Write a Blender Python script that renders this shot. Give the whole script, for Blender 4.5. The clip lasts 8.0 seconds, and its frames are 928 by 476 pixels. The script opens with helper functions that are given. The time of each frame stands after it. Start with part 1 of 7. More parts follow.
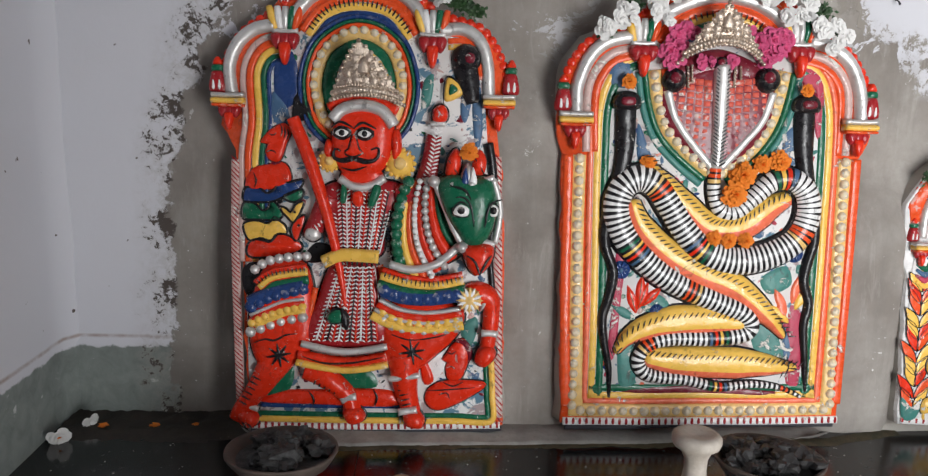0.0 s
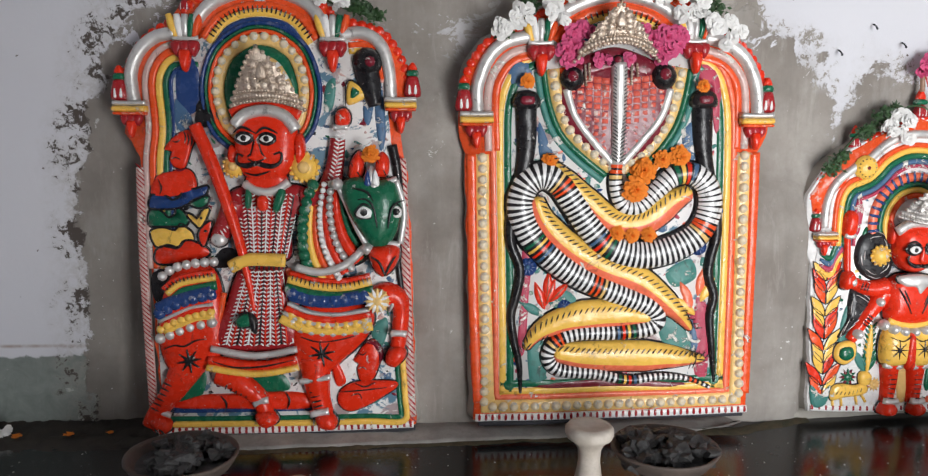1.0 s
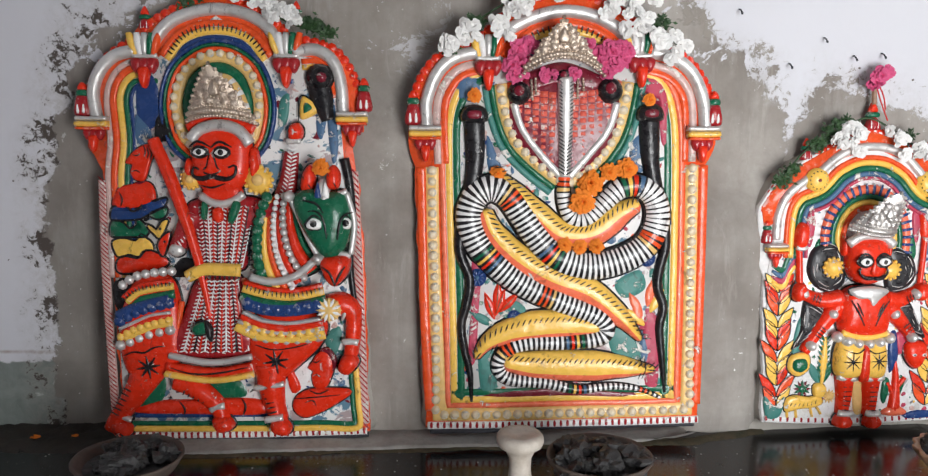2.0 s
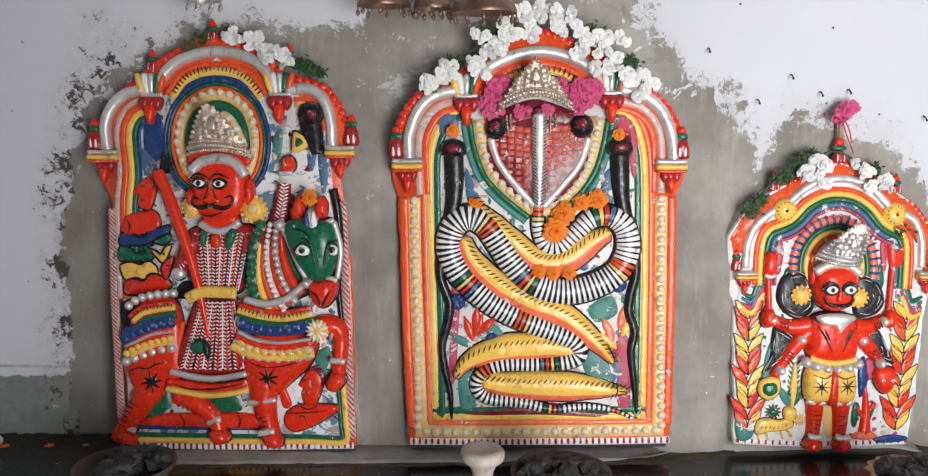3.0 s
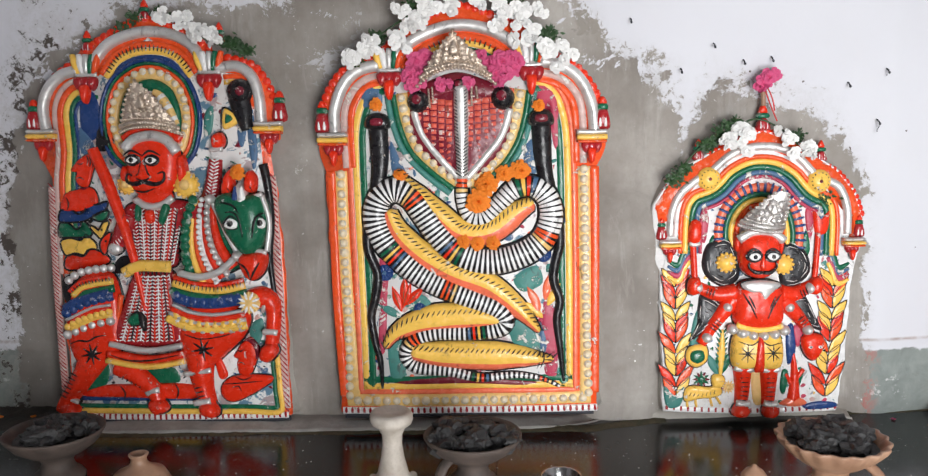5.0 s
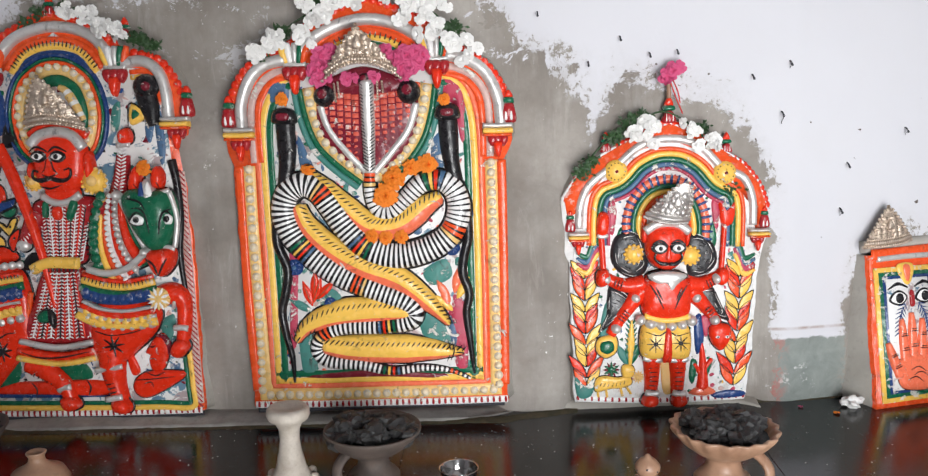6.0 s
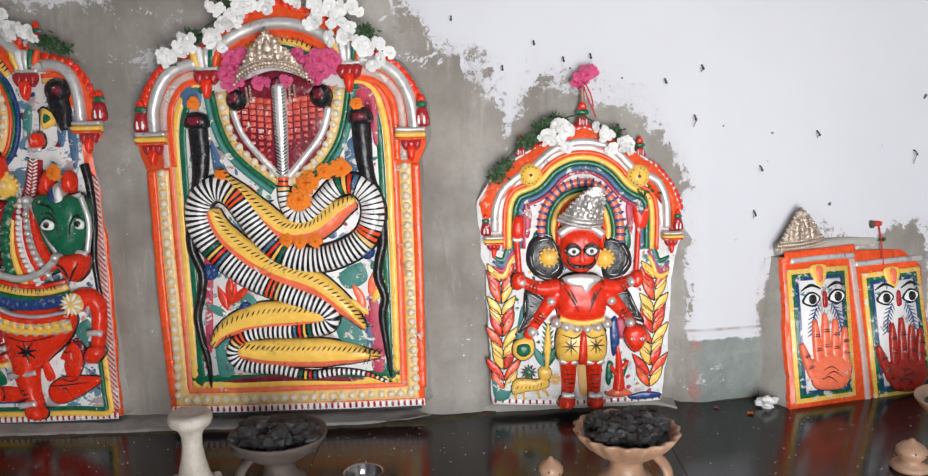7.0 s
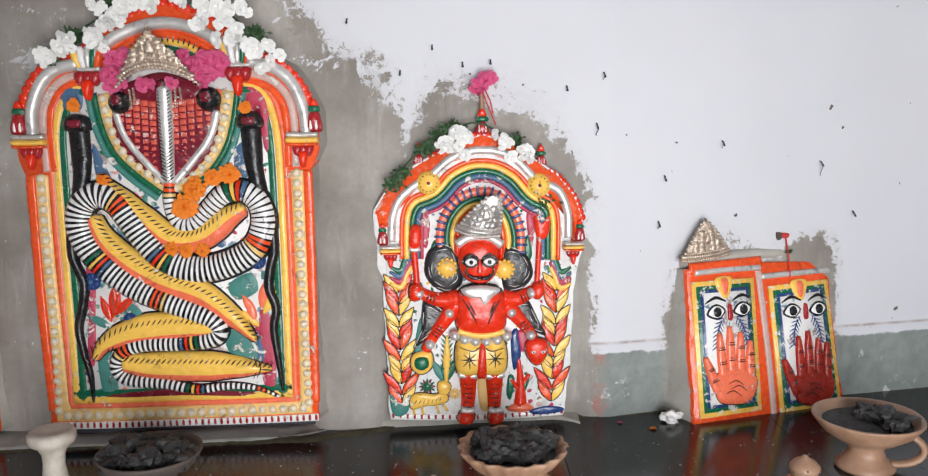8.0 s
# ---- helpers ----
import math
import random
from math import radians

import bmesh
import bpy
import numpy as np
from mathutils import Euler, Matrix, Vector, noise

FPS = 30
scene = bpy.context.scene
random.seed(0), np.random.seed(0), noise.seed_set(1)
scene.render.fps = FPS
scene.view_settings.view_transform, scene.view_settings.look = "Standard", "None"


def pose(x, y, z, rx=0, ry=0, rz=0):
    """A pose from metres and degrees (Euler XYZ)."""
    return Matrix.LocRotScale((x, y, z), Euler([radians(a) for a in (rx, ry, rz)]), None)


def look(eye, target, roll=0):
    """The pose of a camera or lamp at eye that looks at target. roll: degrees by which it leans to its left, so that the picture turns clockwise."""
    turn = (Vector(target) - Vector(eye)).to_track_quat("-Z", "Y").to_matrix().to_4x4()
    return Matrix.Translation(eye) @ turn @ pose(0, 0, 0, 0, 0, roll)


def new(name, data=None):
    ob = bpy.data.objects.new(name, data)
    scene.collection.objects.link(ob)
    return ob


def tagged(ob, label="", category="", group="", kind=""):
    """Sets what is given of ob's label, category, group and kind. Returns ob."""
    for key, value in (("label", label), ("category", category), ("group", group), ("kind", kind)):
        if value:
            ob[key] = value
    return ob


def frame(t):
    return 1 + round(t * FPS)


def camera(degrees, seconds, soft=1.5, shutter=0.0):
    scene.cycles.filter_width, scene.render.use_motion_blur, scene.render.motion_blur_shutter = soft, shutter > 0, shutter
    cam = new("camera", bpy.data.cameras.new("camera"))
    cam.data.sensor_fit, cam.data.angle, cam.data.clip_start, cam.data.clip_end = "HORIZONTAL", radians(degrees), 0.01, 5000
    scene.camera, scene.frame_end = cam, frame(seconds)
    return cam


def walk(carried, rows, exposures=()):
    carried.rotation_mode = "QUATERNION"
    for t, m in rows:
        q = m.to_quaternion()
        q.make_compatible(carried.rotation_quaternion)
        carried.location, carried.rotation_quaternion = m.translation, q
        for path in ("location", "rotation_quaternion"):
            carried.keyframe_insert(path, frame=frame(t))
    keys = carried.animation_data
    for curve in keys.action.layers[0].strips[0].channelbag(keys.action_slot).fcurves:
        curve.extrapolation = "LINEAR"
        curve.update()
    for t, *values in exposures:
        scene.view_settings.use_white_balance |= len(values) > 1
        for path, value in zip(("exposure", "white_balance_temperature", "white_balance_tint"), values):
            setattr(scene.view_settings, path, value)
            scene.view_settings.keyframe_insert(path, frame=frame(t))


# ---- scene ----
# ---- camera and its walk ----
cam = camera(56.8, 8.0, soft=1.25)
PATH = [
    (0, (-0.053, -0.003, 0.728), (0.031, 1.96, 0.356), 1.6),
    (0.5, (0.033, -0.012, 0.726), (0.145, 1.951, 0.361), 1.2),
    (1, (0.099, -0.029, 0.728), (0.221, 1.934, 0.364), 0.3),
    (2.3, (0.307, -0.098, 0.749), (0.311, 1.875, 0.418), 0.1),
    (2.5, (0.33, -0.121, 0.763), (0.305, 1.853, 0.441), 0.1),
    (3, (0.403, -0.176, 0.768), (0.343, 1.801, 0.474), -0.1),
    (3.5, (0.455, -0.199, 0.772), (0.381, 1.778, 0.479), 0.2),
    (4, (0.502, -0.214, 0.756), (0.398, 1.759, 0.45), -0.3),
    (4.2, (0.524, -0.212, 0.749), (0.413, 1.762, 0.444), -0.8),
    (5.3, (0.668, -0.203, 0.723), (0.545, 1.767, 0.401), -1.1),
    (5.5, (0.7, -0.202, 0.731), (0.587, 1.767, 0.398), -1.1),
    (6, (0.788, -0.201, 0.737), (0.704, 1.768, 0.396), -1.4),
    (6.5, (0.861, -0.2, 0.742), (0.8, 1.769, 0.399), -1.3),
    (7, (0.934, -0.2, 0.742), (0.894, 1.771, 0.4), -1.4),
    (7.5, (1.005, -0.189, 0.74), (0.996, 1.781, 0.395), -1.4),
    (8, (1.091, -0.144, 0.731), (1.124, 1.829, 0.409), -0.7),
]
EXPOSURE = [(0, 0.06), (1, 0.1), (2.5, 0.14), (4, 0.14), (5.5, 0.16), (8, 0.04)]
walk(cam, [(t, look(eye, target, roll)) for t, eye, target, roll in PATH], EXPOSURE)

# ---- world and lights ----
world = bpy.data.worlds.new("sky")
scene.world = world
world.use_nodes = True
sky = world.node_tree.nodes.new("ShaderNodeTexSky")
sky.sky_type, sky.sun_disc = 'NISHITA', False
sky.sun_elevation, sky.sun_rotation = radians(48), radians(150)
world.node_tree.links.new(sky.outputs[0], world.node_tree.nodes["Background"].inputs[0])
world.node_tree.nodes["Background"].inputs[1].default_value = 0.1

sun = new("sun", bpy.data.lights.new("sun", 'SUN'))
sun.data.energy, sun.data.angle, sun.data.color = 4.5, radians(0.5), (1.0, 0.95, 0.88)
sun.matrix_world = look((3, -5, 6), (0.9, 0, 0))


def opening_light(name, eye, target, sx, sy, watts, colour):
    lamp = new(name, bpy.data.lights.new(name, 'AREA'))
    lamp.data.shape, lamp.data.size, lamp.data.size_y = 'RECTANGLE', sx, sy
    lamp.data.energy, lamp.data.color = watts, colour
    lamp.matrix_world = look(eye, target)
    return lamp


# daylight through the doorway in the wall behind the camera
opening_light("door_daylight", (1.45, -1.62, 0.28), (1.2, 0, 0.2), 1.4, 1.5, 117, (0.975, 0.985, 1.0))


# ---- materials ----
def node(nt, kind, **props):
    n = nt.nodes.new(kind)
    for key, value in props.items():
        if key == "operation":
            n.operation = value
        elif key == "blend_type":
            n.blend_type = value
        elif key == "data_type":
            n.data_type = value
    return n


class Shader:
    """A node material written as arithmetic."""

    def __init__(self, name):
        self.m = bpy.data.materials.new(name)
        self.m.use_nodes = True
        self.nt = self.m.node_tree
        self.bsdf = self.nt.nodes["Principled BSDF"]
        self.coord = self.nt.nodes.new("ShaderNodeTexCoord").outputs["Object"]

    def put(self, socket, value):
        if isinstance(value, bpy.types.NodeSocket):
            self.nt.links.new(value, socket)
        elif isinstance(value, tuple):
            socket.default_value = (*value, 1.0) if len(value) == 3 and len(socket.default_value) == 4 else value
        else:
            socket.default_value = value

    def math(self, op, a, b=0.0, c=0.0):
        n = node(self.nt, "ShaderNodeMath", operation=op)
        self.put(n.inputs[0], a), self.put(n.inputs[1], b), self.put(n.inputs[2], c)
        return n.outputs[0]

    def noise(self, scale, detail=4.0, rough=0.55, stretch=None, dist=0.0):
        n = self.nt.nodes.new("ShaderNodeTexNoise")
        n.inputs["Scale"].default_value, n.inputs["Detail"].default_value = scale, detail
        n.inputs["Roughness"].default_value, n.inputs["Distortion"].default_value = rough, dist
        vec = self.coord
        if stretch:
            mp = self.nt.nodes.new("ShaderNodeMapping")
            mp.inputs["Scale"].default_value = stretch
            self.nt.links.new(self.coord, mp.inputs["Vector"])
            vec = mp.outputs[0]
        self.nt.links.new(vec, n.inputs["Vector"])
        return n.outputs["Fac"]

    def ramp(self, value, lo, hi, a=0.0, b=1.0):
        n = self.nt.nodes.new("ShaderNodeMapRange")
        self.put(n.inputs[0], value)
        for i, v in enumerate((lo, hi, a, b)):
            n.inputs[i + 1].default_value = v
        return n.outputs[0]

    def mix(self, fac, a, b, mode='MIX'):
        n = node(self.nt, "ShaderNodeMix", data_type='RGBA', blend_type=mode)
        self.put(n.inputs[0], fac), self.put(n.inputs[6], a), self.put(n.inputs[7], b)
        return n.outputs[2]

    def xyz(self):
        n = self.nt.nodes.new("ShaderNodeSeparateXYZ")
        self.nt.links.new(self.coord, n.inputs[0])
        return n.outputs

    def finish(self, colour, rough=0.5, metal=0.0, height=None, strength=0.3, dist=0.002, coat=0.0):
        self.put(self.bsdf.inputs["Base Color"], colour)
        self.put(self.bsdf.inputs["Roughness"], rough)
        self.put(self.bsdf.inputs["Metallic"], metal)
        if coat:
            self.bsdf.inputs["Coat Weight"].default_value = coat
            self.bsdf.inputs["Coat Roughness"].default_value = 0.2
        if height is not None:
            b = self.nt.nodes.new("ShaderNodeBump")
            b.inputs["Strength"].default_value, b.inputs["Distance"].default_value = strength, dist
            self.put(b.inputs["Height"], height)
            self.nt.links.new(b.outputs[0], self.bsdf.inputs["Normal"])
        return self.m


def enamel(name, rgb, chip=0.67, rough=0.25, under=(0.72, 0.68, 0.63), metal=0.0, wear=0.82):
    """Brushed gloss paint over white-washed plaster, chipped, with streaks and grime."""
    s = Shader(name)
    broad, fine, flake = s.noise(9, 3), s.noise(60, 4, 0.6), s.noise(34, 7, 0.72, dist=0.7)
    col = s.mix(s.ramp(broad, 0.3, 0.7), tuple(c * wear for c in rgb), rgb)
    col = s.mix(s.ramp(fine, 0.35, 0.75, 0.0, 0.25), col, tuple(min(1, c * 1.15 + 0.004) for c in rgb))
    # brush marks of a darker coat showing through
    col = s.mix(s.ramp(s.noise(26, 4, 0.6, (1.0, 1.0, 4.0)), 0.55, 0.75, 0.0, 0.4), col, tuple(c * 0.55 for c in rgb))
    col = s.mix(s.ramp(flake, chip - 0.025, chip - 0.015), col, under)
    col = s.mix(s.ramp(s.noise(170, 3, 0.6), 0.705, 0.725, 0.0, 0.9), col, under)
    col = s.mix(s.ramp(s.noise(110, 4, 0.6, dist=0.4), 0.70, 0.73, 0.0, 0.6), col, (0.05, 0.03, 0.03))
    ridge = s.nt.nodes.new("ShaderNodeNewGeometry").outputs["Pointiness"]
    worn = s.math('MULTIPLY', s.ramp(ridge, 0.55, 0.61), s.ramp(s.noise(55, 5, 0.7), 0.56, 0.60))
    col = s.mix(s.math('MULTIPLY', worn, 0.8), col, under)
    col = s.mix(s.ramp(s.noise(21, 5, 0.7), 0.58, 0.78, 0.0, 0.4), col, (0.08, 0.05, 0.04))
    # soot and grime rubbed into the paint, in small smears
    smear = s.noise(38, 6, 0.75, (1.0, 1.0, 0.45), dist=0.8)
    col = s.mix(s.ramp(smear, 0.60, 0.66, 0.0, 0.55), col, (0.045, 0.03, 0.025))
    lumpy = s.math('ADD', s.math('MULTIPLY', fine, 0.16), s.math('ADD', s.noise(17, 3, 0.5), s.math('MULTIPLY', s.ramp(flake, chip - 0.03, chip - 0.01), -0.2)))
    s.bsdf.inputs["Specular IOR Level"].default_value = 0.36
    return s.finish(col, s.ramp(fine, 0.3, 0.7, rough - 0.12, rough + 0.12), metal, lumpy, 0.9, 0.0055)


RED = enamel("vermilion_paint", (0.78, 0.034, 0.010))
DEEPRED = enamel("crimson_paint", (0.38, 0.02, 0.025))
ORANGE = enamel("orange_paint", (0.85, 0.095, 0.022), chip=0.67)
SALMON = enamel("salmon_paint", (0.88, 0.18, 0.09), chip=0.66, wear=0.88)
YELLOW = enamel("yellow_paint", (0.90, 0.54, 0.10), chip=0.66, wear=0.9)
GOLD = enamel("ochre_gold_paint", (0.84, 0.55, 0.20), chip=0.66)
GREEN = enamel("green_paint", (0.010, 0.13, 0.065), chip=0.68)
TEAL = enamel("teal_paint", (0.06, 0.23, 0.20), chip=0.60, rough=0.45)
BLUE = enamel("blue_paint", (0.02, 0.055, 0.19), chip=0.68)
SLATE = enamel("slate_blue_paint", (0.07, 0.15, 0.27), chip=0.60, rough=0.45)
PINK = enamel("magenta_paint", (0.50, 0.05, 0.10), chip=0.60, rough=0.45)
BLACK = enamel("black_paint", (0.012, 0.011, 0.013), chip=0.72, rough=0.3)
WHITE = enamel("white_paint", (0.84, 0.83, 0.82), chip=0.80, wear=0.9)
MAROON = enamel("maroon_paint", (0.19, 0.015, 0.03), chip=0.66)
BLUSH = enamel("faded_pink_paint", (0.62, 0.42, 0.38), chip=0.6)
SILVER = enamel("silver_paint", (0.76, 0.74, 0.72), chip=0.68, rough=0.42, metal=0.5, under=(0.5, 0.46, 0.42), wear=0.7)
PEARL = enamel("tarnished_pearl_paint", (0.82, 0.68, 0.46), chip=0.60, rough=0.3, under=(0.80, 0.78, 0.74), wear=0.8)
SCALE = enamel("faded_scale_red_paint", (0.72, 0.11, 0.07), chip=0.70, rough=0.5, wear=0.7)
PALMRED = enamel("darkened_palm_red_paint", (0.52, 0.035, 0.02), chip=0.66, rough=0.3, wear=0.42)
STEEL = enamel("dark_silver_paint", (0.020, 0.020, 0.023), chip=0.70, rough=0.32, metal=0.0, under=(0.4, 0.4, 0.4))


def flecked_field(name, brown, blue):
    """White ground of the panels with worn flecks of older paint."""
    s = Shader(name)
    n = s.noise(16, 6, 0.7, dist=0.8)
    col = s.mix(s.ramp(s.noise(6, 3), 0.35, 0.7), (0.66, 0.64, 0.62), (0.82, 0.81, 0.80))
    col = s.mix(s.ramp(n, brown, brown + 0.04), col, (0.38, 0.29, 0.29))
    col = s.mix(s.ramp(s.noise(23, 5, 0.7, dist=0.6), blue, blue + 0.03), col, (0.10, 0.20, 0.28))
    return s.finish(col, 0.5, 0.0, n, 0.4)


FIELD = flecked_field("flecked_white_ground", 0.58, 0.60)
FIELD2 = flecked_field("heavily_flecked_ground", 0.55, 0.545)


def wall_material():
    """Whitewash with rough cement laid round the panels, mould at its edge, and a grey-green painted skirting."""
    s = Shader("whitewashed_wall")
    x, y, z = s.xyz()
    n1, n2, n3, n4 = s.noise(4.5, 6, 0.6), s.noise(20, 7, 0.72, dist=0.5), s.noise(70, 5, 0.7), s.noise(1.5, 3)
    edge = s.math('ADD', s.math('MULTIPLY', s.math('SUBTRACT', n1, 0.5), 0.30), s.math('MULTIPLY', s.math('SUBTRACT', n2, 0.5), 0.16))

    def patch(cx, cz, a, b, p):
        u = s.math('POWER', s.math('ABSOLUTE', s.math('DIVIDE', s.math('SUBTRACT', x, cx), a)), p)
        v = s.math('POWER', s.math('MAXIMUM', s.math('DIVIDE', s.math('SUBTRACT', z, cz), b), 0.0), p)
        r = s.math('POWER', s.math('ADD', u, v), 1.0 / p)
        return s.math('MULTIPLY', s.math('SUBTRACT', r, 1.0), a)

    d = s.math('MINIMUM', patch(-0.125, 0.25, 0.45, 0.72, 2.5), patch(0.46, 0.25, 0.42, 0.85, 2.6))
    d = s.math('MINIMUM', d, patch(1.17, 0.16, 0.25, 0.55, 2.5))
    d = s.math('MINIMUM', d, patch(0.2, 0.2, 0.5, 0.69, 4.0))
    d = s.math('MINIMUM', d, patch(0.79, 0.2, 0.24, 0.57, 3.0))
    d = s.math('MINIMUM', d, patch(1.80, 0.0, 0.21, 0.37, 5.0))
    d = s.math('ADD', d, s.math('MULTIPLY', edge, 0.5))
    cement = s.ramp(d, 0.0, 0.005, 1.0, 0.0)
    # clumps of mould and torn paint along the border
    clump = s.ramp(s.noise(8.5, 4, 0.6), 0.44, 0.60)
    torn = s.math('ADD', s.math('MULTIPLY', n2, 0.55), s.math('MULTIPLY', s.noise(62, 5, 0.75, dist=0.7), 0.45))
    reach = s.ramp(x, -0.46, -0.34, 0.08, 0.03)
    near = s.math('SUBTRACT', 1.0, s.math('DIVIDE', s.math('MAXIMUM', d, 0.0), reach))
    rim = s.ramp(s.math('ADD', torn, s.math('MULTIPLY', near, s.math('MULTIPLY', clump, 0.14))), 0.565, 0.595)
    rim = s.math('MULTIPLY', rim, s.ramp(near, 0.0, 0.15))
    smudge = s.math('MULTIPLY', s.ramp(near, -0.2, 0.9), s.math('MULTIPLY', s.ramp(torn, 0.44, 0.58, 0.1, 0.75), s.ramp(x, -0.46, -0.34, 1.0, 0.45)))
    white = s.mix(s.ramp(n4, 0.35, 0.65), (0.605, 0.605, 0.645), (0.65, 0.65, 0.69))
    white = s.mix(s.ramp(n1, 0.5, 0.8, 0.0, 0.2), white, (0.6, 0.57, 0.56))
    white = s.mix(s.ramp(s.noise(30, 3, 0.5), 0.735, 0.75), white, (0.10, 0.08, 0.07))
    dado_edge = s.math('ADD', z, s.math('MULTIPLY', s.math('SUBTRACT', n2, 0.5), 0.035))
    dado = s.ramp(dado_edge, 0.150, 0.154, 1.0, 0.0)
    green = s.mix(s.ramp(n2, 0.3, 0.7), (0.17, 0.19, 0.18), (0.27, 0.30, 0.28))
    green = s.mix(s.ramp(s.noise(14, 6, 0.7), 0.62, 0.66), green, (0.55, 0.55, 0.54))
    smear = s.math('MULTIPLY', s.ramp(s.math('ABSOLUTE', s.math('SUBTRACT', x, 1.40)), 0.015, 0.055, 1.0, 0.0), s.ramp(n2, 0.50, 0.55, 0.0, 0.8))
    green = s.mix(smear, green, (0.45, 0.07, 0.05))
    white = s.mix(dado, white, green)
    # broken brownish line along the lip over the skirting
    lip = s.ramp(s.math('ABSOLUTE', s.math('SUBTRACT', z, 0.173)), 0.001, 0.005, 1.0, 0.0)
    white = s.mix(s.math('MULTIPLY', lip, s.ramp(n2, 0.40, 0.60, 0.25, 0.9)), white, (0.34, 0.26, 0.23))
    grit = s.mix(s.ramp(n1, 0.35, 0.65), (0.225, 0.198, 0.175), (0.40, 0.372, 0.34))
    grit = s.mix(s.ramp(n2, 0.5, 0.72, 0.0, 0.45), grit, (0.24, 0.22, 0.19))
    grit = s.mix(s.ramp(s.noise(11, 6, 0.7, (1.0, 1.0, 0.35)), 0.56, 0.70, 0.0, 0.5), grit, (0.45, 0.43, 0.40))
    grit = s.mix(s.ramp(n3, 0.3, 0.8, 0.0, 0.3), grit, (0.20, 0.18, 0.155))
    grit = s.mix(s.ramp(s.noise(26, 6, 0.75, dist=0.4), 0.68, 0.70, 0.0, 0.8), grit, (0.75, 0.74, 0.72))
    # left end of the cement mixed darker: shade towards the corner put into colour
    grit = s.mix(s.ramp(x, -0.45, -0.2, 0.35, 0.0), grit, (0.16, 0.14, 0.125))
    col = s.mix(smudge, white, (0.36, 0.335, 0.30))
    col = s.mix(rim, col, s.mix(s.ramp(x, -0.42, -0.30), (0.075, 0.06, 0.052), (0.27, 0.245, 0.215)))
    # vertical trowel streaks and damp runs
    grit = s.mix(s.ramp(s.noise(16, 6, 0.65, (1.0, 1.0, 0.10)), 0.53, 0.70, 0.0, 0.45), grit, (0.18, 0.162, 0.145))
    grit = s.mix(s.ramp(s.noise(21, 6, 0.7, (1.0, 1.0, 0.14), dist=0.3), 0.58, 0.72, 0.0, 0.5), grit, (0.48, 0.455, 0.42))
    drops = s.math('MULTIPLY', s.ramp(s.noise(120, 2, 0.5), 0.725, 0.74), s.ramp(s.noise(7, 3, 0.6), 0.48, 0.60))
    grit = s.mix(drops, grit, (0.78, 0.77, 0.75))
    blot = s.math('MULTIPLY', s.ramp(s.noise(13, 7, 0.72, dist=0.5), 0.585, 0.60), s.ramp(d, -0.10, -0.02))
    grit = s.mix(s.math('MULTIPLY', blot, s.ramp(z, 0.70, 0.80)), grit, white)
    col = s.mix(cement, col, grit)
    height = s.math('ADD', s.math('MULTIPLY', cement, 0.6), s.math('MULTIPLY', n2, 0.5))
    return s.finish(col, 0.8, 0.0, height, 0.5, 0.004)


WALL = wall_material()


def plain_material(name, a, b, scale=12, rough=0.8, metal=0.0, bump=0.4, stretch=None, coat=0.0):
    s = Shader(name)
    n, f = s.noise(scale, 6, 0.65, stretch), s.noise(scale * 7, 4, 0.6)
    col = s.mix(s.ramp(n, 0.3, 0.7), a, b)
    col = s.mix(s.ramp(f, 0.55, 0.8, 0.0, 0.35), col, tuple(c * 0.5 for c in a))
    return s.finish(col, s.ramp(n, 0.3, 0.7, rough * 0.8, min(1, rough * 1.15)), metal, f, bump, 0.002, coat)


LIME = plain_material("grey_distemper", (0.25, 0.25, 0.26), (0.36, 0.36, 0.37), 3)
CEMENT = plain_material("grey_cement", (0.33, 0.305, 0.27), (0.47, 0.445, 0.40), 9)
PALE = plain_material("pale_cement", (0.22, 0.21, 0.195), (0.42, 0.41, 0.385), 14)
SOOT = plain_material("sooty_black_paint", (0.015, 0.016, 0.02), (0.05, 0.05, 0.06), 14)
CLAY = plain_material("terracotta", (0.25, 0.135, 0.082), (0.45, 0.275, 0.18), 11, 0.5, coat=0.1)
BURNT = plain_material("sooted_clay", (0.045, 0.036, 0.032), (0.13, 0.095, 0.078), 16, 0.75)
ASH = plain_material("charcoal_ash", (0.008, 0.008, 0.008), (0.12, 0.118, 0.118), 60, 0.95, bump=0.8)
COAL = plain_material("lump_charcoal", (0.006, 0.006, 0.007), (0.05, 0.048, 0.047), 45, 0.55, bump=0.9)
CHALK = plain_material("chalky_white_clay", (0.33, 0.28, 0.23), (0.56, 0.51, 0.45), 22, 0.6)
BRASS = plain_material("dull_copper", (0.16, 0.09, 0.065), (0.36, 0.235, 0.175), 18, 0.4, 0.8)
TIN = plain_material("stamped_silver_foil", (0.46, 0.36, 0.28), (0.74, 0.63, 0.53), 60, 0.38, 0.8, bump=0.5)
CHROME = plain_material("stainless_steel", (0.45, 0.44, 0.43), (0.6, 0.59, 0.58), 30, 0.15, 1.0, bump=0.1)
MARIGOLD = plain_material("marigold_petal", (0.78, 0.16, 0.008), (0.90, 0.28, 0.012), 60, 0.7)
PETAL = plain_material("white_petal", (0.76, 0.75, 0.72), (0.86, 0.85, 0.84), 40, 0.6, bump=0.2)
ROSE = plain_material("magenta_petal", (0.50, 0.035, 0.14), (0.74, 0.12, 0.27), 50, 0.6)
LEAF = plain_material("dark_leaf", (0.012, 0.035, 0.012), (0.04, 0.10, 0.03), 40, 0.55)
THREAD = plain_material("red_thread", (0.50, 0.02, 0.02), (0.65, 0.05, 0.04), 80, 0.8)
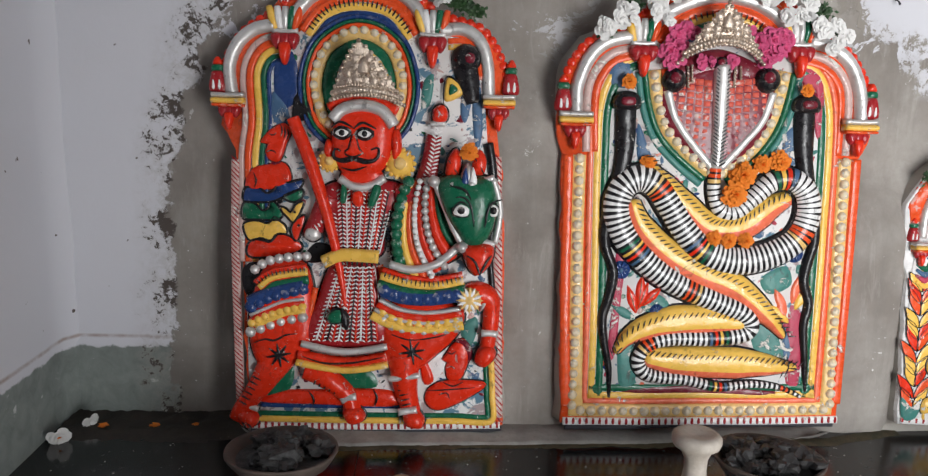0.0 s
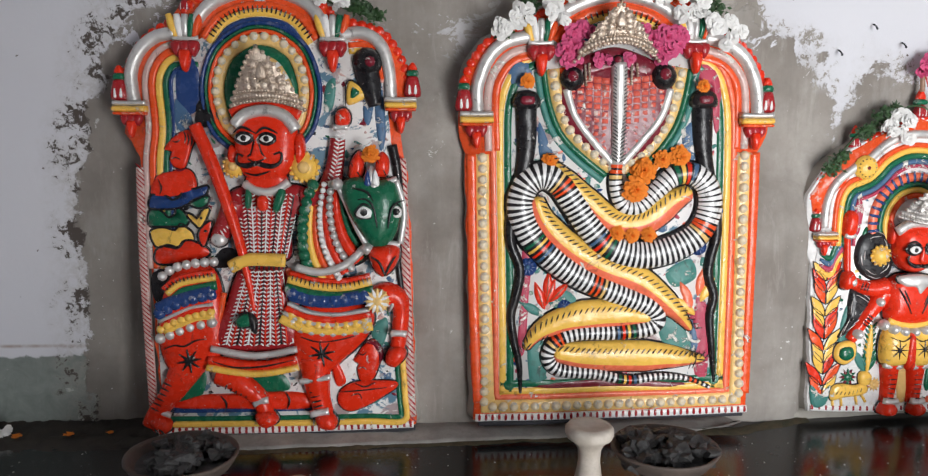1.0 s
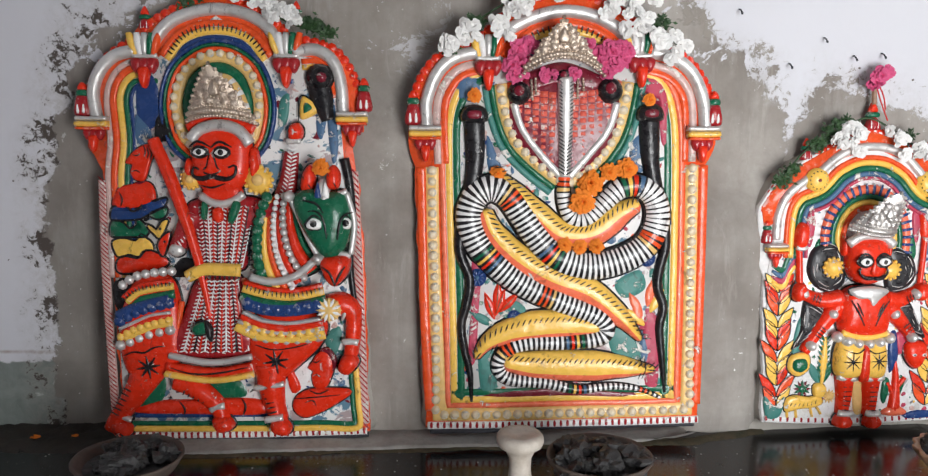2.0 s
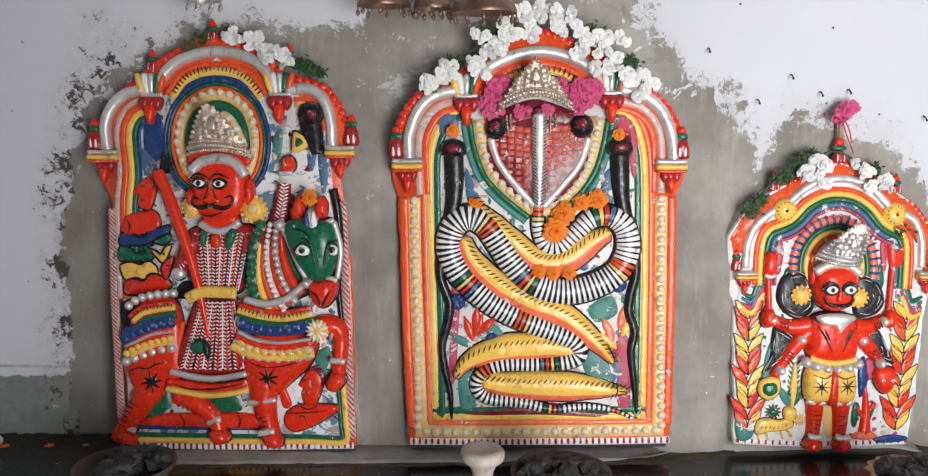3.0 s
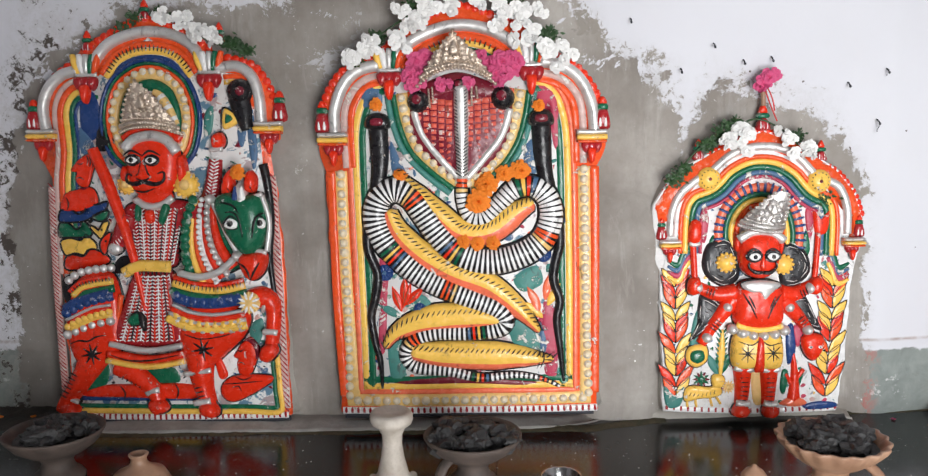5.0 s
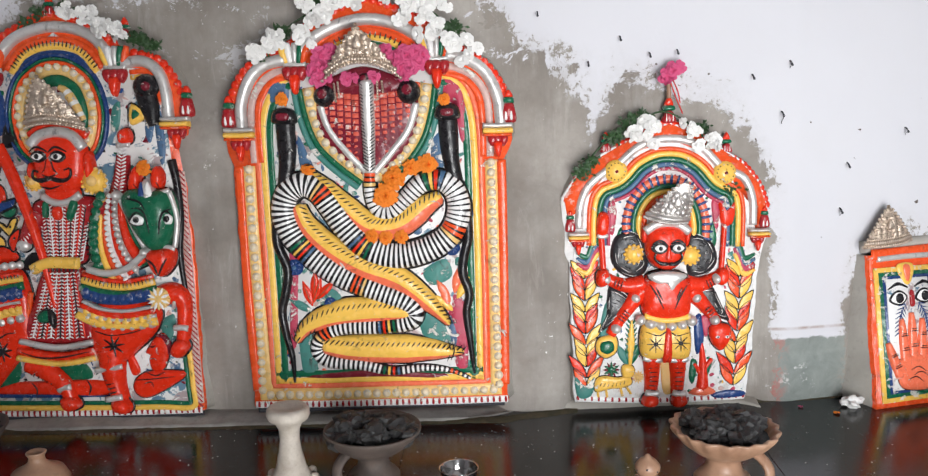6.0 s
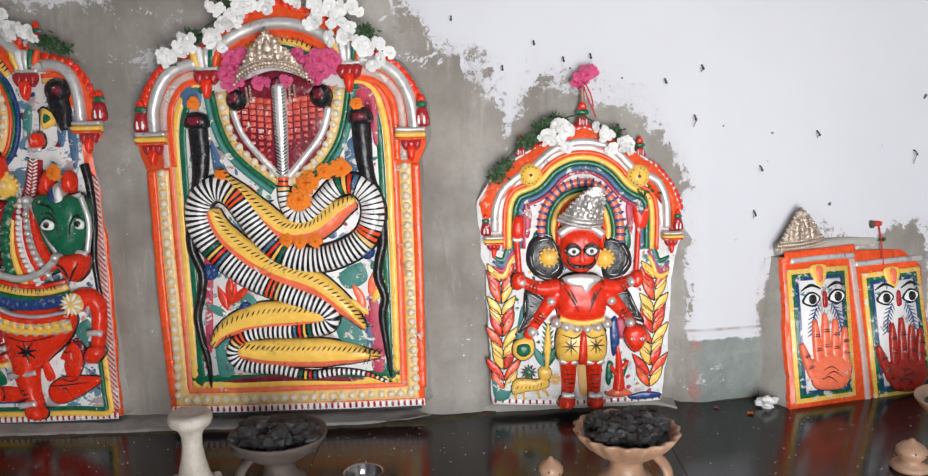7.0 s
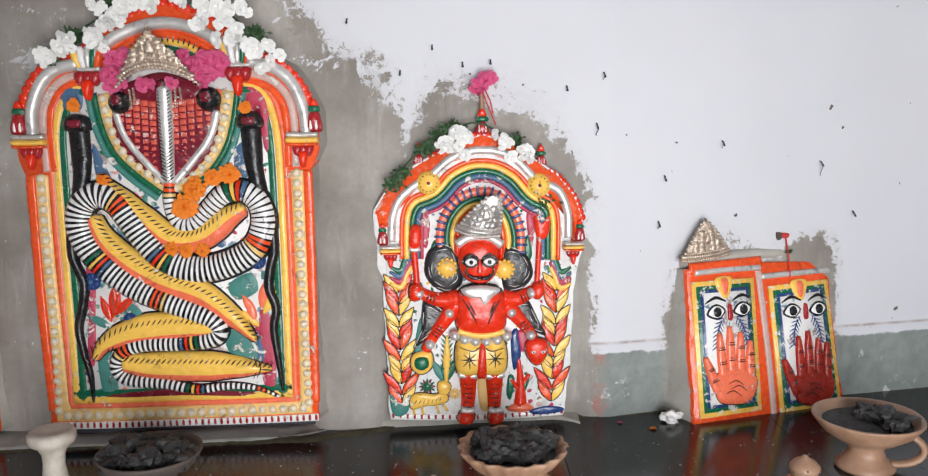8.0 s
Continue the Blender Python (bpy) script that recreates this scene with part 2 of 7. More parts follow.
EARTH = plain_material("damp_soil", (0.018, 0.015, 0.012), (0.055, 0.045, 0.036), 30, 0.95, bump=0.8)


def ledge_material():
    s = Shader("polished_black_stone")
    n, f = s.noise(5, 5, 0.6), s.noise(45, 6, 0.75)
    col = s.mix(s.ramp(n, 0.3, 0.7), (0.007, 0.008, 0.009), (0.018, 0.018, 0.018))
    col = s.mix(s.ramp(f, 0.66, 0.72, 0.0, 0.5), col, (0.20, 0.19, 0.17))
    rough = s.math('ADD', s.ramp(n, 0.3, 0.7, 0.10, 0.26), s.ramp(f, 0.6, 0.75, 0.0, 0.4))
    s.bsdf.inputs["Specular IOR Level"].default_value = 0.4
    return s.finish(col, rough, 0.0, f, 0.06, 0.001)


STONE = ledge_material()
EYEWHITE = plain_material("clean_white_enamel", (0.82, 0.81, 0.79), (0.86, 0.85, 0.84), 30, 0.3, bump=0.1)


# ---- builders ----
def link_mesh(name, verts, faces, mats, index=None, parent=None, label="", smooth=True):
    me = bpy.data.meshes.new(name)
    me.from_pydata(verts, [], faces)
    for m in mats:
        me.materials.append(m)
    if index is not None:
        me.polygons.foreach_set("material_index", index)
    if smooth:
        me.polygons.foreach_set("use_smooth", [True] * len(me.polygons))
    me.update()
    ob = new(name, me)
    if parent is not None:
        ob.parent = parent
    if label:
        ob["label"] = label
    return ob


def part(name, bm, material, parent, label=""):
    """Links a bmesh as one mesh object under a thing or a part."""
    me = bpy.data.meshes.new(name)
    bm.to_mesh(me)
    bm.free()
    me.materials.append(material)
    ob = new(name, me)
    ob.parent = parent
    if label:
        ob["label"] = label
    return ob


def again(ob, x, y, z, rot=(0, 0, 0), size=1.0, name=None):
    """A further piece on the same mesh, under the same parent."""
    o = bpy.data.objects.new(name or ob.name.split(".")[0], ob.data)
    scene.collection.objects.link(o)
    o.parent = ob.parent
    o.location, o.rotation_euler = (x, y, z), rot
    o.scale = (size, size, size) if isinstance(size, (int, float)) else size
    return o


def thing(name, label, category, m, group="", kind=""):
    ob = new(name)
    ob.empty_display_size = 0.05
    ob.matrix_world = m
    return tagged(ob, label, category, group, kind)


def curve(pts, steps=6, closed=False):
    """A smooth line through control points given in millimetres, in metres."""
    p = np.array(pts, float)[:, :2] / 1000.0
    n = len(p)
    if n < 3 and not closed:
        t = np.linspace(0, 1, 8)[:, None]
        return p[0] * (1 - t) + p[-1] * t
    out = []
    for i in range(n if closed else n - 1):
        if closed:
            a, b, c, d = p[i - 1], p[i], p[(i + 1) % n], p[(i + 2) % n]
        else:
            a, b, c, d = p[max(i - 1, 0)], p[i], p[i + 1], p[min(i + 2, n - 1)]
        for k in range(steps):
            t = k / steps
            out.append(0.5 * (2 * b + (c - a) * t + (2 * a - 5 * b + 4 * c - d) * t * t + (3 * b - a - 3 * c + d) * t ** 3))
    if not closed:
        out.append(p[-1])
    return np.array(out)


def even(line, step):
    seg = np.r_[0, np.cumsum(np.hypot(*np.diff(line, axis=0).T))]
    n = max(2, int(round(seg[-1] / step)) + 1)
    s = np.linspace(0, seg[-1], n)
    return np.c_[np.interp(s, seg, line[:, 0]), np.interp(s, seg, line[:, 1])], s


def normals(line):
    t = np.gradient(line, axis=0)
    t /= np.maximum(np.hypot(t[:, 0], t[:, 1]), 1e-9)[:, None]
    return np.c_[-t[:, 1], t[:, 0]]


class Relief:
    """Collects shaped pieces of modelled plaster on a panel, each with its paint. u to the right, v up, w out of the panel."""

    def __init__(self):
        self.v, self.f, self.i, self.mats = [], [], [], []
        self.ink = 0.0

    def slot(self, m):
        if m not in self.mats:
            self.mats.append(m)
        return self.mats.index(m)

    def add(self, verts, faces, mat):
        b = len(self.v)
        self.v += [(float(u), -float(w), float(v)) for u, v, w in verts]
        self.f += [tuple(b + k for k in f) for f in faces]
        self.i += [self.slot(m) for m in mat] if isinstance(mat, list) else [self.slot(mat)] * len(faces)

    def plate(self, pts, w0, w1, mat, smooth=True, steps=5):
        line = curve(pts, steps, True) if smooth else np.array(pts, float) / 1000
        n = len(line)
        c = line.mean(0)
        chamfer = min(0.0015, (w1 - w0) * 0.5)
        out = [(*p, w0) for p in line] + [(*p, w1 - chamfer) for p in line]
        d = c - line
        d /= np.maximum(np.hypot(d[:, 0], d[:, 1]), 1e-6)[:, None]
        out += [(*p, w1) for p in line + d * chamfer]
        area = sum(line[i][0] * line[(i + 1) % n][1] - line[(i + 1) % n][0] * line[i][1] for i in range(n))
        faces = []
        for r in (0, n):
            for k in range(n):
                j = (k + 1) % n
                q = (r + k, r + j, r + n + j, r + n + k)
                faces.append(q if area > 0 else q[::-1])
        cap = tuple(range(2 * n, 3 * n))
        faces.append(cap if area > 0 else cap[::-1])
        self.add(out, faces, mat)

    def dome(self, pts, w0, h, mat, rings=5, steps=5, smooth=True, p=3.2):
        line = curve(pts, steps, True) if smooth else np.array(pts, float) / 1000
        if self.ink and len(pts) > 4 and np.ptp(line[:, 0]) > 0.03:
            self.tube(None, self.ink, w0 + 0.0005, 0.003, BLACK, step=0.008, line=np.vstack([line, line[:1]]), seg=4)
        n, c = len(line), line.mean(0)
        area = sum(line[i][0] * line[(i + 1) % n][1] - line[(i + 1) % n][0] * line[i][1] for i in range(n))
        out, faces = [], []
        for r in range(rings):
            a = r / rings * math.pi / 2
            out += [(*(c + (q - c) * math.cos(a)), w0 + h * max(0.0, 1 - math.cos(a) ** p) ** (1 / p)) for q in line]
        out.append((*c, w0 + h))
        for r in range(rings):
            for k in range(n):
                j = (k + 1) % n
                q = (r * n + k, r * n + j, (r + 1) * n + j, (r + 1) * n + k) if r < rings - 1 else (r * n + k, r * n + j, rings * n)
                faces.append(q if area > 0 else q[::-1])
        self.add(out, faces, mat)

    def tube(self, pts, width, w0, h, mat, step=0.006, taper=(1.0, 1.0), off=0.0, line=None, seg=6, flat=False):
        """A half-round roll along a line. width: metres, or a list spread along it. mat: one paint, or a rule from the way along it."""
        base = curve(pts) if line is None else line
        p, s = even(base, step)
        nn = normals(p)
        p = p + nn * off
        if isinstance(width, (int, float)):
            ww = np.full(len(p), float(width))
        else:
            ww = np.interp(np.linspace(0, 1, len(p)), np.linspace(0, 1, len(width)), width)
        for e, k in ((0, taper[0]), (1, taper[1])):
            ww[-e] *= k
        hh = np.minimum(h, ww * 0.62) if not flat else np.full(len(p), h)
        out, faces, mats = [], [], []
        for i in range(len(p)):
            for j in range(seg + 1):
                a = math.pi * j / seg
                out.append((*(p[i] + nn[i] * ww[i] / 2 * math.cos(a)), w0 + hh[i] * math.sin(a) ** (0.5 if flat else 0.8)))
        for i in range(len(p) - 1):
            for j in range(seg):
                a = i * (seg + 1) + j
                faces.append((a, a + 1, a + seg + 2, a + seg + 1))
                mats.append(mat((s[i] + s[i + 1]) / 2, j / seg) if callable(mat) and not isinstance(mat, bpy.types.Material) else mat)
        for b, rev in ((0, False), ((len(p) - 1) * (seg + 1), True)):
            cap = tuple(range(b, b + seg + 1))
            faces.append(cap if rev else cap[::-1])
            mats.append(mats[0] if not rev else mats[-1])
        self.add(out, faces, mats)

    def stroke(self, pts, width, w, mat=None, h=0.0012):
        self.tube(pts, [width * 0.4, width, width, width * 0.4], w, h, mat or BLACK, step=0.005, seg=4)

    def stripes(self, pts, bands, w, h=0.003, start=0.0, step=0.007):
        """Parallel painted rolls side by side: (width, paint) from the left of the line to its right."""
        off = start
        base = curve(pts)
        for width, m in bands:
            self.tube(None, width * 1.04, w, h, m, step=step, off=-(off + width / 2), line=base, flat=True, seg=5)
            off += width

    def bead(self, u, v, r, w, mat, h=None, n=8):
        h = h or r
        out, faces = [], []
        for k, a in enumerate((0.0, 0.5, 1.05)):
            out += [(u + r * math.cos(a) * math.cos(t), v + r * math.cos(a) * math.sin(t), w + h * math.sin(a)) for t in (2 * math.pi * i / n for i in range(n))]
        out.append((u, v, w + h))
        for k in range(3):
            for i in range(n):
                j = (i + 1) % n
                faces.append((k * n + i, k * n + j, (k + 1) * n + j, (k + 1) * n + i) if k < 2 else (k * n + i, k * n + j, 3 * n))
        self.add(out, faces, mat)

    def beads(self, pts, r, w, mat, gap=2.1, h=None):
        p, s = even(curve(pts), r * gap)
        for u, v in p:
            self.bead(u, v, r, w, mat, h)

    def ticks(self, pts, length, width, gap, w, mat=None, lean=0.0, off=0.0):
        """Short brush dashes across a line."""
        p, s = even(curve(pts), gap)
        nn = normals(p)
        for i in range(len(p)):
            t = np.array((nn[i][1], -nn[i][0]))
            d = nn[i] + t * lean
            a, b = p[i] + nn[i] * off - d * length / 2, p[i] + nn[i] * off + d * length / 2
            self.tube([a * 1000, (a + b) * 500, b * 1000], [width * 0.6, width, width * 0.4], w, 0.0012, mat or BLACK, step=length / 3, seg=3)

    def leaf(self, u, v, ang, length, width, w, mat, h=0.003, vein=None):
        a = radians(ang)
        c, s = math.cos(a), math.sin(a)
        shape = [(0, 0), (0.3, 0.42), (0.6, 0.45), (0.85, 0.2), (1, 0), (0.85, -0.2), (0.6, -0.45), (0.3, -0.42)]
        pts = [((u + (x * c * length - y * s * width)) * 1000, (v + (x * s * length + y * c * width)) * 1000) for x, y in shape]
        self.dome(pts, w, h, mat, 3, 3)
        if self.ink:
            self.outline(pts, self.ink, w + 0.0004)
        if vein:
            e = [((u + c * length * k) * 1000, (v + s * length * k) * 1000) for k in (0.1, 0.5, 0.9)]
            self.stroke(e, 0.002, w + h * 0.8, vein)

    def outline(self, pts, width, w, mat=None):
        p = list(pts) + [pts[0]]
        line = curve(pts, 5, True)
        line = np.vstack([line, line[:1]])
        self.tube(None, width, w, 0.0014, mat or BLACK, step=0.006, line=line, seg=4)

    def obj(self, name, parent, label=""):
        return link_mesh(name, self.v, self.f, self.mats, self.i, parent, label)


def lathe(profile, n=40, wave=0.0, waves=0, thick=None):
    """A turned form from (radius, height) pairs, with an optional frilled rim."""
    verts, faces = [], []
    for k, (r, z) in enumerate(profile):
        for i in range(n):
            a = 2 * math.pi * i / n
            rr = r * (1 + (wave * math.cos(waves * a) if wave and (thick is None or k in thick) else 0))
            verts.append((rr * math.cos(a), rr * math.sin(a), z))
    for k in range(len(profile) - 1):
        for i in range(n):
            j = (i + 1) % n
            faces.append((k * n + i, k * n + j, (k + 1) * n + j, (k + 1) * n + i))
    return verts, faces


# ---- the room ----
def wall_front(x):
    """The back wall runs straight and bends away beyond the low panels."""
    return 1.75 if x < 1.45 else 1.75 + (x - 1.45) * 0.19


def filled(x, z):
    """How far the cement is packed out between the panels: high as their arches, flush near their faces."""
    out = 0.0
    for cx, half, top, depth in ((0.155, 0.13, 0.62, 0.07), (0.86, 0.11, 0.42, 0.062)):
        a = max(0.0, 1 - (abs(x - cx) / half) ** 4)
        b = min(1.0, max(0.0, (top + 0.16 - z) / 0.16))
        out = max(out, depth * a * b * b * (3 - 2 * b) + 0.004 * a * b * noise.noise((x * 30, 1, z * 5)))
    return out


def build_back_wall():
    xs, zs = np.linspace(-0.8, 3.0, 330), np.r_[np.linspace(-0.02, 0.3, 33), np.linspace(0.32, 1.1, 60), np.linspace(1.13, 2.2, 20)]
    verts, faces = [], []
    nx = len(xs)
    for z in zs:
        for x in xs:
            bumpy = noise.noise((x * 3, 0.3, z * 3)) * 0.004 + noise.noise((x * 14, 2.3, z * 14)) * 0.0015
            step = 0.009 if z < 0.168 + 0.004 * noise.noise((x * 9, 0, 4)) and not -0.50 < x < 1.39 else 0.0
            verts.append((x, wall_front(x) + bumpy - step - filled(x, z), z))
    for k in range(len(zs) - 1):
        for i in range(nx - 1):
            faces.append((k * nx + i, k * nx + i + 1, (k + 1) * nx + i + 1, (k + 1) * nx + i))
    b = len(verts)
    for x, z in ((-0.8, -0.02), (1.45, -0.02), (3.0, -0.02), (-0.8, 2.2), (1.45, 2.2), (3.0, 2.2)):
        verts.append((x, wall_front(x) + 0.2, z))
    faces += [(b + 1, b, b + 3, b + 4), (b + 2, b + 1, b + 4, b + 5)]
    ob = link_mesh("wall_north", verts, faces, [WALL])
    tagged(ob, "whitewashed wall with rough grey cement patches and grey-green skirting", "wall", kind="structure")


def slab_box(name, x0, x1, y0, y1, z0, z1, mat, label, cat, bevel=0.004):
    bm = bmesh.new()
    bmesh.ops.create_cube(bm, size=1.0)
    for v in bm.verts:
        v.co = ((x0 + x1) / 2 + v.co.x * (x1 - x0), (y0 + y1) / 2 + v.co.y * (y1 - y0), (z0 + z1) / 2 + v.co.z * (z1 - z0))
    if bevel:
        bmesh.ops.bevel(bm, geom=bm.edges, offset=bevel, segments=2, affect='EDGES', profile=0.5)
    ob = part(name, bm, mat, None)
    return tagged(ob, label, cat, kind="structure")


build_back_wall()


def build_left_wall():
    ys, zs = np.linspace(-1.9, 1.76, 90), np.r_[np.linspace(-0.02, 0.3, 30), np.linspace(0.33, 2.2, 30)]
    verts, faces, n = [], [], len(ys)
    for z in zs:
        for y in ys:
            near = max(0.0, 1 - (1.75 - y) / 0.05) ** 2 * 0.02
            verts.append((-0.8 + near - 0.012 * z + noise.noise((y * 4, 5, z * 4)) * 0.004 + (0.004 if z < 0.17 else 0), y, z))
    for k in range(len(zs) - 1):
        for i in range(n - 1):
            faces.append((k * n + i + 1, k * n + i, (k + 1) * n + i, (k + 1) * n + i + 1))
    b = len(verts)
    verts += [(-1.0, -1.9, -0.02), (-1.0, 1.76, -0.02), (-1.0, 1.76, 2.2), (-1.0, -1.9, 2.2)]
    faces.append((b, b + 1, b + 2, b + 3))
    tagged(link_mesh("wall_west", verts, faces, [WALL]), "whitewashed side wall with a grey-green painted skirting", "wall", kind="structure")


build_left_wall()
slab_box("wall_east", 3.0, 3.2, -1.9, 2.2, -0.8, 2.2, LIME, "plain grey distempered side wall", "wall", 0)
slab_box("floor", -1.0, 3.2, -1.9, 2.2, -0.9, -0.78, CEMENT, "plain grey cement floor", "floor", 0)
slab_box("ceiling", -1.0, 3.2, -1.9, 2.2, 2.2, 2.35, LIME, "plain grey distempered ceiling", "ceiling", 0)
# unseen inner wall added to shade the corner; outer wall round the doorway
slab_box("shade_wall_south", -0.8, 0.80, -0.85, -0.7, -0.78, 2.2, LIME, "plain grey distempered inner wall, added out of view to shade the corner", "wall", 0)
for nm, x0, x1, z0, z1 in (("wall_south_2", 2.2, 3.0, -0.78, 2.2), ("wall_south_3", 0.7, 2.2, 1.35, 2.2), ("wall_south_4", -0.8, 0.7, -0.78, 2.2)):
    slab_box(nm, x0, x1, -1.9, -1.7, z0, z1, LIME, "plain grey distempered wall beside the doorway", "wall", 0)
slab_box("ground", -40, 40, -60, -1.9, -1.0, -0.9, EARTH, "bare trodden earth outside the doorway", "ground", 0)


def build_ledge():
    base = slab_box("ledge", -0.8, 3.0, 1.26, 2.15, -0.78, -0.02, CEMENT, "raised platform faced in grey cement", "platform", 0)
    x = -0.8
    for k, width in enumerate((0.62, 0.76, 0.74, 0.5, 0.62, 0.556)):
        bm = bmesh.new()
        bmesh.ops.create_cube(bm, size=1.0)
        for v in bm.verts:
            v.co = (x + width / 2 + v.co.x * (width - 0.0008), 1.69 + v.co.y * 0.90, -0.010 + v.co.z * 0.02)
        bmesh.ops.bevel(bm, geom=[e for e in bm.edges], offset=0.0005, segments=1, affect='EDGES')
        part("stone_slab", bm, STONE, base, "polished black stone slab, dusty")
        x += width


build_ledge()


def lip(name, x0, x1, y0, y1, yb, h, mat, label):
    """A rough cement sill, with uneven top and front, along the foot of a panel."""
    n = 40
    verts, faces = [], []
    for i in range(n):
        t = i / (n - 1)
        x, y = x0 + (x1 - x0) * t, y0 + (y1 - y0) * t
        k = min(1.0, i / 5, (n - 1 - i) / 5)
        y += (1 - k) ** 2 * (yb - 0.07 - y)
        hh = h * (0.25 + 0.75 * k)
        r = noise.noise((x * 12, 3, 1)) * 0.006
        q = noise.noise((x * 20, 7, 1)) * 0.003
        verts += [(x, y + r, 0.0), (x, y + r + 0.003, hh * 0.55 + q), (x, y + r + 0.012, hh - 0.006 + q), (x, y + 0.03, hh + q), (x, yb, hh + 0.004), (x, yb, 0.0)]
    for i in range(n - 1):
        for j in range(5):
            a = i * 6 + j
            faces.append((a, a + 6, a + 7, a + 1))
    faces += [tuple(range(6)), tuple(range((n - 1) * 6 + 5, (n - 1) * 6 - 1, -1))]
    tagged(link_mesh(name, verts, faces, [mat]), label, "sill", kind="structure")


lip("sill_1", -0.44, 0.81, 1.580, 1.636, 1.76, 0.013, PALE, "rough pale cement sill under the large panels")
lip("sill_2", 0.83, 1.38, 1.690, 1.735, 1.77, 0.022, CEMENT, "rough grey cement sill under the small panel")


# ---- the relief panels ----
RIDER = thing("rider_panel", "arched painted plaster relief of a horse rider, chipped", "relief panel", pose(-0.143, 1.645, 0.033, -4.29, 0, -0.57))
COBRA = thing("cobra_panel", "arched painted plaster relief of a coiled banded cobra", "relief panel", pose(0.512, 1.640, 0.04, -2.86, 0, 0.57))
GUARD = thing("guardian_panel", "small arched painted plaster relief of a standing guardian figure", "relief panel", pose(1.145, 1.688, 0.028, -2.86, 0, 2.12))
PALMS = thing("palm_panel", "low double panel painted with eyes and red raised palm prints", "relief panel", pose(1.828, 1.742, 0.0, -10.76, 0, 17.22))


def pearls(parent, lines, r, mat, w, gap=2.15, label=""):
    """Half-round plaster pearls along lines, each a piece on one mesh."""
    rel = Relief()
    rel.bead(0, 0, r, 0, mat, r * 0.75, 8)
    first = None
    for pts in lines:
        p, s = even(curve(pts), r * gap)
        for u, v in p:
            k = 0.92 + 0.16 * random.random()
            if first is None:
                first = rel.obj("pearl", parent, label)
                first.location = (u, -w, v)
            else:
                again(first, u, -w, v, (0, random.random() * 6, 0), k)


def drop(rel, u, v, size, w, cup=DEEPRED, tip=RED):
    """A bell-shaped pendant with a drop, under a bracket or a capital."""
    for k in (-1, 0, 1):
        rel.dome([((u + k * 0.4 * size + a) * 1000, (v + b) * 1000) for a, b in ((-0.3 * size, -0.05 * size), (0, -0.45 * size), (0.3 * size, -0.05 * size), (0.25 * size, 0.35 * size), (-0.25 * size, 0.35 * size))], w, size * 0.45, cup, 4, 4)
    rel.dome([((u + a) * 1000, (v + b) * 1000) for a, b in ((-0.27 * size, -0.1 * size), (-0.28 * size, -0.6 * size), (-0.12 * size, -1.15 * size), (0.12 * size, -1.15 * size), (0.28 * size, -0.6 * size), (0.27 * size, -0.1 * size))], w + 0.004, size * 0.5, tip, 5, 4)


def bracket(parent, u, v, size, side):
    """The corbel at the foot of a side arch: silver collar, painted bands, pendant and a small side finial."""
    rel = Relief()
    s = size
    rel.tube([((u - s) * 1000, (v + 0.75 * s) * 1000), (u * 1000, (v + 0.72 * s) * 1000), ((u + s) * 1000, (v + 0.75 * s) * 1000)], s * 0.35, 0.006, 0.022, SILVER, flat=True)
    rel.tube([((u - s) * 1000, (v + 0.40 * s) * 1000), (u * 1000, (v + 0.37 * s) * 1000), ((u + s) * 1000, (v + 0.40 * s) * 1000)], s * 0.42, 0.006, 0.026, YELLOW, flat=True)
    rel.tube([((u - 0.95 * s) * 1000, (v + 0.12 * s) * 1000), (u * 1000, (v + 0.1 * s) * 1000), ((u + 0.95 * s) * 1000, (v + 0.12 * s) * 1000)], s * 0.22, 0.006, 0.027, ORANGE, flat=True)
    ob = rel.obj("bracket", parent, "silver collar over yellow and orange corbel")
    rel = Relief()
    drop(rel, u, v - 0.25 * s, s * 0.95, 0.006)
    rel.obj("drop", ob, "crimson bell and red drop")
    fin = Relief()
    x = u + side * s * 0.75
    fin.dome([((x + a * s) * 1000, (v + b * s) * 1000) for a, b in ((-0.5, 0.95), (0.5, 0.95), (0.42, 1.9), (0.25, 2.25), (-0.25, 2.25), (-0.42, 1.9))], 0.0, s * 0.5, DEEPRED, 4, 3)
    for k in (-0.18, 0.18):
        fin.dome([((x + (k + a) * s) * 1000, (v + b * s) * 1000) for a, b in ((-0.1, 1.1), (0.1, 1.1), (0.06, 1.7), (-0.06, 1.7))], s * 0.36, s * 0.16, WHITE, 3, 2)
    fin.dome([((x + a * s) * 1000, (v + b * s) * 1000) for a, b in ((-0.35, 2.2), (0.35, 2.2), (0.3, 2.6), (-0.3, 2.6))], 0.0, s * 0.42, GREEN, 4, 3)
    fin.dome([((x + a * s) * 1000, (v + b * s) * 1000) for a, b in ((-0.3, 2.6), (0.3, 2.6), (0.12, 3.05), (-0.12, 3.05))], 0.0, s * 0.36, RED, 4, 3)
    fin.obj("side_finial", parent)


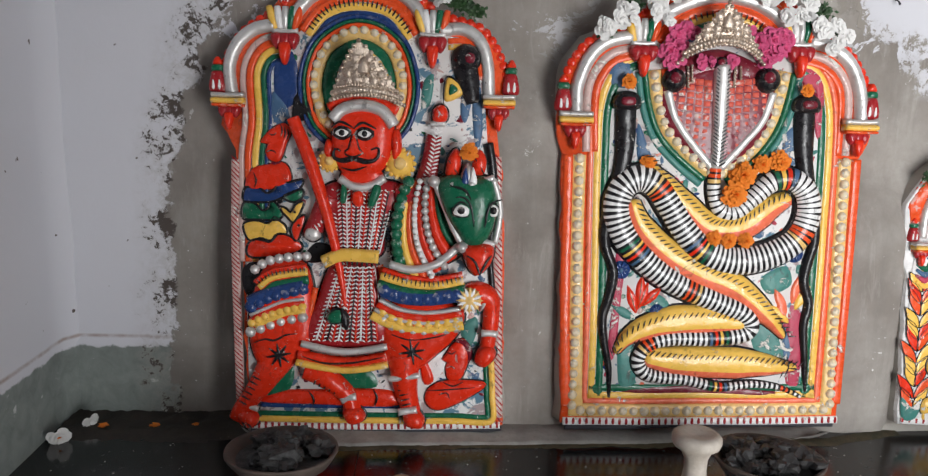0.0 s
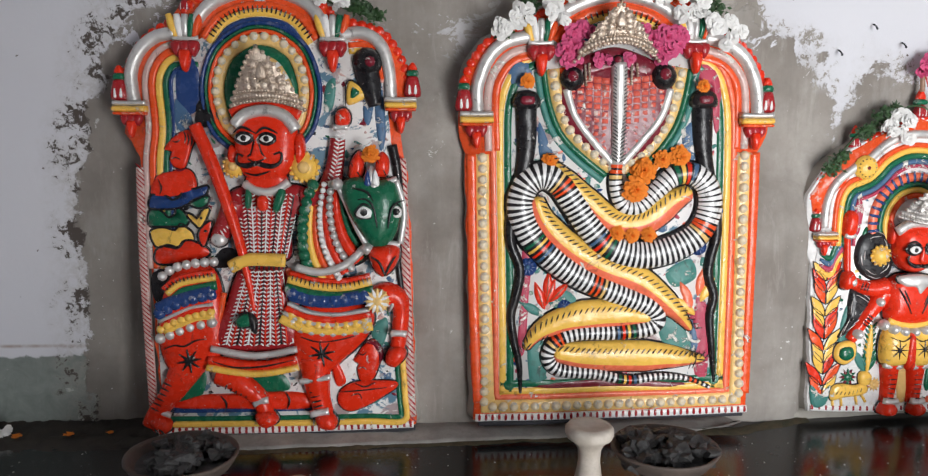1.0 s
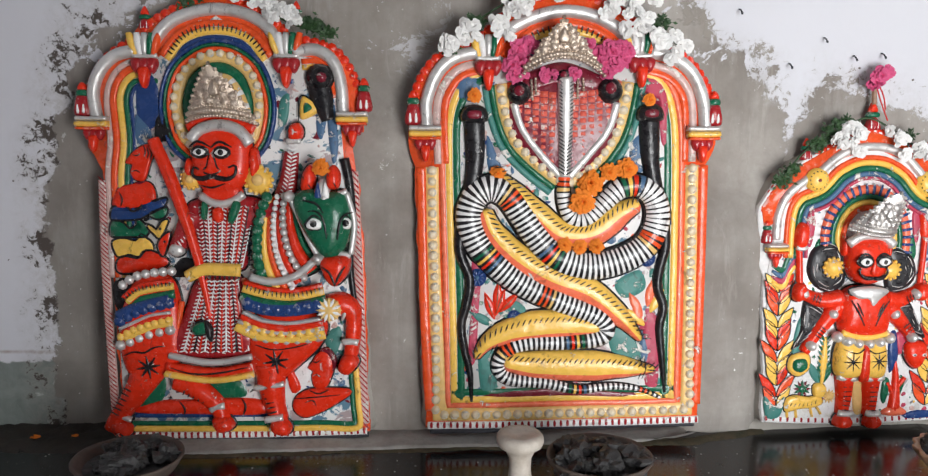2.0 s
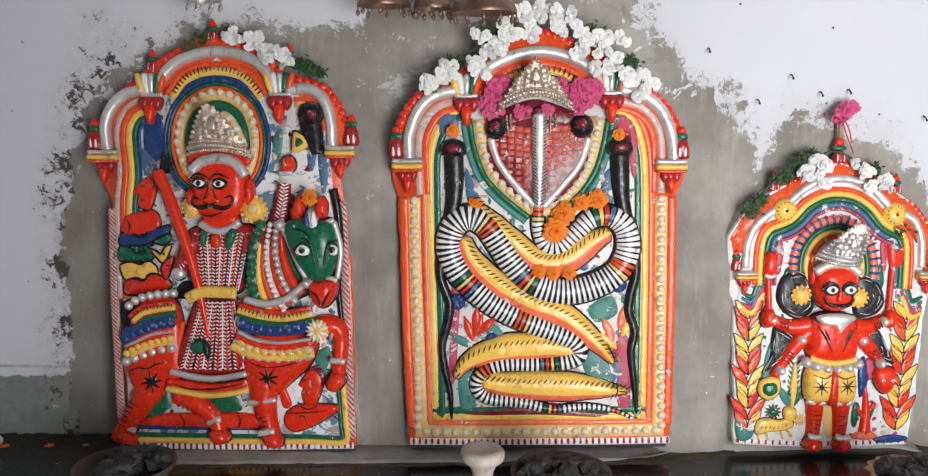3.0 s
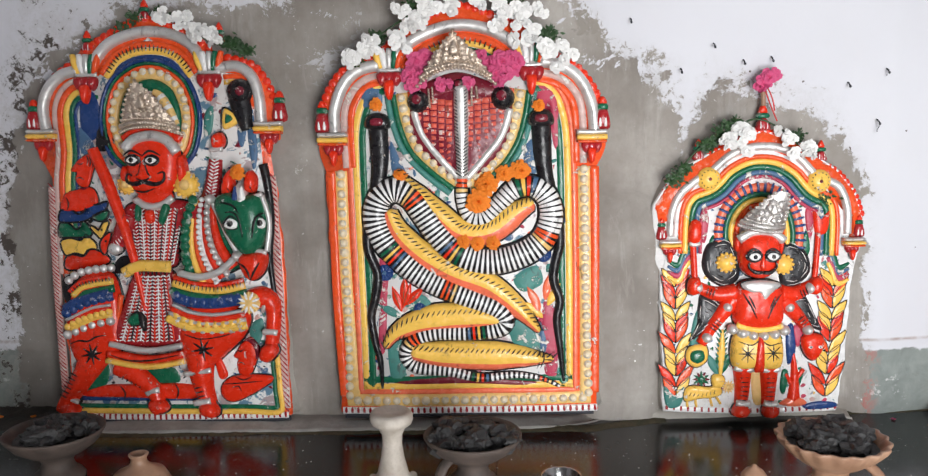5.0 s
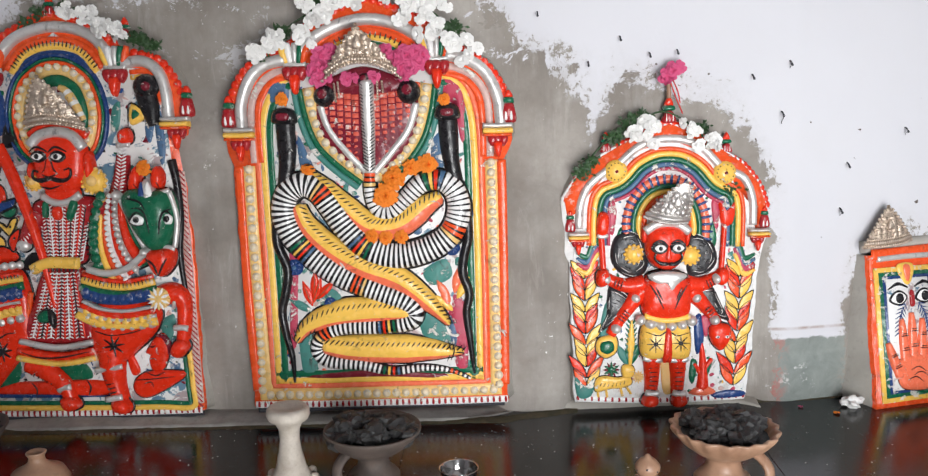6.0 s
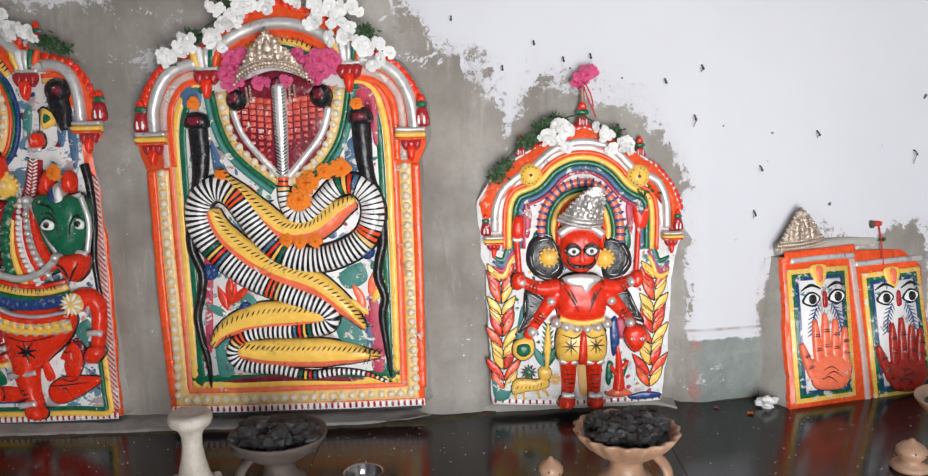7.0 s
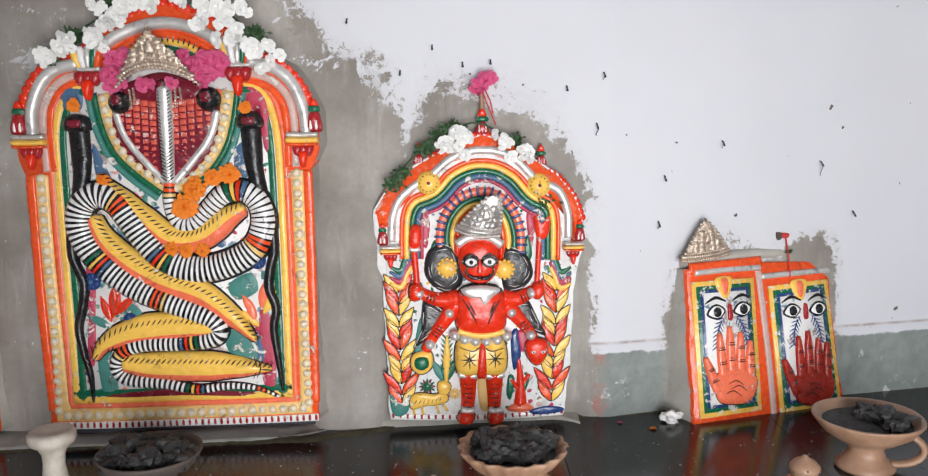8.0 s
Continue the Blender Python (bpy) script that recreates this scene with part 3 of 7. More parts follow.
def capital(parent, u, v, s):
    """A lotus capital between the arches: petals above a silver ring, a crimson bell and a drop below."""
    rel = Relief()
    rel.tube([((u - 0.75 * s) * 1000, (v + 0.24 * s) * 1000), (u * 1000, (v + 0.16 * s) * 1000), ((u + 0.75 * s) * 1000, (v + 0.24 * s) * 1000)], s * 0.32, 0.008, 0.024, SILVER)
    ob = rel.obj("capital", parent, "silver ring of a lotus capital")
    for k, m in ((-1.0, YELLOW), (-0.5, WHITE), (0.0, SILVER), (0.45, GREEN), (0.9, ORANGE)):
        rel = Relief()
        a, b = k * 0.55 * s, k * 0.95 * s
        rel.tube([((u + a) * 1000, (v + 0.3 * s) * 1000), ((u + (a + b) / 2) * 1000, (v + 0.9 * s) * 1000), ((u + b) * 1000, (v + 1.6 * s) * 1000)], [0.3 * s, 0.5 * s, 0.36 * s], 0.008, 0.016, m)
        rel.obj("lotus_petal", ob)
    rel = Relief()
    drop(rel, u, v - 0.35 * s, s * 1.15, 0.008)
    rel.obj("drop", ob, "crimson bell and red drop")


def spire(parent, u, v, s, w=-0.01):
    """A little red and green pot finial on the rim of an arch."""
    rel = Relief()
    rel.dome([((u + a * s) * 1000, (v + b * s) * 1000) for a, b in ((-0.6, -0.1), (0.6, -0.1), (0.5, 0.5), (0.2, 0.95), (-0.2, 0.95), (-0.5, 0.5))], w, s * 0.6, DEEPRED, 4, 3)
    for k in (-0.25, 0.0, 0.25):
        rel.dome([((u + (k * 1.1 + a) * s) * 1000, (v + b * s) * 1000) for a, b in ((-0.07, 0.05), (0.07, 0.05), (0.04, 0.65), (-0.04, 0.65))], w + s * 0.42, s * 0.17, WHITE, 3, 2)
    rel.dome([((u + a * s) * 1000, (v + b * s) * 1000) for a, b in ((-0.5, 0.95), (0.5, 0.95), (0.42, 1.35), (-0.42, 1.35))], w, s * 0.5, GREEN, 4, 3)
    rel.dome([((u + a * s) * 1000, (v + b * s) * 1000) for a, b in ((-0.36, 1.35), (0.36, 1.35), (0.3, 1.75), (0.06, 2.15), (-0.06, 2.15), (-0.3, 1.75))], w, s * 0.4, RED, 4, 3)
    rel.obj("pot_finial", parent)


def scallops(rel, pts, r, w, mat):
    p, s = even(curve(pts), r * 1.55)
    for u, v in p:
        rel.bead(u, v, r, w, mat, r * 0.55, 8)


def slab(parent, pts, depth, mat, label):
    bed = Relief()
    corner = np.array(pts, float) / 1000
    fine = []
    for p, q in zip(corner, np.roll(corner, -1, axis=0)):
        steps = max(1, int(np.hypot(*(q - p)) / 0.014))
        fine += [p + (q - p) * k / steps for k in range(steps)]
    # the hand-cut edge swells and frays
    line = np.array([p + np.array((noise.noise((p[0] * 14, p[1] * 14, depth * 90)) * 0.006 + noise.noise((p[0] * 50, p[1] * 50, depth * 70)) * 0.0035, 0.0)) for p in fine])
    mid = np.array((line[:, 0].mean(), 0.0))
    n = len(line)
    rings = []
    for grow, w in ((0.0, -0.014), (0.004, -0.03), (0.012, -0.055), (0.03, -depth - 0.03)):
        ring = []
        for p in line:
            d = p - mid
            d = d / max(1e-6, np.hypot(*d))
            wob = 0.006 * noise.noise((p[0] * 9, p[1] * 9, w * 40))
            q = p + d * (grow + wob * (grow > 0))
            ring.append((q[0], max(q[1], line[:, 1].min()), w))
        rings.append(ring)
    vs = [v for r in rings for v in r]
    fs = [(a * n + i, (a + 1) * n + i, (a + 1) * n + (i + 1) % n, a * n + (i + 1) % n) for a in range(3) for i in range(n)]
    bed.add(vs, fs, CEMENT)
    bed.obj("cement_bed", parent, "smoothed grey cement round the slab")
    rel = Relief()
    rel.plate(line * 1000, -depth, 0.0, mat, smooth=False)
    return rel.obj("slab", parent, label)


def paint_flecks(parent, outline, count, paints, w, seed, big=0.006):
    """Loose flakes and brush dabs of older paint left on a panel's ground."""
    rnd = random.Random(seed)
    poly = np.array(outline, float) / 1000
    lo, hi = poly.min(0), poly.max(0)
    rel = Relief()
    made = 0
    while made < count:
        u, v = rnd.uniform(lo[0], hi[0]), rnd.uniform(lo[1], hi[1])
        inside = False
        for i in range(len(poly)):
            (x1, y1), (x2, y2) = poly[i - 1], poly[i]
            if (y1 > v) != (y2 > v) and u < (x2 - x1) * (v - y1) / (y2 - y1) + x1:
                inside = not inside
        if not inside:
            continue
        made += 1
        r, a0, k = rnd.uniform(0.0015, big), rnd.random() * 6.3, rnd.uniform(0.3, 1.0)
        pts = []
        for i in range(7):
            a = i * 2 * math.pi / 7
            q = r * rnd.uniform(0.5, 1.25)
            x, y = q * math.cos(a), q * k * math.sin(a)
            pts.append(((u + x * math.cos(a0) - y * math.sin(a0)) * 1000, (v + x * math.sin(a0) + y * math.cos(a0)) * 1000))
        rel.plate(pts, w - 0.001, w + 0.0008, rnd.choice(paints), smooth=False)
    ob = rel.obj("flaking_paint", parent, "scattered flakes of older paint")
    ob["kind"] = "stuff"


# ---- cobra panel ----
def cobra_panel():
    P = COBRA
    outline = [(-288, -2), (-295, 193), (-301, 393), (-306, 543), (-318, 588), (-317, 659), (-297, 716), (-266, 761), (-212, 782), (-174, 805), (-131, 843), (-73, 873), (-7, 895), (59, 878), (127, 846), (161, 806), (205, 783), (251, 756), (283, 712), (305, 661), (310, 591), (289, 546), (288, 398), (288, 200), (291, 5)]
    slab(P, outline, 0.11, ORANGE, "thick plaster slab edged in orange")
    rel = Relief()
    rel.plate([(-236, 59), (-244, 247), (-249, 432), (-249, 588), (-235, 685), (-191, 752), (-107, 767), (-6, 828), (96, 768), (173, 753), (215, 686), (224, 591), (228, 436), (230, 252), (229, 65)], 0.0, 0.003, FIELD, smooth=False)
    rel.obj("field", P, "flaking white painted ground")
    paint_flecks(P, [(-228, 72), (-236, 432), (-216, 678), (-158, 729), (160, 730), (207, 680), (218, 436), (221, 78)], 420, (TEAL, SLATE, PINK, BLUE, TEAL, BLUSH, GREEN, SALMON), 0.003, 5, 0.011)
    # scalloped orange rims of the three arches
    rel = Relief()
    scallops(rel, [(-310, 671), (-293, 719), (-261, 759), (-212, 780), (-184, 792)], 0.011, -0.004, RED)
    scallops(rel, [(-169, 803), (-127, 843), (-70, 870), (-7, 893), (57, 873), (123, 843), (154, 803)], 0.011, -0.004, RED)
    scallops(rel, [(172, 791), (208, 778), (249, 753), (280, 712), (299, 670)], 0.011, -0.004, RED)
    rel.obj("scalloped_rim", P, "row of orange scallops")
    # painted bands at the side and foot
    rel = Relief()
    left = [(-279, 36), (-289, 247), (-292, 406), (-294, 543)]
    right = [(282, 44), (283, 253), (283, 411), (282, 546)]
    rel.tube(left, 0.020, 0.0, 0.006, ORANGE, flat=True)
    rel.tube(right, 0.020, 0.0, 0.006, ORANGE, flat=True)
    rel.tube([(-257, 34), (-266, 247), (-271, 406), (-272, 543)], 0.027, 0.0, 0.004, GOLD, flat=True)
    rel.tube([(263, 38), (263, 253), (261, 410), (259, 546)], 0.027, 0.0, 0.004, GOLD, flat=True)
    rel.tube([(-273, 26), (-130, 25), (3, 27), (135, 29), (274, 33)], 0.028, 0.0, 0.004, GOLD, flat=True)
    rel.stripes([(152, 749), (186, 738), (218, 703), (236, 642), (242, 553), (244, 410), (245, 252), (245, 79), (245, 54), (240, 46), (221, 45), (135, 43), (3, 42), (-123, 40), (-223, 40), (-240, 41), (-245, 50), (-247, 72), (-249, 247), (-253, 406), (-256, 549), (-254, 640), (-235, 701), (-200, 739), (-169, 752)], ((0.011, SALMON), (0.015, YELLOW), (0.016, GREEN)), 0.001, 0.004, step=0.004)
    rel.obj("border_band", P, "stripes of gold, orange, yellow and green")
    rel = Relief()
    rel.tube([(-284, 2), (-130, 2), (3, 4), (135, 5), (288, 9)], 0.016, 0.0, 0.004, WHITE, flat=True)
    rel.ticks([(-276, 4), (-130, 3), (3, 5), (135, 7), (283, 10)], 0.013, 0.007, 0.0135, 0.004, DEEPRED)
    rel.obj("tassel_band", P, "white band with crimson dashes")
    pearls(P, [[(-267, 37), (-266, 247), (-271, 406), (-272, 536)], [(269, 44), (263, 253), (261, 410), (259, 540)]], 0.0098, PEARL, 0.004, 2.2)
    rel = Relief()
    rel.tube([(-279, -11), (-156, -11), (-23, -6), (135, -4), (280, -2)], [0.012, 0.010, 0.006, 0.008, 0.010], -0.004, 0.006, SOOT, flat=True)
    rel.obj("soot_band", P, "brushed black line under the panel")
    pearls(P, [[(-249, 26), (-130, 25), (3, 27), (135, 29), (256, 32)]], 0.0098, PEARL, 0.004, 2.2)
    # arch mouldings
    for pts in ([(-282, 624), (-282, 675), (-261, 729), (-228, 760), (-182, 771)], [(167, 772), (213, 761), (252, 731), (276, 678), (283, 612)], [(-154, 777), (-120, 813), (-67, 840), (-6, 852), (57, 841), (106, 813), (137, 776)]):
        rel = Relief()
        rel.tube(pts, 0.026, 0.0, 0.017, SILVER, seg=8)
        rel.obj("arch_moulding", P, "silver painted roll moulding")
    rel = Relief()
    rel.stripes([(-267, 549), (-269, 665), (-248, 719), (-217, 747), (-178, 757)], ((0.016, BLUSH), (0.016, ORANGE)), 0.0, 0.006)
    rel.stripes([(160, 758), (206, 746), (242, 718), (263, 668), (266, 553)], ((0.016, BLUSH), (0.016, ORANGE)), 0.0, 0.006)
    rel.stripes([(-136, 767), (-108, 799), (-62, 825), (-6, 836), (50, 826), (93, 801), (122, 768)], ((0.016, ORANGE), (0.013, YELLOW), (0.016, GREEN), (0.016, SLATE)), 0.0, 0.006)
    rel.ticks([(-110, 767), (-89, 793), (-50, 813), (-6, 819), (38, 813), (77, 793), (101, 768)], 0.012, 0.004, 0.011, 0.008)
    rel.obj("arch_band", P, "painted rainbow bands under the arches")
    for x, y in [(-159, 752), (147, 758)]:
        capital(P, x / 1000, y / 1000, 0.033)
    for (x, y), side in zip([(-285, 598), (275, 596)], (-1, 1)):
        bracket(P, x / 1000, y / 1000, 0.032, side)
    # hood of the cobra inside its collar of pearls
    rel = Relief()
    hood = [(-107, 698), (-120, 653), (-107, 602), (-68, 557), (-5, 510), (59, 554), (96, 603), (108, 654), (97, 699), (46, 724), (-5, 732), (-59, 723)]
    rel.dome(hood, 0.003, 0.012, MAROON, 6)
    rel.obj("hood", P, "dark red cobra hood")
    for j in range(13):
        for half in (-1, 1):
            v = j / 12
            y = 222 + 118 * v
            reach = 78 * (1 - v ** 1.8) + 2
            for c in range(6):
                a0, a1 = 12 + c * 12.5, 22.5 + c * 12.5
                if a1 > reach + 4:
                    continue
                cx, cy = (a0 + a1) / 2, y + 4.5 - (c * 1.6)
                k = 1.32
                u0, v0 = (half * cx * k - 8) / 1000, (688 - (cy - 225) * k) / 1000
                dw, dh = 0.0081, 0.0063
                w = 0.003 + 0.013 * math.sqrt(max(0.0, 1 - (cx / 95) ** 2)) * (1 - v * 0.45)
                rel = Relief()
                rel.dome([((u0 + x) * 1000, (v0 + z) * 1000) for x, z in ((-dw, -dh), (dw, -dh), (dw, dh), (-dw, dh))], w - 0.002, 0.0045, SCALE, 2, 1, smooth=False)
                rel.obj("scale", P)
    rel = Relief()
    rel.tube([(-5, 722), (-4, 628), (-4, 523)], [0.034, 0.032, 0.024], 0.008, 0.020, SILVER, seg=8)
    rel.ticks([(-12, 710), (-12, 628), (-11, 532)], 0.013, 0.003, 0.007, 0.025, STEEL, lean=0.7)
    rel.ticks([(3, 710), (4, 628), (4, 532)], 0.013, 0.003, 0.007, 0.025, STEEL, lean=-0.7)
    rel.obj("hood_spine", P, "silver braided rib down the hood")
    for pts in ([(-107, 671), (-91, 621), (-57, 574), (-10, 523)], [(100, 672), (83, 618), (48, 572), (5, 523)]):
        rel = Relief()
        rel.tube(pts, 0.019, 0.004, 0.014, SILVER, seg=7)
        rel.obj("hood_edge", P, "silver rope edge of the hood")
    for side in ([(-13, 515), (-65, 556), (-103, 597), (-124, 651), (-134, 709)], [(123, 713), (113, 654), (95, 600), (59, 551), (8, 512)]):
        bands = ((0.013, TEAL), (0.012, GREEN), (0.026, GOLD), (0.014, ORANGE))
        rel = Relief()
        rel.stripes(side, bands, 0.002, 0.007, start=-0.038)
        rel.obj("collar_band", P, "curved gold collar edged with orange and green")
    pearls(P, [[(-134, 699), (-124, 651), (-103, 597), (-65, 556), (-13, 515)], [(8, 512), (59, 551), (95, 600), (113, 654), (123, 702)]], 0.0095, PEARL, 0.008, 2.4)
    rel = Relief()
    rel.dome([(-108, 712), (-70, 736), (-14, 752), (40, 738), (82, 714), (66, 694), (-14, 708), (-92, 692)], 0.006, 0.010, MAROON, 4)
    rel.obj("brow_band", P, "dark maroon brow over the hood")
    # two dark side serpents holding lamps
    for pts in ([(-187, 637), (-186, 550), (-199, 478), (-214, 420), (-215, 367), (-196, 314), (-202, 264), (-213, 218), (-207, 167), (-195, 114), (-192, 54)], [(167, 639), (172, 552), (188, 481), (203, 423), (206, 377), (197, 338), (192, 298), (206, 252), (199, 209), (206, 145), (214, 70)]):
        rel = Relief()
        rel.tube(pts, [0.044, 0.042, 0.034, 0.028, 0.024, 0.022, 0.022, 0.020, 0.018, 0.014, 0.007], 0.002, 0.017, BLACK, seg=8)
        x, y = np.array(pts[0], float)
        rel.dome([(x - 24, y - 4), (x + 24, y - 4), (x + 26, y + 18), (x + 12, y + 30), (x - 12, y + 30), (x - 26, y + 18)], 0.004, 0.026, BLACK, 5)
        rel.dome([(x - 12, y + 4), (x + 12, y + 4), (x + 12, y + 18), (x - 12, y + 18)], 0.026, 0.008, MAROON, 4)
        rel.obj("side_serpent", P, "glossy black serpent with a cup on its head")
    # painted plants behind the coils
    for pts, m in (([(-190, 367), (-168, 387), (-177, 248), (-183, 141), (-199, 140), (-194, 248)], PINK), ([(-141, 248), (-105, 269), (-78, 249), (-89, 225), (-120, 229)], TEAL), ([(-180, 181), (-167, 195), (-137, 141), (-143, 74), (-172, 73)], TEAL), ([(104, 304), (155, 331), (169, 291), (124, 271)], TEAL), ([(92, 204), (138, 211), (172, 145), (160, 105), (107, 144)], TEAL), ([(170, 252), (196, 225), (200, 78), (176, 78), (165, 145)], PINK), ([(-156, 76), (2, 81), (160, 69), (161, 59), (2, 65), (-156, 63)], MAROON), ([(164, 198), (187, 165), (179, 118), (159, 145)], SLATE), ([(-216, 729), (-178, 717), (-181, 676), (-220, 681)], SLATE), ([(161, 724), (199, 712), (209, 591), (194, 591), (185, 667), (161, 686)], PINK), ([(-161, 608), (-139, 563), (-125, 524), (-158, 537)], SLATE), ([(131, 590), (160, 610), (158, 533), (132, 545)], SLATE)):
        rel = Relief()
        rel.dome(pts, 0.0025, 0.003, m, 3)
        rel.obj("painted_patch", P)
    for (x, y), ang, m in zip([(-144, 228), (-144, 235), (-141, 248), (-137, 242), (-144, 215), (158, 212), (164, 232), (173, 252), (177, 238), (171, 212)], (110, 70, 85, 45, 150, 100, 120, 80, 60, 140), (RED, RED, RED, RED, TEAL, SALMON, SALMON, SALMON, YELLOW, YELLOW)):
        rel = Relief()
        rel.leaf(x / 1000, y / 1000, ang, 0.062, 0.020, 0.003, m, 0.004, GREEN if m is RED else None)
        rel.obj("leaf", P)
    for (x, y), rr in zip([(-181, 317), (170, 355), (-104, 235)], (0.021, 0.019, 0.016)):
        rel = Relief()
        rel.bead(x / 1000, y / 1000, rr, 0.002, BLUE, 0.007, 14)
        for k in range(10):
            rel.leaf(x / 1000, y / 1000, k * 36, rr * 0.95, rr * 0.3, 0.007, BLUE, 0.003)
        rel.bead(x / 1000, y / 1000, rr * 0.25, 0.009, SLATE)
        rel.obj("rosette", P, "blue petalled rosette")
    # the coils
    coil = [(-5, 523), (-5, 480), (9, 442), (40, 437), (73, 466), (111, 500), (152, 503), (181, 477), (187, 431), (165, 383), (110, 351), (45, 340), (-16, 358), (-58, 400), (-90, 447), (-119, 486), (-155, 501), (-188, 480), (-197, 433), (-173, 378), (-121, 326), (-63, 289), (3, 261), (66, 235), (87, 208), (67, 189), (1, 181), (-71, 180), (-117, 166), (-138, 133), (-114, 104), (-37, 94), (29, 79), (101, 85), (160, 78), (205, 59)]
    rel = Relief()

    def banded(s, side):
        k, along = divmod(s / 0.0108, 1.0)
        accent = int(k) % 34
        if side < 0.1 or side > 0.87 or along > 0.60:
            return BLACK
        return {0: ORANGE, 1: ORANGE, 2: GOLD, 20: GREEN, 21: YELLOW, 22: RED, 23: SLATE}.get(accent, WHITE)

    rel.tube(coil, [0.033, 0.042, 0.054, 0.062, 0.066, 0.068, 0.066, 0.064, 0.066, 0.064, 0.056, 0.049, 0.042, 0.038, 0.035, 0.028, 0.020, 0.009], 0.003, 0.005, BLACK, flat=True)
    rel.tube(coil, [0.027, 0.034, 0.046, 0.054, 0.058, 0.060, 0.058, 0.056, 0.058, 0.056, 0.048, 0.042, 0.036, 0.032, 0.030, 0.024, 0.016, 0.007], 0.004, 0.026, banded, step=0.0018, seg=8)
    rel.obj("cobra_body", P, "coiled body banded black and white")
    fish = (
        ([(-168, 457), (-147, 407), (-97, 357), (-29, 316), (52, 284), (118, 231), (161, 182)], [0.034, 0.056, 0.060, 0.062, 0.060, 0.046, 0.012]),
        ([(-145, 535), (-99, 488), (-56, 444), (-7, 406), (57, 409), (112, 448), (150, 469)], [0.014, 0.040, 0.054, 0.058, 0.058, 0.056, 0.03]),
        ([(-184, 146), (-158, 182), (-100, 208), (-12, 218), (76, 212)], [0.014, 0.048, 0.066, 0.062, 0.034]),
        ([(-125, 141), (-64, 133), (15, 130), (100, 128), (150, 124), (192, 120)], [0.038, 0.060, 0.066, 0.066, 0.046, 0.012]),
    )
    for k, (pts, ww) in enumerate(fish):
        rel = Relief()
        share = 0.6 if k > 1 else 0.45

        def two_tone(s, side):
            return YELLOW if side < share else SALMON

        rel.tube(pts, [q + 0.007 for q in ww], 0.003, 0.004, BLACK, step=0.006, taper=(0.5, 0.6), flat=True)
        rel.tube(pts, ww, 0.003, 0.020, two_tone, step=0.006, taper=(0.5, 0.6), seg=9)
        rel.ticks(pts, 0.013, 0.0034, 0.0115, 0.0212, BLACK, lean=0.8, off=0.012)
        if k > 1:
            e = np.array(pts[0 if k == 2 else -1], float) + ((14, 26) if k == 2 else (-48, 8))
            rel.bead(e[0] / 1000, e[1] / 1000, 0.004, 0.012, BLACK, 0.003)
            a = np.array(pts[1 if k == 2 else -2], float)
            rel.stroke([a + (8, 24), a + (12, 0), a + (4, -22)], 0.003, 0.018)
            rel.stroke([a + (16, 22), a + (20, 0), a + (12, -20)], 0.003, 0.018)
            tip = np.array(pts[0 if k == 2 else -1], float)
            rel.stroke([tip, (tip * 2 + a) / 3, (tip + a) / 2], 0.003, 0.0165)
        rel.obj("fish", P, "smooth yellow and salmon fish-like body")


cobra_panel()


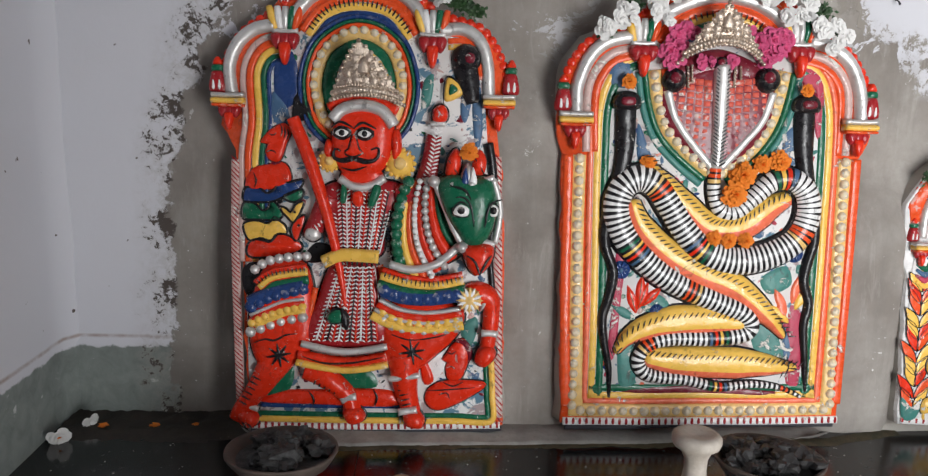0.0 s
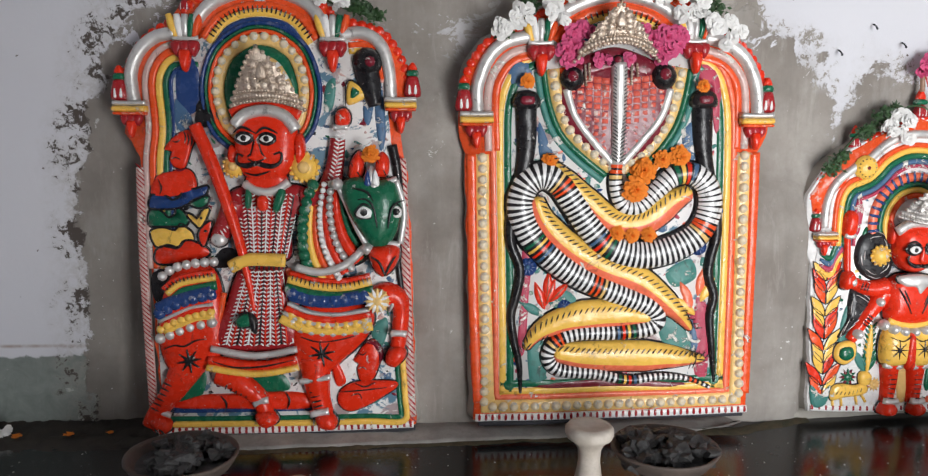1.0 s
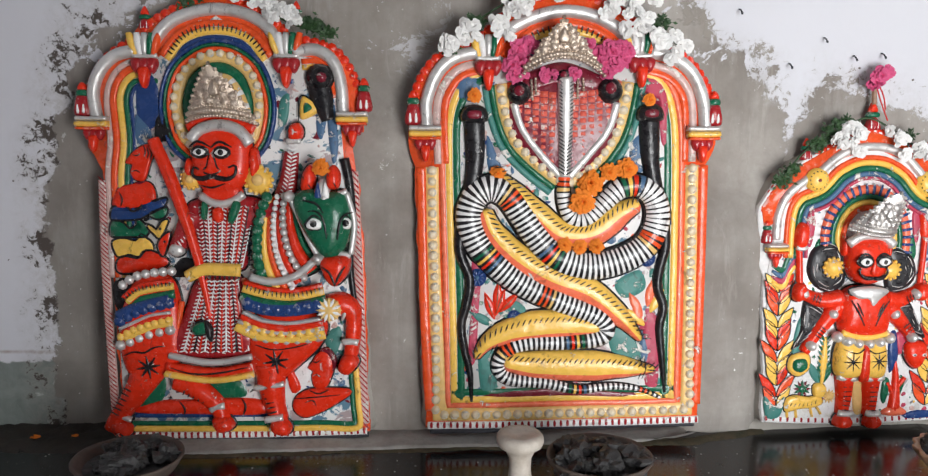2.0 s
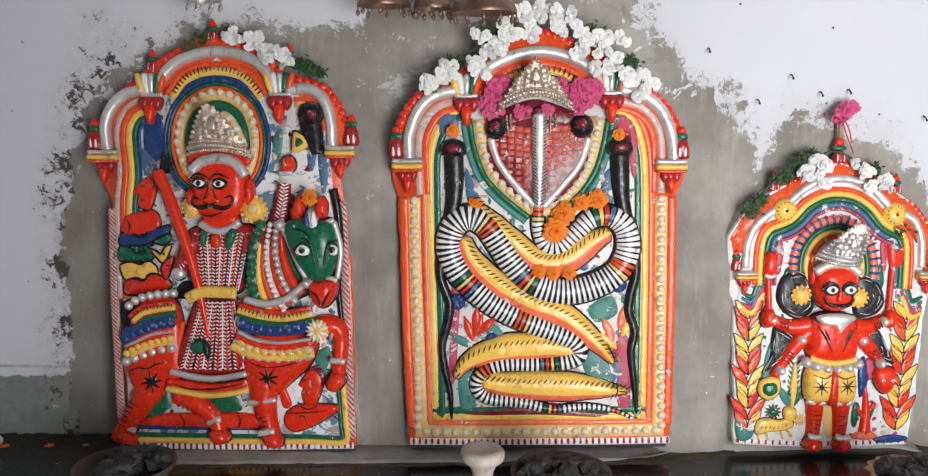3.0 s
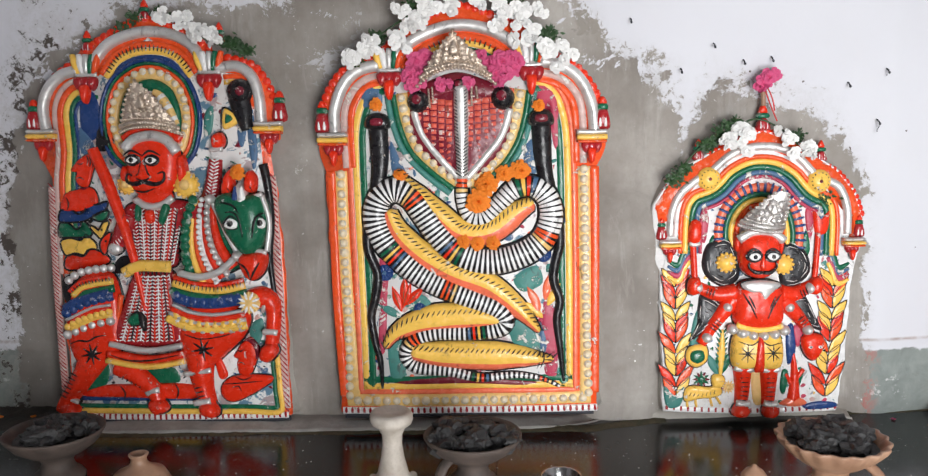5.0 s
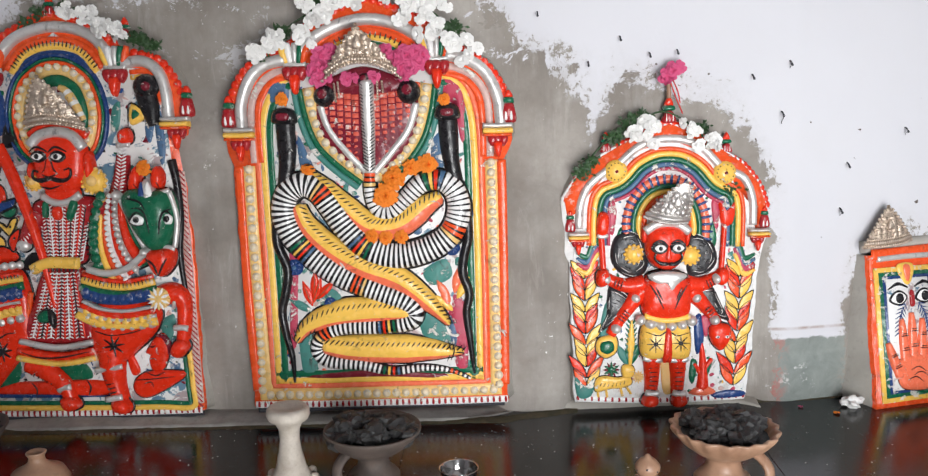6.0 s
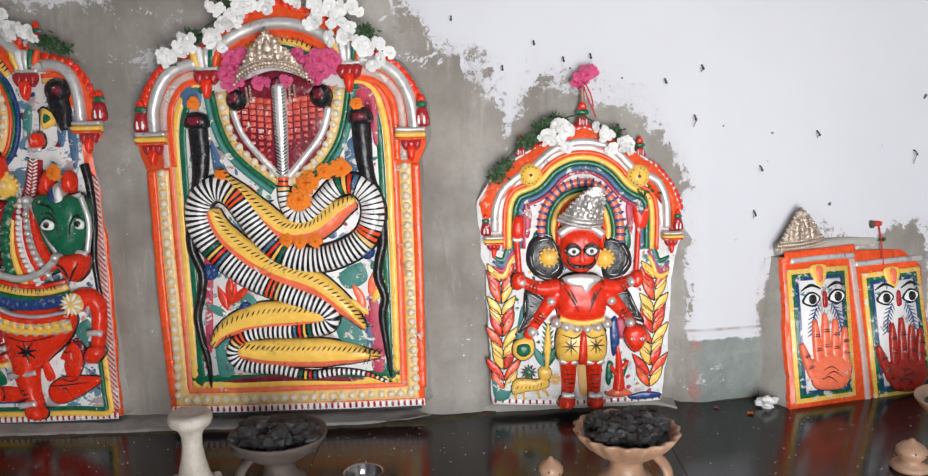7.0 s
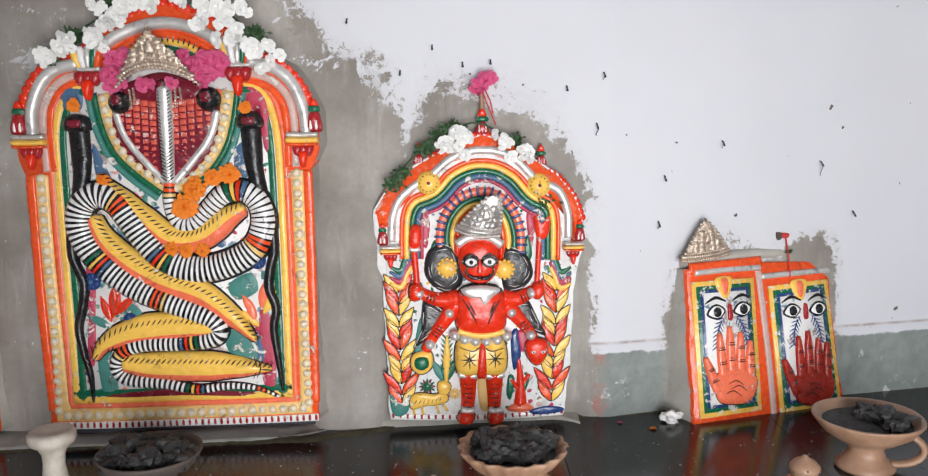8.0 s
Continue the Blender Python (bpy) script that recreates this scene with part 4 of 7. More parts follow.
# ---- rider panel ----
def rider_panel():
    P = RIDER
    slab(P, [(-265, -16), (-271, 187), (-280, 390), (-287, 543), (-316, 590), (-321, 656), (-306, 721), (-271, 774), (-223, 807), (-196, 837), (-149, 862), (-59, 896), (30, 872), (89, 829), (122, 801), (181, 791), (214, 756), (236, 698), (246, 607), (233, 548), (240, 396), (245, 196), (249, -5)], 0.13, ORANGE, "thick plaster slab edged in orange")
    rel = Relief()
    rel.plate([(-262, 2), (-267, 241), (-274, 430), (-255, 550), (-231, 643), (-216, 735), (-161, 774), (-49, 852), (62, 775), (142, 769), (191, 704), (204, 554), (216, 436), (226, 249), (230, 12)], 0.0, 0.003, FIELD2, smooth=False)
    rel.obj("field", P, "flaking white painted ground")
    paint_flecks(P, [(-254, 23), (-259, 430), (-212, 722), (-161, 761), (62, 762), (187, 697), (206, 435), (220, 33)], 440, (BLUE, BLACK, TEAL, MAROON, BLUSH, GREEN, SLATE), 0.003, 6, 0.011)
    for pts in ([(-314, 675), (-299, 728), (-269, 771), (-225, 800)], [(-195, 826), (-149, 857), (-59, 893), (26, 865), (84, 826)], [(129, 803), (181, 788), (213, 752), (233, 704), (241, 665)]):
        rel = Relief()
        scallops(rel, pts, 0.011, -0.004, RED)
        rel.obj("scalloped_rim", P, "row of orange scallops")
    for pts in ([(-294, 649), (-299, 702), (-283, 745), (-252, 773), (-212, 783)], [(-182, 792), (-147, 834), (-102, 856), (-49, 865), (8, 856), (50, 832), (76, 793)], [(105, 780), (147, 785), (181, 765), (198, 721), (203, 656)]):
        rel = Relief()
        rel.tube(pts, 0.025, 0.0, 0.017, SILVER, seg=8)
        rel.obj("arch_moulding", P, "silver painted roll moulding")
    rel = Relief()
    rel.stripes([(-282, 323), (-283, 484), (-282, 543), (-275, 603), (-279, 689), (-264, 735), (-237, 761), (-207, 769)], ((0.012, BLUSH), (0.014, ORANGE), (0.014, YELLOW), (0.011, GREEN), (0.009, BLUE)), 0.0, 0.006)
    rel.stripes([(-166, 777), (-136, 816), (-96, 837), (-49, 844), (0, 837), (36, 816), (65, 775)], ((0.014, ORANGE), (0.016, YELLOW), (0.012, BLUE), (0.010, GREEN)), 0.0, 0.007)
    rel.ticks([(-142, 779), (-116, 811), (-86, 824), (-50, 829), (-14, 824), (20, 808), (46, 777)], 0.013, 0.004, 0.009, 0.007)
    rel.stripes([(120, 767), (155, 767), (181, 742), (194, 691)], ((0.012, ORANGE), (0.012, YELLOW)), 0.0, 0.006)
    rel.obj("arch_band", P, "painted rainbow bands under the arches")
    rel = Relief()
    rel.stripes([(-255, -2), (-124, -3), (13, -3), (149, -2), (230, 0), (233, 60), (228, 142), (226, 182)][::-1], ((0.013, YELLOW), (0.010, GREEN)), 0.002, 0.006)
    rel.tube([(-280, 29), (-285, 187), (-289, 349), (-288, 523)], 0.018, 0.0, 0.006, BLUSH, flat=True)
    rel.ticks([(-280, 29), (-285, 187), (-289, 349), (-288, 523)], 0.016, 0.004, 0.009, 0.005, DEEPRED, lean=1.0)
    rel.tube([(239, 13), (234, 169), (229, 330), (222, 541)], 0.020, 0.0, 0.005, BLUSH, flat=True)
    rel.ticks([(239, 13), (234, 169), (229, 330), (222, 541)], 0.018, 0.005, 0.012, 0.004, DEEPRED, lean=1.2)
    rel.tube([(-262, -11), (-97, -11), (68, -9), (244, -4)], 0.014, 0.0, 0.005, WHITE, flat=True)
    rel.ticks([(-256, -9), (-97, -10), (68, -7), (238, -2)], 0.013, 0.010, 0.0135, 0.004, DEEPRED)
    rel.obj("border_band", P, "yellow, green and crimson edging")
    rel = Relief()
    rel.tube([(-260, -25), (-124, -23), (13, -20), (149, -18), (247, -12)], [0.024, 0.022, 0.020, 0.018, 0.010], -0.006, 0.007, SOOT, flat=True)
    rel.obj("soot_band", P, "brushed black line under the panel")
    for x, y in [(-191, 764), (91, 765)]:
        capital(P, x / 1000, y / 1000, 0.033)
    for (x, y), side in zip([(-298, 624), (222, 633)], (-1, 1)):
        bracket(P, x / 1000, y / 1000, 0.031, side)
    for x, y in [(-59, 891), (-194, 826), (110, 837)]:
        spire(P, x / 1000, y / 1000, 0.021)
    # halo
    rel = Relief()
    ring = [(-107, 562), (-143, 601), (-158, 676), (-138, 746), (-94, 785), (-50, 797), (-4, 786), (38, 749), (59, 677), (47, 605), (15, 563)]
    start = -0.010
    for wide, m in ((0.009, BLUE), (0.007, GREEN), (0.009, ORANGE), (0.022, GOLD), (0.026, GREEN)):
        rel = Relief()
        rel.stripes(ring, ((wide, m),), 0.002, 0.010, start=start)
        rel.obj("halo_band", P)
        start += wide
    pearls(P, [[(-107, 596), (-130, 641), (-136, 686), (-119, 735), (-84, 768), (-50, 777), (-15, 769), (22, 736), (36, 684), (26, 637), (10, 597)]], 0.0088, PEARL, 0.010, 2.3)
    rel = Relief()
    rel.tube([(-37, 731), (-22, 722), (-4, 694), (14, 658)], [0.014, 0.022, 0.020, 0.012], 0.010, 0.014, lambda q, side: WHITE if int(q / 0.009) % 3 == 2 else GOLD, step=0.003)
    rel.obj("gold_braid", P, "gold braid striped with white behind the head")
    # painted ground left and right of the rider
    for pts, m in (([(-211, 722), (-178, 735), (-163, 670), (-180, 624), (-212, 640)], BLUE), ([(-180, 650), (-146, 657), (-133, 611), (-164, 604)], BLACK), ([(-217, 656), (-193, 641), (-181, 591), (-219, 590)], SLATE), ([(181, 710), (193, 593), (180, 554), (170, 645)], SLATE), ([(75, 684), (95, 697), (90, 642), (71, 632)], TEAL), ([(151, 671), (170, 658), (160, 606), (148, 619)], SLATE), ([(80, 139), (110, 156), (134, 126), (109, 85), (82, 98)], WHITE), ([(157, 197), (188, 222), (194, 195), (175, 151)], TEAL), ([(-216, 90), (-174, 114), (-180, 66), (-226, 40)], GREEN), ([(-88, 108), (-24, 110), (-6, 72), (-82, 73)], GREEN), ([(-271, 316), (-207, 326), (-215, 242), (-267, 255)], BLACK), ([(-131, 365), (-93, 352), (-118, 325), (-159, 327)], BLACK)):
        rel = Relief()
        rel.dome(pts, 0.002, 0.004, m, 3)
        rel.obj("painted_patch", P)
    # attendant at the side, with coloured waves below
    rel = Relief()
    rel.ink = 0.0035
    rel.dome([(-192, 597), (-213, 589), (-229, 575), (-240, 558), (-226, 554), (-230, 539), (-222, 524), (-201, 522), (-187, 559), (-179, 581)], 0.003, 0.008, RED, 5)
    rel.dome([(-269, 468), (-258, 505), (-227, 516), (-197, 521), (-182, 507), (-182, 480), (-226, 466)], 0.003, 0.008, RED, 5)
    rel.stroke([(-222, 575), (-214, 572), (-207, 577)], 0.003, 0.011)
    rel.stroke([(-226, 540), (-216, 543), (-208, 538)], 0.003, 0.011)
    for k in range(3):
        rel.stroke([(-200 + 7 * k, 594 - 5 * k), (-196 + 6 * k, 582 - 4 * k), (-199 + 6 * k, 570 - 3 * k)], 0.003, 0.011)
    rel.stroke([(-223, 522), (-211, 517), (-198, 521)], 0.004, 0.0115, MAROON)
    rel.stroke([(-252, 500), (-246, 484), (-250, 470)], 0.003, 0.0115)
    rel.obj("attendant_relief", P, "small plain red bust")
    waves = (
        ([(-265, 355), (-253, 368), (-235, 366), (-219, 364), (-204, 380), (-188, 378), (-161, 364), (-159, 349), (-194, 337), (-259, 332)], RED, None),
        ([(-273, 395), (-261, 404), (-243, 405), (-224, 400), (-212, 414), (-201, 405), (-190, 396), (-186, 380), (-195, 380), (-209, 378), (-219, 366), (-239, 371), (-262, 366)], YELLOW, None),
        ([(-275, 411), (-274, 434), (-264, 443), (-246, 436), (-235, 425), (-223, 432), (-221, 443), (-212, 443), (-200, 430), (-194, 421), (-201, 409), (-213, 407), (-243, 407), (-268, 407)], GREEN, None),
        ([(-273, 454), (-266, 470), (-241, 470), (-227, 459), (-211, 468), (-206, 483), (-196, 492), (-187, 481), (-157, 488), (-160, 472), (-172, 463), (-200, 450), (-218, 443), (-251, 441), (-271, 443)], BLUE, None),
        ([(-195, 452), (-176, 463), (-156, 468), (-158, 452), (-175, 443)], GREEN, None),
        ([(-175, 373), (-179, 391), (-171, 407), (-153, 419), (-151, 410), (-156, 392), (-166, 367)], RED, (-164, 398)),
        ([(-200, 434), (-187, 430), (-180, 423), (-168, 441), (-154, 443), (-159, 427), (-167, 412), (-176, 403), (-187, 414), (-196, 423)], YELLOW, (-172, 424)),
    )
    for k, (pts, m, dot) in enumerate(waves):
        rel = Relief()
        rel.plate(pts, 0.002, 0.0065 + 0.0006 * k, m)
        rel.outline(pts, 0.005, 0.006 + 0.0006 * k)
        if dot:
            rel.bead(dot[0] / 1000, dot[1] / 1000, 0.003, 0.0072 + 0.0006 * k, BLACK, 0.002, 6)
        rel.obj("wave", P, "glossy painted wave outlined in black")
    # dark serpent at the side
    rel = Relief()
    rel.tube([(154, 717), (165, 671), (172, 643)], [0.050, 0.044, 0.026], 0.003, 0.018, BLACK, seg=8)
    rel.tube([(204, 567), (214, 515), (219, 436), (213, 356), (221, 276), (231, 209)], [0.02, 0.018, 0.016, 0.014, 0.012, 0.008], 0.003, 0.012, BLACK)
    x, y = ([(157, 728)])[0]
    rel.bead(x / 1000, y / 1000, 0.030, 0.004, BLACK, 0.026, 14)
    rel.bead(x / 1000 + 0.006, y / 1000, 0.011, 0.026, MAROON, 0.008)
    rel.obj("side_serpent", P, "glossy black serpent with a cup on its head")
    rel = Relief()
    rel.tube([(-239, 33), (-96, 33), (14, 34), (41, 32)], 0.012, 0.002, 0.005, BLUE)
    rel.dome([(-242, 40), (-191, 63), (-123, 67), (0, 69), (41, 56), (30, 34), (-123, 36)], 0.003, 0.012, RED, 5)
    rel.stroke([(-142, 66), (-131, 50), (-134, 34)], 0.004, 0.018)
    rel.stroke([(-13, 72), (-5, 55), (-11, 36)], 0.004, 0.018)
    rel.obj("fallen_relief", P, "plain red lying form")
    rel = Relief()
    rel.ink = 0.004
    rel.dome([(165, 177), (142, 163), (132, 147), (122, 133), (133, 127), (130, 114), (137, 90), (161, 92), (175, 122), (181, 154)], 0.003, 0.012, RED, 5)
    rel.dome([(96, 72), (134, 90), (215, 87), (185, 58), (120, 27), (91, 43)], 0.003, 0.012, RED, 5)
    rel.dome([(87, 137), (108, 92), (90, 79), (80, 114)], 0.003, 0.009, RED, 4)
    rel.stroke([(133, 150), (142, 146), (150, 152)], 0.003, 0.0148)
    rel.stroke([(134, 118), (143, 121), (150, 115)], 0.003, 0.0145)
    rel.tube([(150, 172), (168, 168), (179, 148), (176, 128)], [0.006, 0.012, 0.012, 0.005], 0.009, 0.008, MAROON)
    rel.stroke([(118, 62), (134, 66), (140, 54)], 0.003, 0.0148)
    rel.stroke([(95, 70), (140, 73), (190, 78)], 0.003, 0.0145)
    rel.stroke([(126, 88), (146, 80), (166, 89)], 0.003, 0.0145)
    rel.obj("fallen_relief", P, "plain red bust rising from a boat-like form")

    # ---- the horse, one modelled piece ----
    r = Relief()
    r.ink = 0.0075
    # hind quarters and legs
    r.dome([(-262, 192), (-250, 273), (-223, 320), (-159, 330), (-134, 275), (-132, 168), (-163, 127), (-210, 102), (-247, 125)], 0.003, 0.030, RED, 6)
    r.tube([(-178, 194), (-209, 126), (-242, 71), (-274, 27), (-286, 5)], [0.085, 0.078, 0.056, 0.04, 0.034], 0.004, 0.026, RED, seg=8)
    r.dome([(-280, 0), (-283, 21), (-261, 27), (-242, 14), (-245, -5), (-264, -11)], 0.004, 0.030, RED, 4)
    r.tube([(-274, 41), (-255, 33), (-241, 28)], 0.012, 0.018, 0.014, SILVER)
    r.tube([(-150, 108), (-106, 93), (-65, 58), (-52, 24)], [0.036, 0.044, 0.038, 0.034], 0.010, 0.028, RED, seg=8)
    r.dome([(-73, 31), (-43, 37), (-27, 16), (-46, 2), (-65, 7)], 0.012, 0.032, RED, 4)
    r.tube([(-75, 50), (-62, 57), (-46, 59)], 0.014, 0.026, 0.014, SILVER)
    for a, b in zip([(-270, 7), (-259, 4), (76, 14), (84, 17), (-45, 14), (-36, 20)], [(-262, -7), (-251, -6), (68, 1), (79, 1), (-53, 6), (-45, 6)]):
        r.stroke([a, ((a[0] + b[0]) / 2 + 2, (a[1] + b[1]) / 2), b], 0.004, 0.038)
    # chest, belly and front legs
    r.dome([(2, 197), (24, 251), (104, 259), (164, 233), (154, 186), (114, 145), (73, 111), (29, 106), (7, 143)], 0.003, 0.036, RED, 6)
    r.tube([(47, 144), (49, 90), (57, 47), (70, 7)], [0.07, 0.055, 0.042, 0.036], 0.008, 0.034, RED, seg=8)
    r.dome([(53, 3), (48, 26), (75, 32), (91, 13), (83, -3)], 0.014, 0.036, RED, 4)
    r.tube([(17, 98), (44, 101), (79, 107)], 0.012, 0.034, 0.014, SILVER)
    r.tube([(38, 31), (56, 34), (75, 37)], 0.014, 0.034, 0.014, SILVER)
    r.tube([(152, 253), (190, 269), (217, 254), (218, 201), (210, 147)], [0.05, 0.05, 0.034, 0.032, 0.03], 0.008, 0.030, RED, seg=8)
    r.dome([(188, 133), (196, 160), (220, 166), (231, 148), (209, 123)], 0.012, 0.032, RED, 4)
    r.tube([(199, 192), (218, 193), (231, 190)], 0.014, 0.026, 0.014, SILVER)
    r.dome([(221, 274), (210, 251), (194, 233), (202, 280)], 0.012, 0.02, SILVER, 3)
    # cloths across rump and chest
    rump = [(-246, 311), (-223, 327), (-189, 335), (-146, 339)]
    r.beads(rump, 0.010, 0.026, SILVER, 1.8)
    r.stripes([(-249, 289), (-223, 310), (-189, 319), (-146, 325)], ((0.010, RED), (0.014, YELLOW), (0.018, GREEN), (0.014, RED)), 0.022, 0.012)
    r.ticks([(-244, 284), (-219, 302), (-187, 310), (-149, 315)], 0.010, 0.0035, 0.008, 0.033)
    r.tube([(-256, 244), (-224, 260), (-190, 271), (-150, 280)], 0.030, 0.022, 0.016, BLUE, flat=True)
    r.beads([(-253, 238), (-223, 255), (-190, 266), (-152, 275)], 0.013, 0.030, BLUE, 1.5, 0.010)
    r.stripes([(-256, 225), (-225, 239), (-191, 253), (-150, 259)], ((0.008, SILVER), (0.010, RED), (0.016, YELLOW)), 0.022, 0.014)
    r.beads([(-251, 206), (-224, 220), (-191, 231), (-153, 240)], 0.009, 0.032, YELLOW, 1.7, 0.007)
    r.beads([(-254, 187), (-224, 198), (-191, 210), (-153, 218)], 0.0115, 0.026, SILVER, 1.7)
    r.stroke([(-247, 166), (-226, 174), (-206, 172), (-185, 183), (-162, 186)], 0.004, 0.033)
    r.stripes([(4, 322), (51, 309), (104, 305), (158, 316)], ((0.010, RED), (0.016, YELLOW), (0.018, GREEN)), 0.028, 0.014)
    r.ticks([(9, 309), (51, 296), (104, 292), (155, 303)], 0.012, 0.0035, 0.009, 0.041)
    r.tube([(3, 277), (44, 264), (97, 262), (155, 271)], 0.032, 0.028, 0.016, BLUE, flat=True)
    r.beads([(8, 277), (44, 264), (97, 262), (149, 271)], 0.014, 0.036, BLUE, 1.5, 0.010)
    r.stripes([(0, 261), (40, 243), (97, 238), (157, 247)], ((0.009, SILVER), (0.012, RED), (0.009, SILVER), (0.018, YELLOW)), 0.028, 0.013)
    r.beads([(5, 232), (42, 214), (97, 209), (149, 218)], 0.011, 0.034, YELLOW, 1.6, 0.008)
    r.beads([(5, 216), (42, 200), (97, 196), (149, 205)], 0.013, 0.028, SILVER, 1.7)
    r.stroke([(23, 189), (57, 179), (97, 183), (130, 191)], 0.004, 0.038)
    for c, rr in (([(63, 155)], 26), ([(-198, 142)], 24)):
        x, y = c[0]
        for k in range(4):
            a = radians(k * 45 + 10)
            dx, dy = rr * math.cos(a), rr * math.sin(a)
            r.stroke([(x - dx, y - dy), (x, y), (x + dx, y + dy)], 0.006, 0.0385 if rr > 25 else 0.0325)
    for pts in ([(41, 98), (54, 47)], [(-241, 96), (-268, 46)]):
        r.ticks([pts[0], ((pts[0][0] + pts[1][0]) / 2, (pts[0][1] + pts[1][1]) / 2), pts[1]], 0.018, 0.004, 0.011, 0.036)
    r.ticks([(-126, 92), (-86, 74)], 0.018, 0.004, 0.011, 0.032)
    # neck in coloured rolls, head and bridle
    r.dome([(69, 506), (108, 501), (142, 427), (165, 362), (119, 325), (34, 324), (17, 373), (31, 438)], 0.003, 0.022, GREEN, 6)
    neck = [(104, 493), (109, 439), (126, 390), (155, 354)]
    base, _ = even(curve(neck), 0.006)
    nn = normals(base)
    lag = np.linspace(0.42, 1.0, len(base))[:, None]

    def beside(off):
        return base - nn * off * lag

    for off, width, m in ((0.002, 0.014, GREEN), (0.022, 0.026, RED), (0.042, 0.014, SILVER), (0.058, 0.020, RED), (0.075, 0.016, WHITE), (0.091, 0.018, ORANGE), (0.108, 0.020, YELLOW), (0.128, 0.026, GREEN)):
        r.tube(None, [width * 0.5, width * 0.75, width], 0.027 - off * 0.05, 0.016, m, line=beside(off))
    for q in even(beside(0.042), 0.014)[0]:
        r.bead(q[0], q[1], 0.0078, 0.037, SILVER)
    for q in even(beside(0.128), 0.017)[0]:
        r.bead(q[0], q[1], 0.012, 0.030, GREEN, 0.009)
    for q in even(beside(0.075), 0.012)[0]:
        r.bead(q[0], q[1], 0.006, 0.036, WHITE, 0.006)
    r.ticks([tuple(q * 1000) for q in beside(0.150)[8::6]], 0.012, 0.004, 0.010, 0.024)
    r.tube([(16, 329), (61, 319), (110, 332), (150, 367)], 0.016, 0.040, 0.016, SILVER)
    r.dome([(104, 488), (128, 509), (173, 504), (210, 499), (224, 453), (215, 399), (191, 365), (163, 370), (134, 407), (114, 446)], 0.020, 0.062, GREEN, 8)
    r.dome([(157, 365), (184, 375), (217, 371), (214, 337), (188, 311), (168, 326)], 0.030, 0.050, RED, 6)
    r.stroke([(165, 354), (181, 342), (191, 317)], 0.005, 0.0795)
    r.stroke([(191, 317), (201, 339), (212, 355)], 0.005, 0.0785)
    for pts in ([(101, 490), (119, 449), (137, 406), (158, 367)], [(101, 493), (134, 483), (173, 489), (215, 502)], [(155, 367), (185, 378), (220, 373)], [(213, 499), (228, 440), (220, 376)]):
        r.tube(pts, 0.012, 0.050, 0.026, SILVER)
    for x, y in [(100, 492), (156, 367), (135, 486), (171, 489)]:
        r.bead(x / 1000, y / 1000, 0.012, 0.056, SILVER, 0.020)
    for e, k in (([(153, 440)], 1.0), ([(214, 440)], 0.65)):
        x, y = e[0]
        r.dome([(x - 17 * k, y - 4), (x - 4, y + 12), (x + 14 * k, y + 4), (x + 12 * k, y - 10), (x - 4, y - 12)], 0.077 if k == 1 else 0.064, 0.010, EYEWHITE, 4)
        r.bead(x / 1000 - 0.001, y / 1000, 0.0075, 0.086 if k == 1 else 0.073, BLACK, 0.004)
        r.stroke([(x - 20 * k, y - 2), (x - 2, y + 16), (x + 16 * k, y + 6)], 0.004, 0.083 if k == 1 else 0.070)
    for pts in ([(141, 464), (157, 464), (170, 449), (177, 410)], [(229, 462), (213, 457), (203, 441), (198, 408)], [(144, 433), (159, 428), (169, 431)], [(129, 486), (157, 479), (170, 461)]):
        r.stroke(pts, 0.005, 0.0815)
    for pts, m in (([(151, 486), (159, 522), (166, 486)], BLUE), ([(166, 486), (173, 522), (182, 489)], EYEWHITE)):
        r.dome(pts, 0.066, 0.008, m, 3)
    for pts in ([(122, 501), (125, 535), (141, 557), (151, 536), (146, 506)], [(174, 509), (174, 542), (187, 555), (200, 536), (195, 507)]):
        r.dome(pts, 0.030, 0.030, RED, 5)
        r.stroke([pts[1], ((pts[0][0] + pts[3][0]) / 2, (pts[0][1] + pts[3][1]) / 2), pts[4]], 0.003, 0.058)
    r.dome([(145, 483), (164, 529), (184, 486)], 0.040, 0.030, SILVER, 4)
    r.obj("horse_relief", P, "red horse with a green head and banded cloths")

    # ---- the rider, one modelled piece ----
    r = Relief()
    r.ink = 0.0065
    r.dome([(-109, 480), (-44, 490), (29, 486), (44, 449), (6, 410), (-2, 341), (-90, 340), (-97, 408), (-118, 448)], 0.004, 0.022, DEEPRED, 6)
    r.dome([(-99, 323), (-46, 333), (-8, 324), (7, 251), (17, 166), (-69, 154), (-158, 168), (-129, 249)], 0.004, 0.028, DEEPRED, 6)
    # rows of white dashes down the coat
    for k in range(12):
        t = (k + 0.5) / 12
        top = np.array(([(-101, 469)])[0], float) * (1 - t) + np.array(([(23, 470)])[0], float) * t
        low = np.array(([(-88, 345)])[0], float) * (1 - t) + np.array(([(-5, 346)])[0], float) * t
        c = (1 - abs(2 * t - 1) ** 3.2) ** 0.31
        r.ticks([top, (top + low) / 2, low], 0.0062, 0.0036, 0.0078, 0.009 + 0.0185 * c, WHITE, lean=0.6 * (-1) ** k)
        side = (top + low) / 2 + (5, 0)
        r.tube([top + (5, 0), side, low + (4, 0)], 0.0028, 0.0075 + 0.0195 * c, 0.002, (RED, BLACK, WHITE)[k % 3])
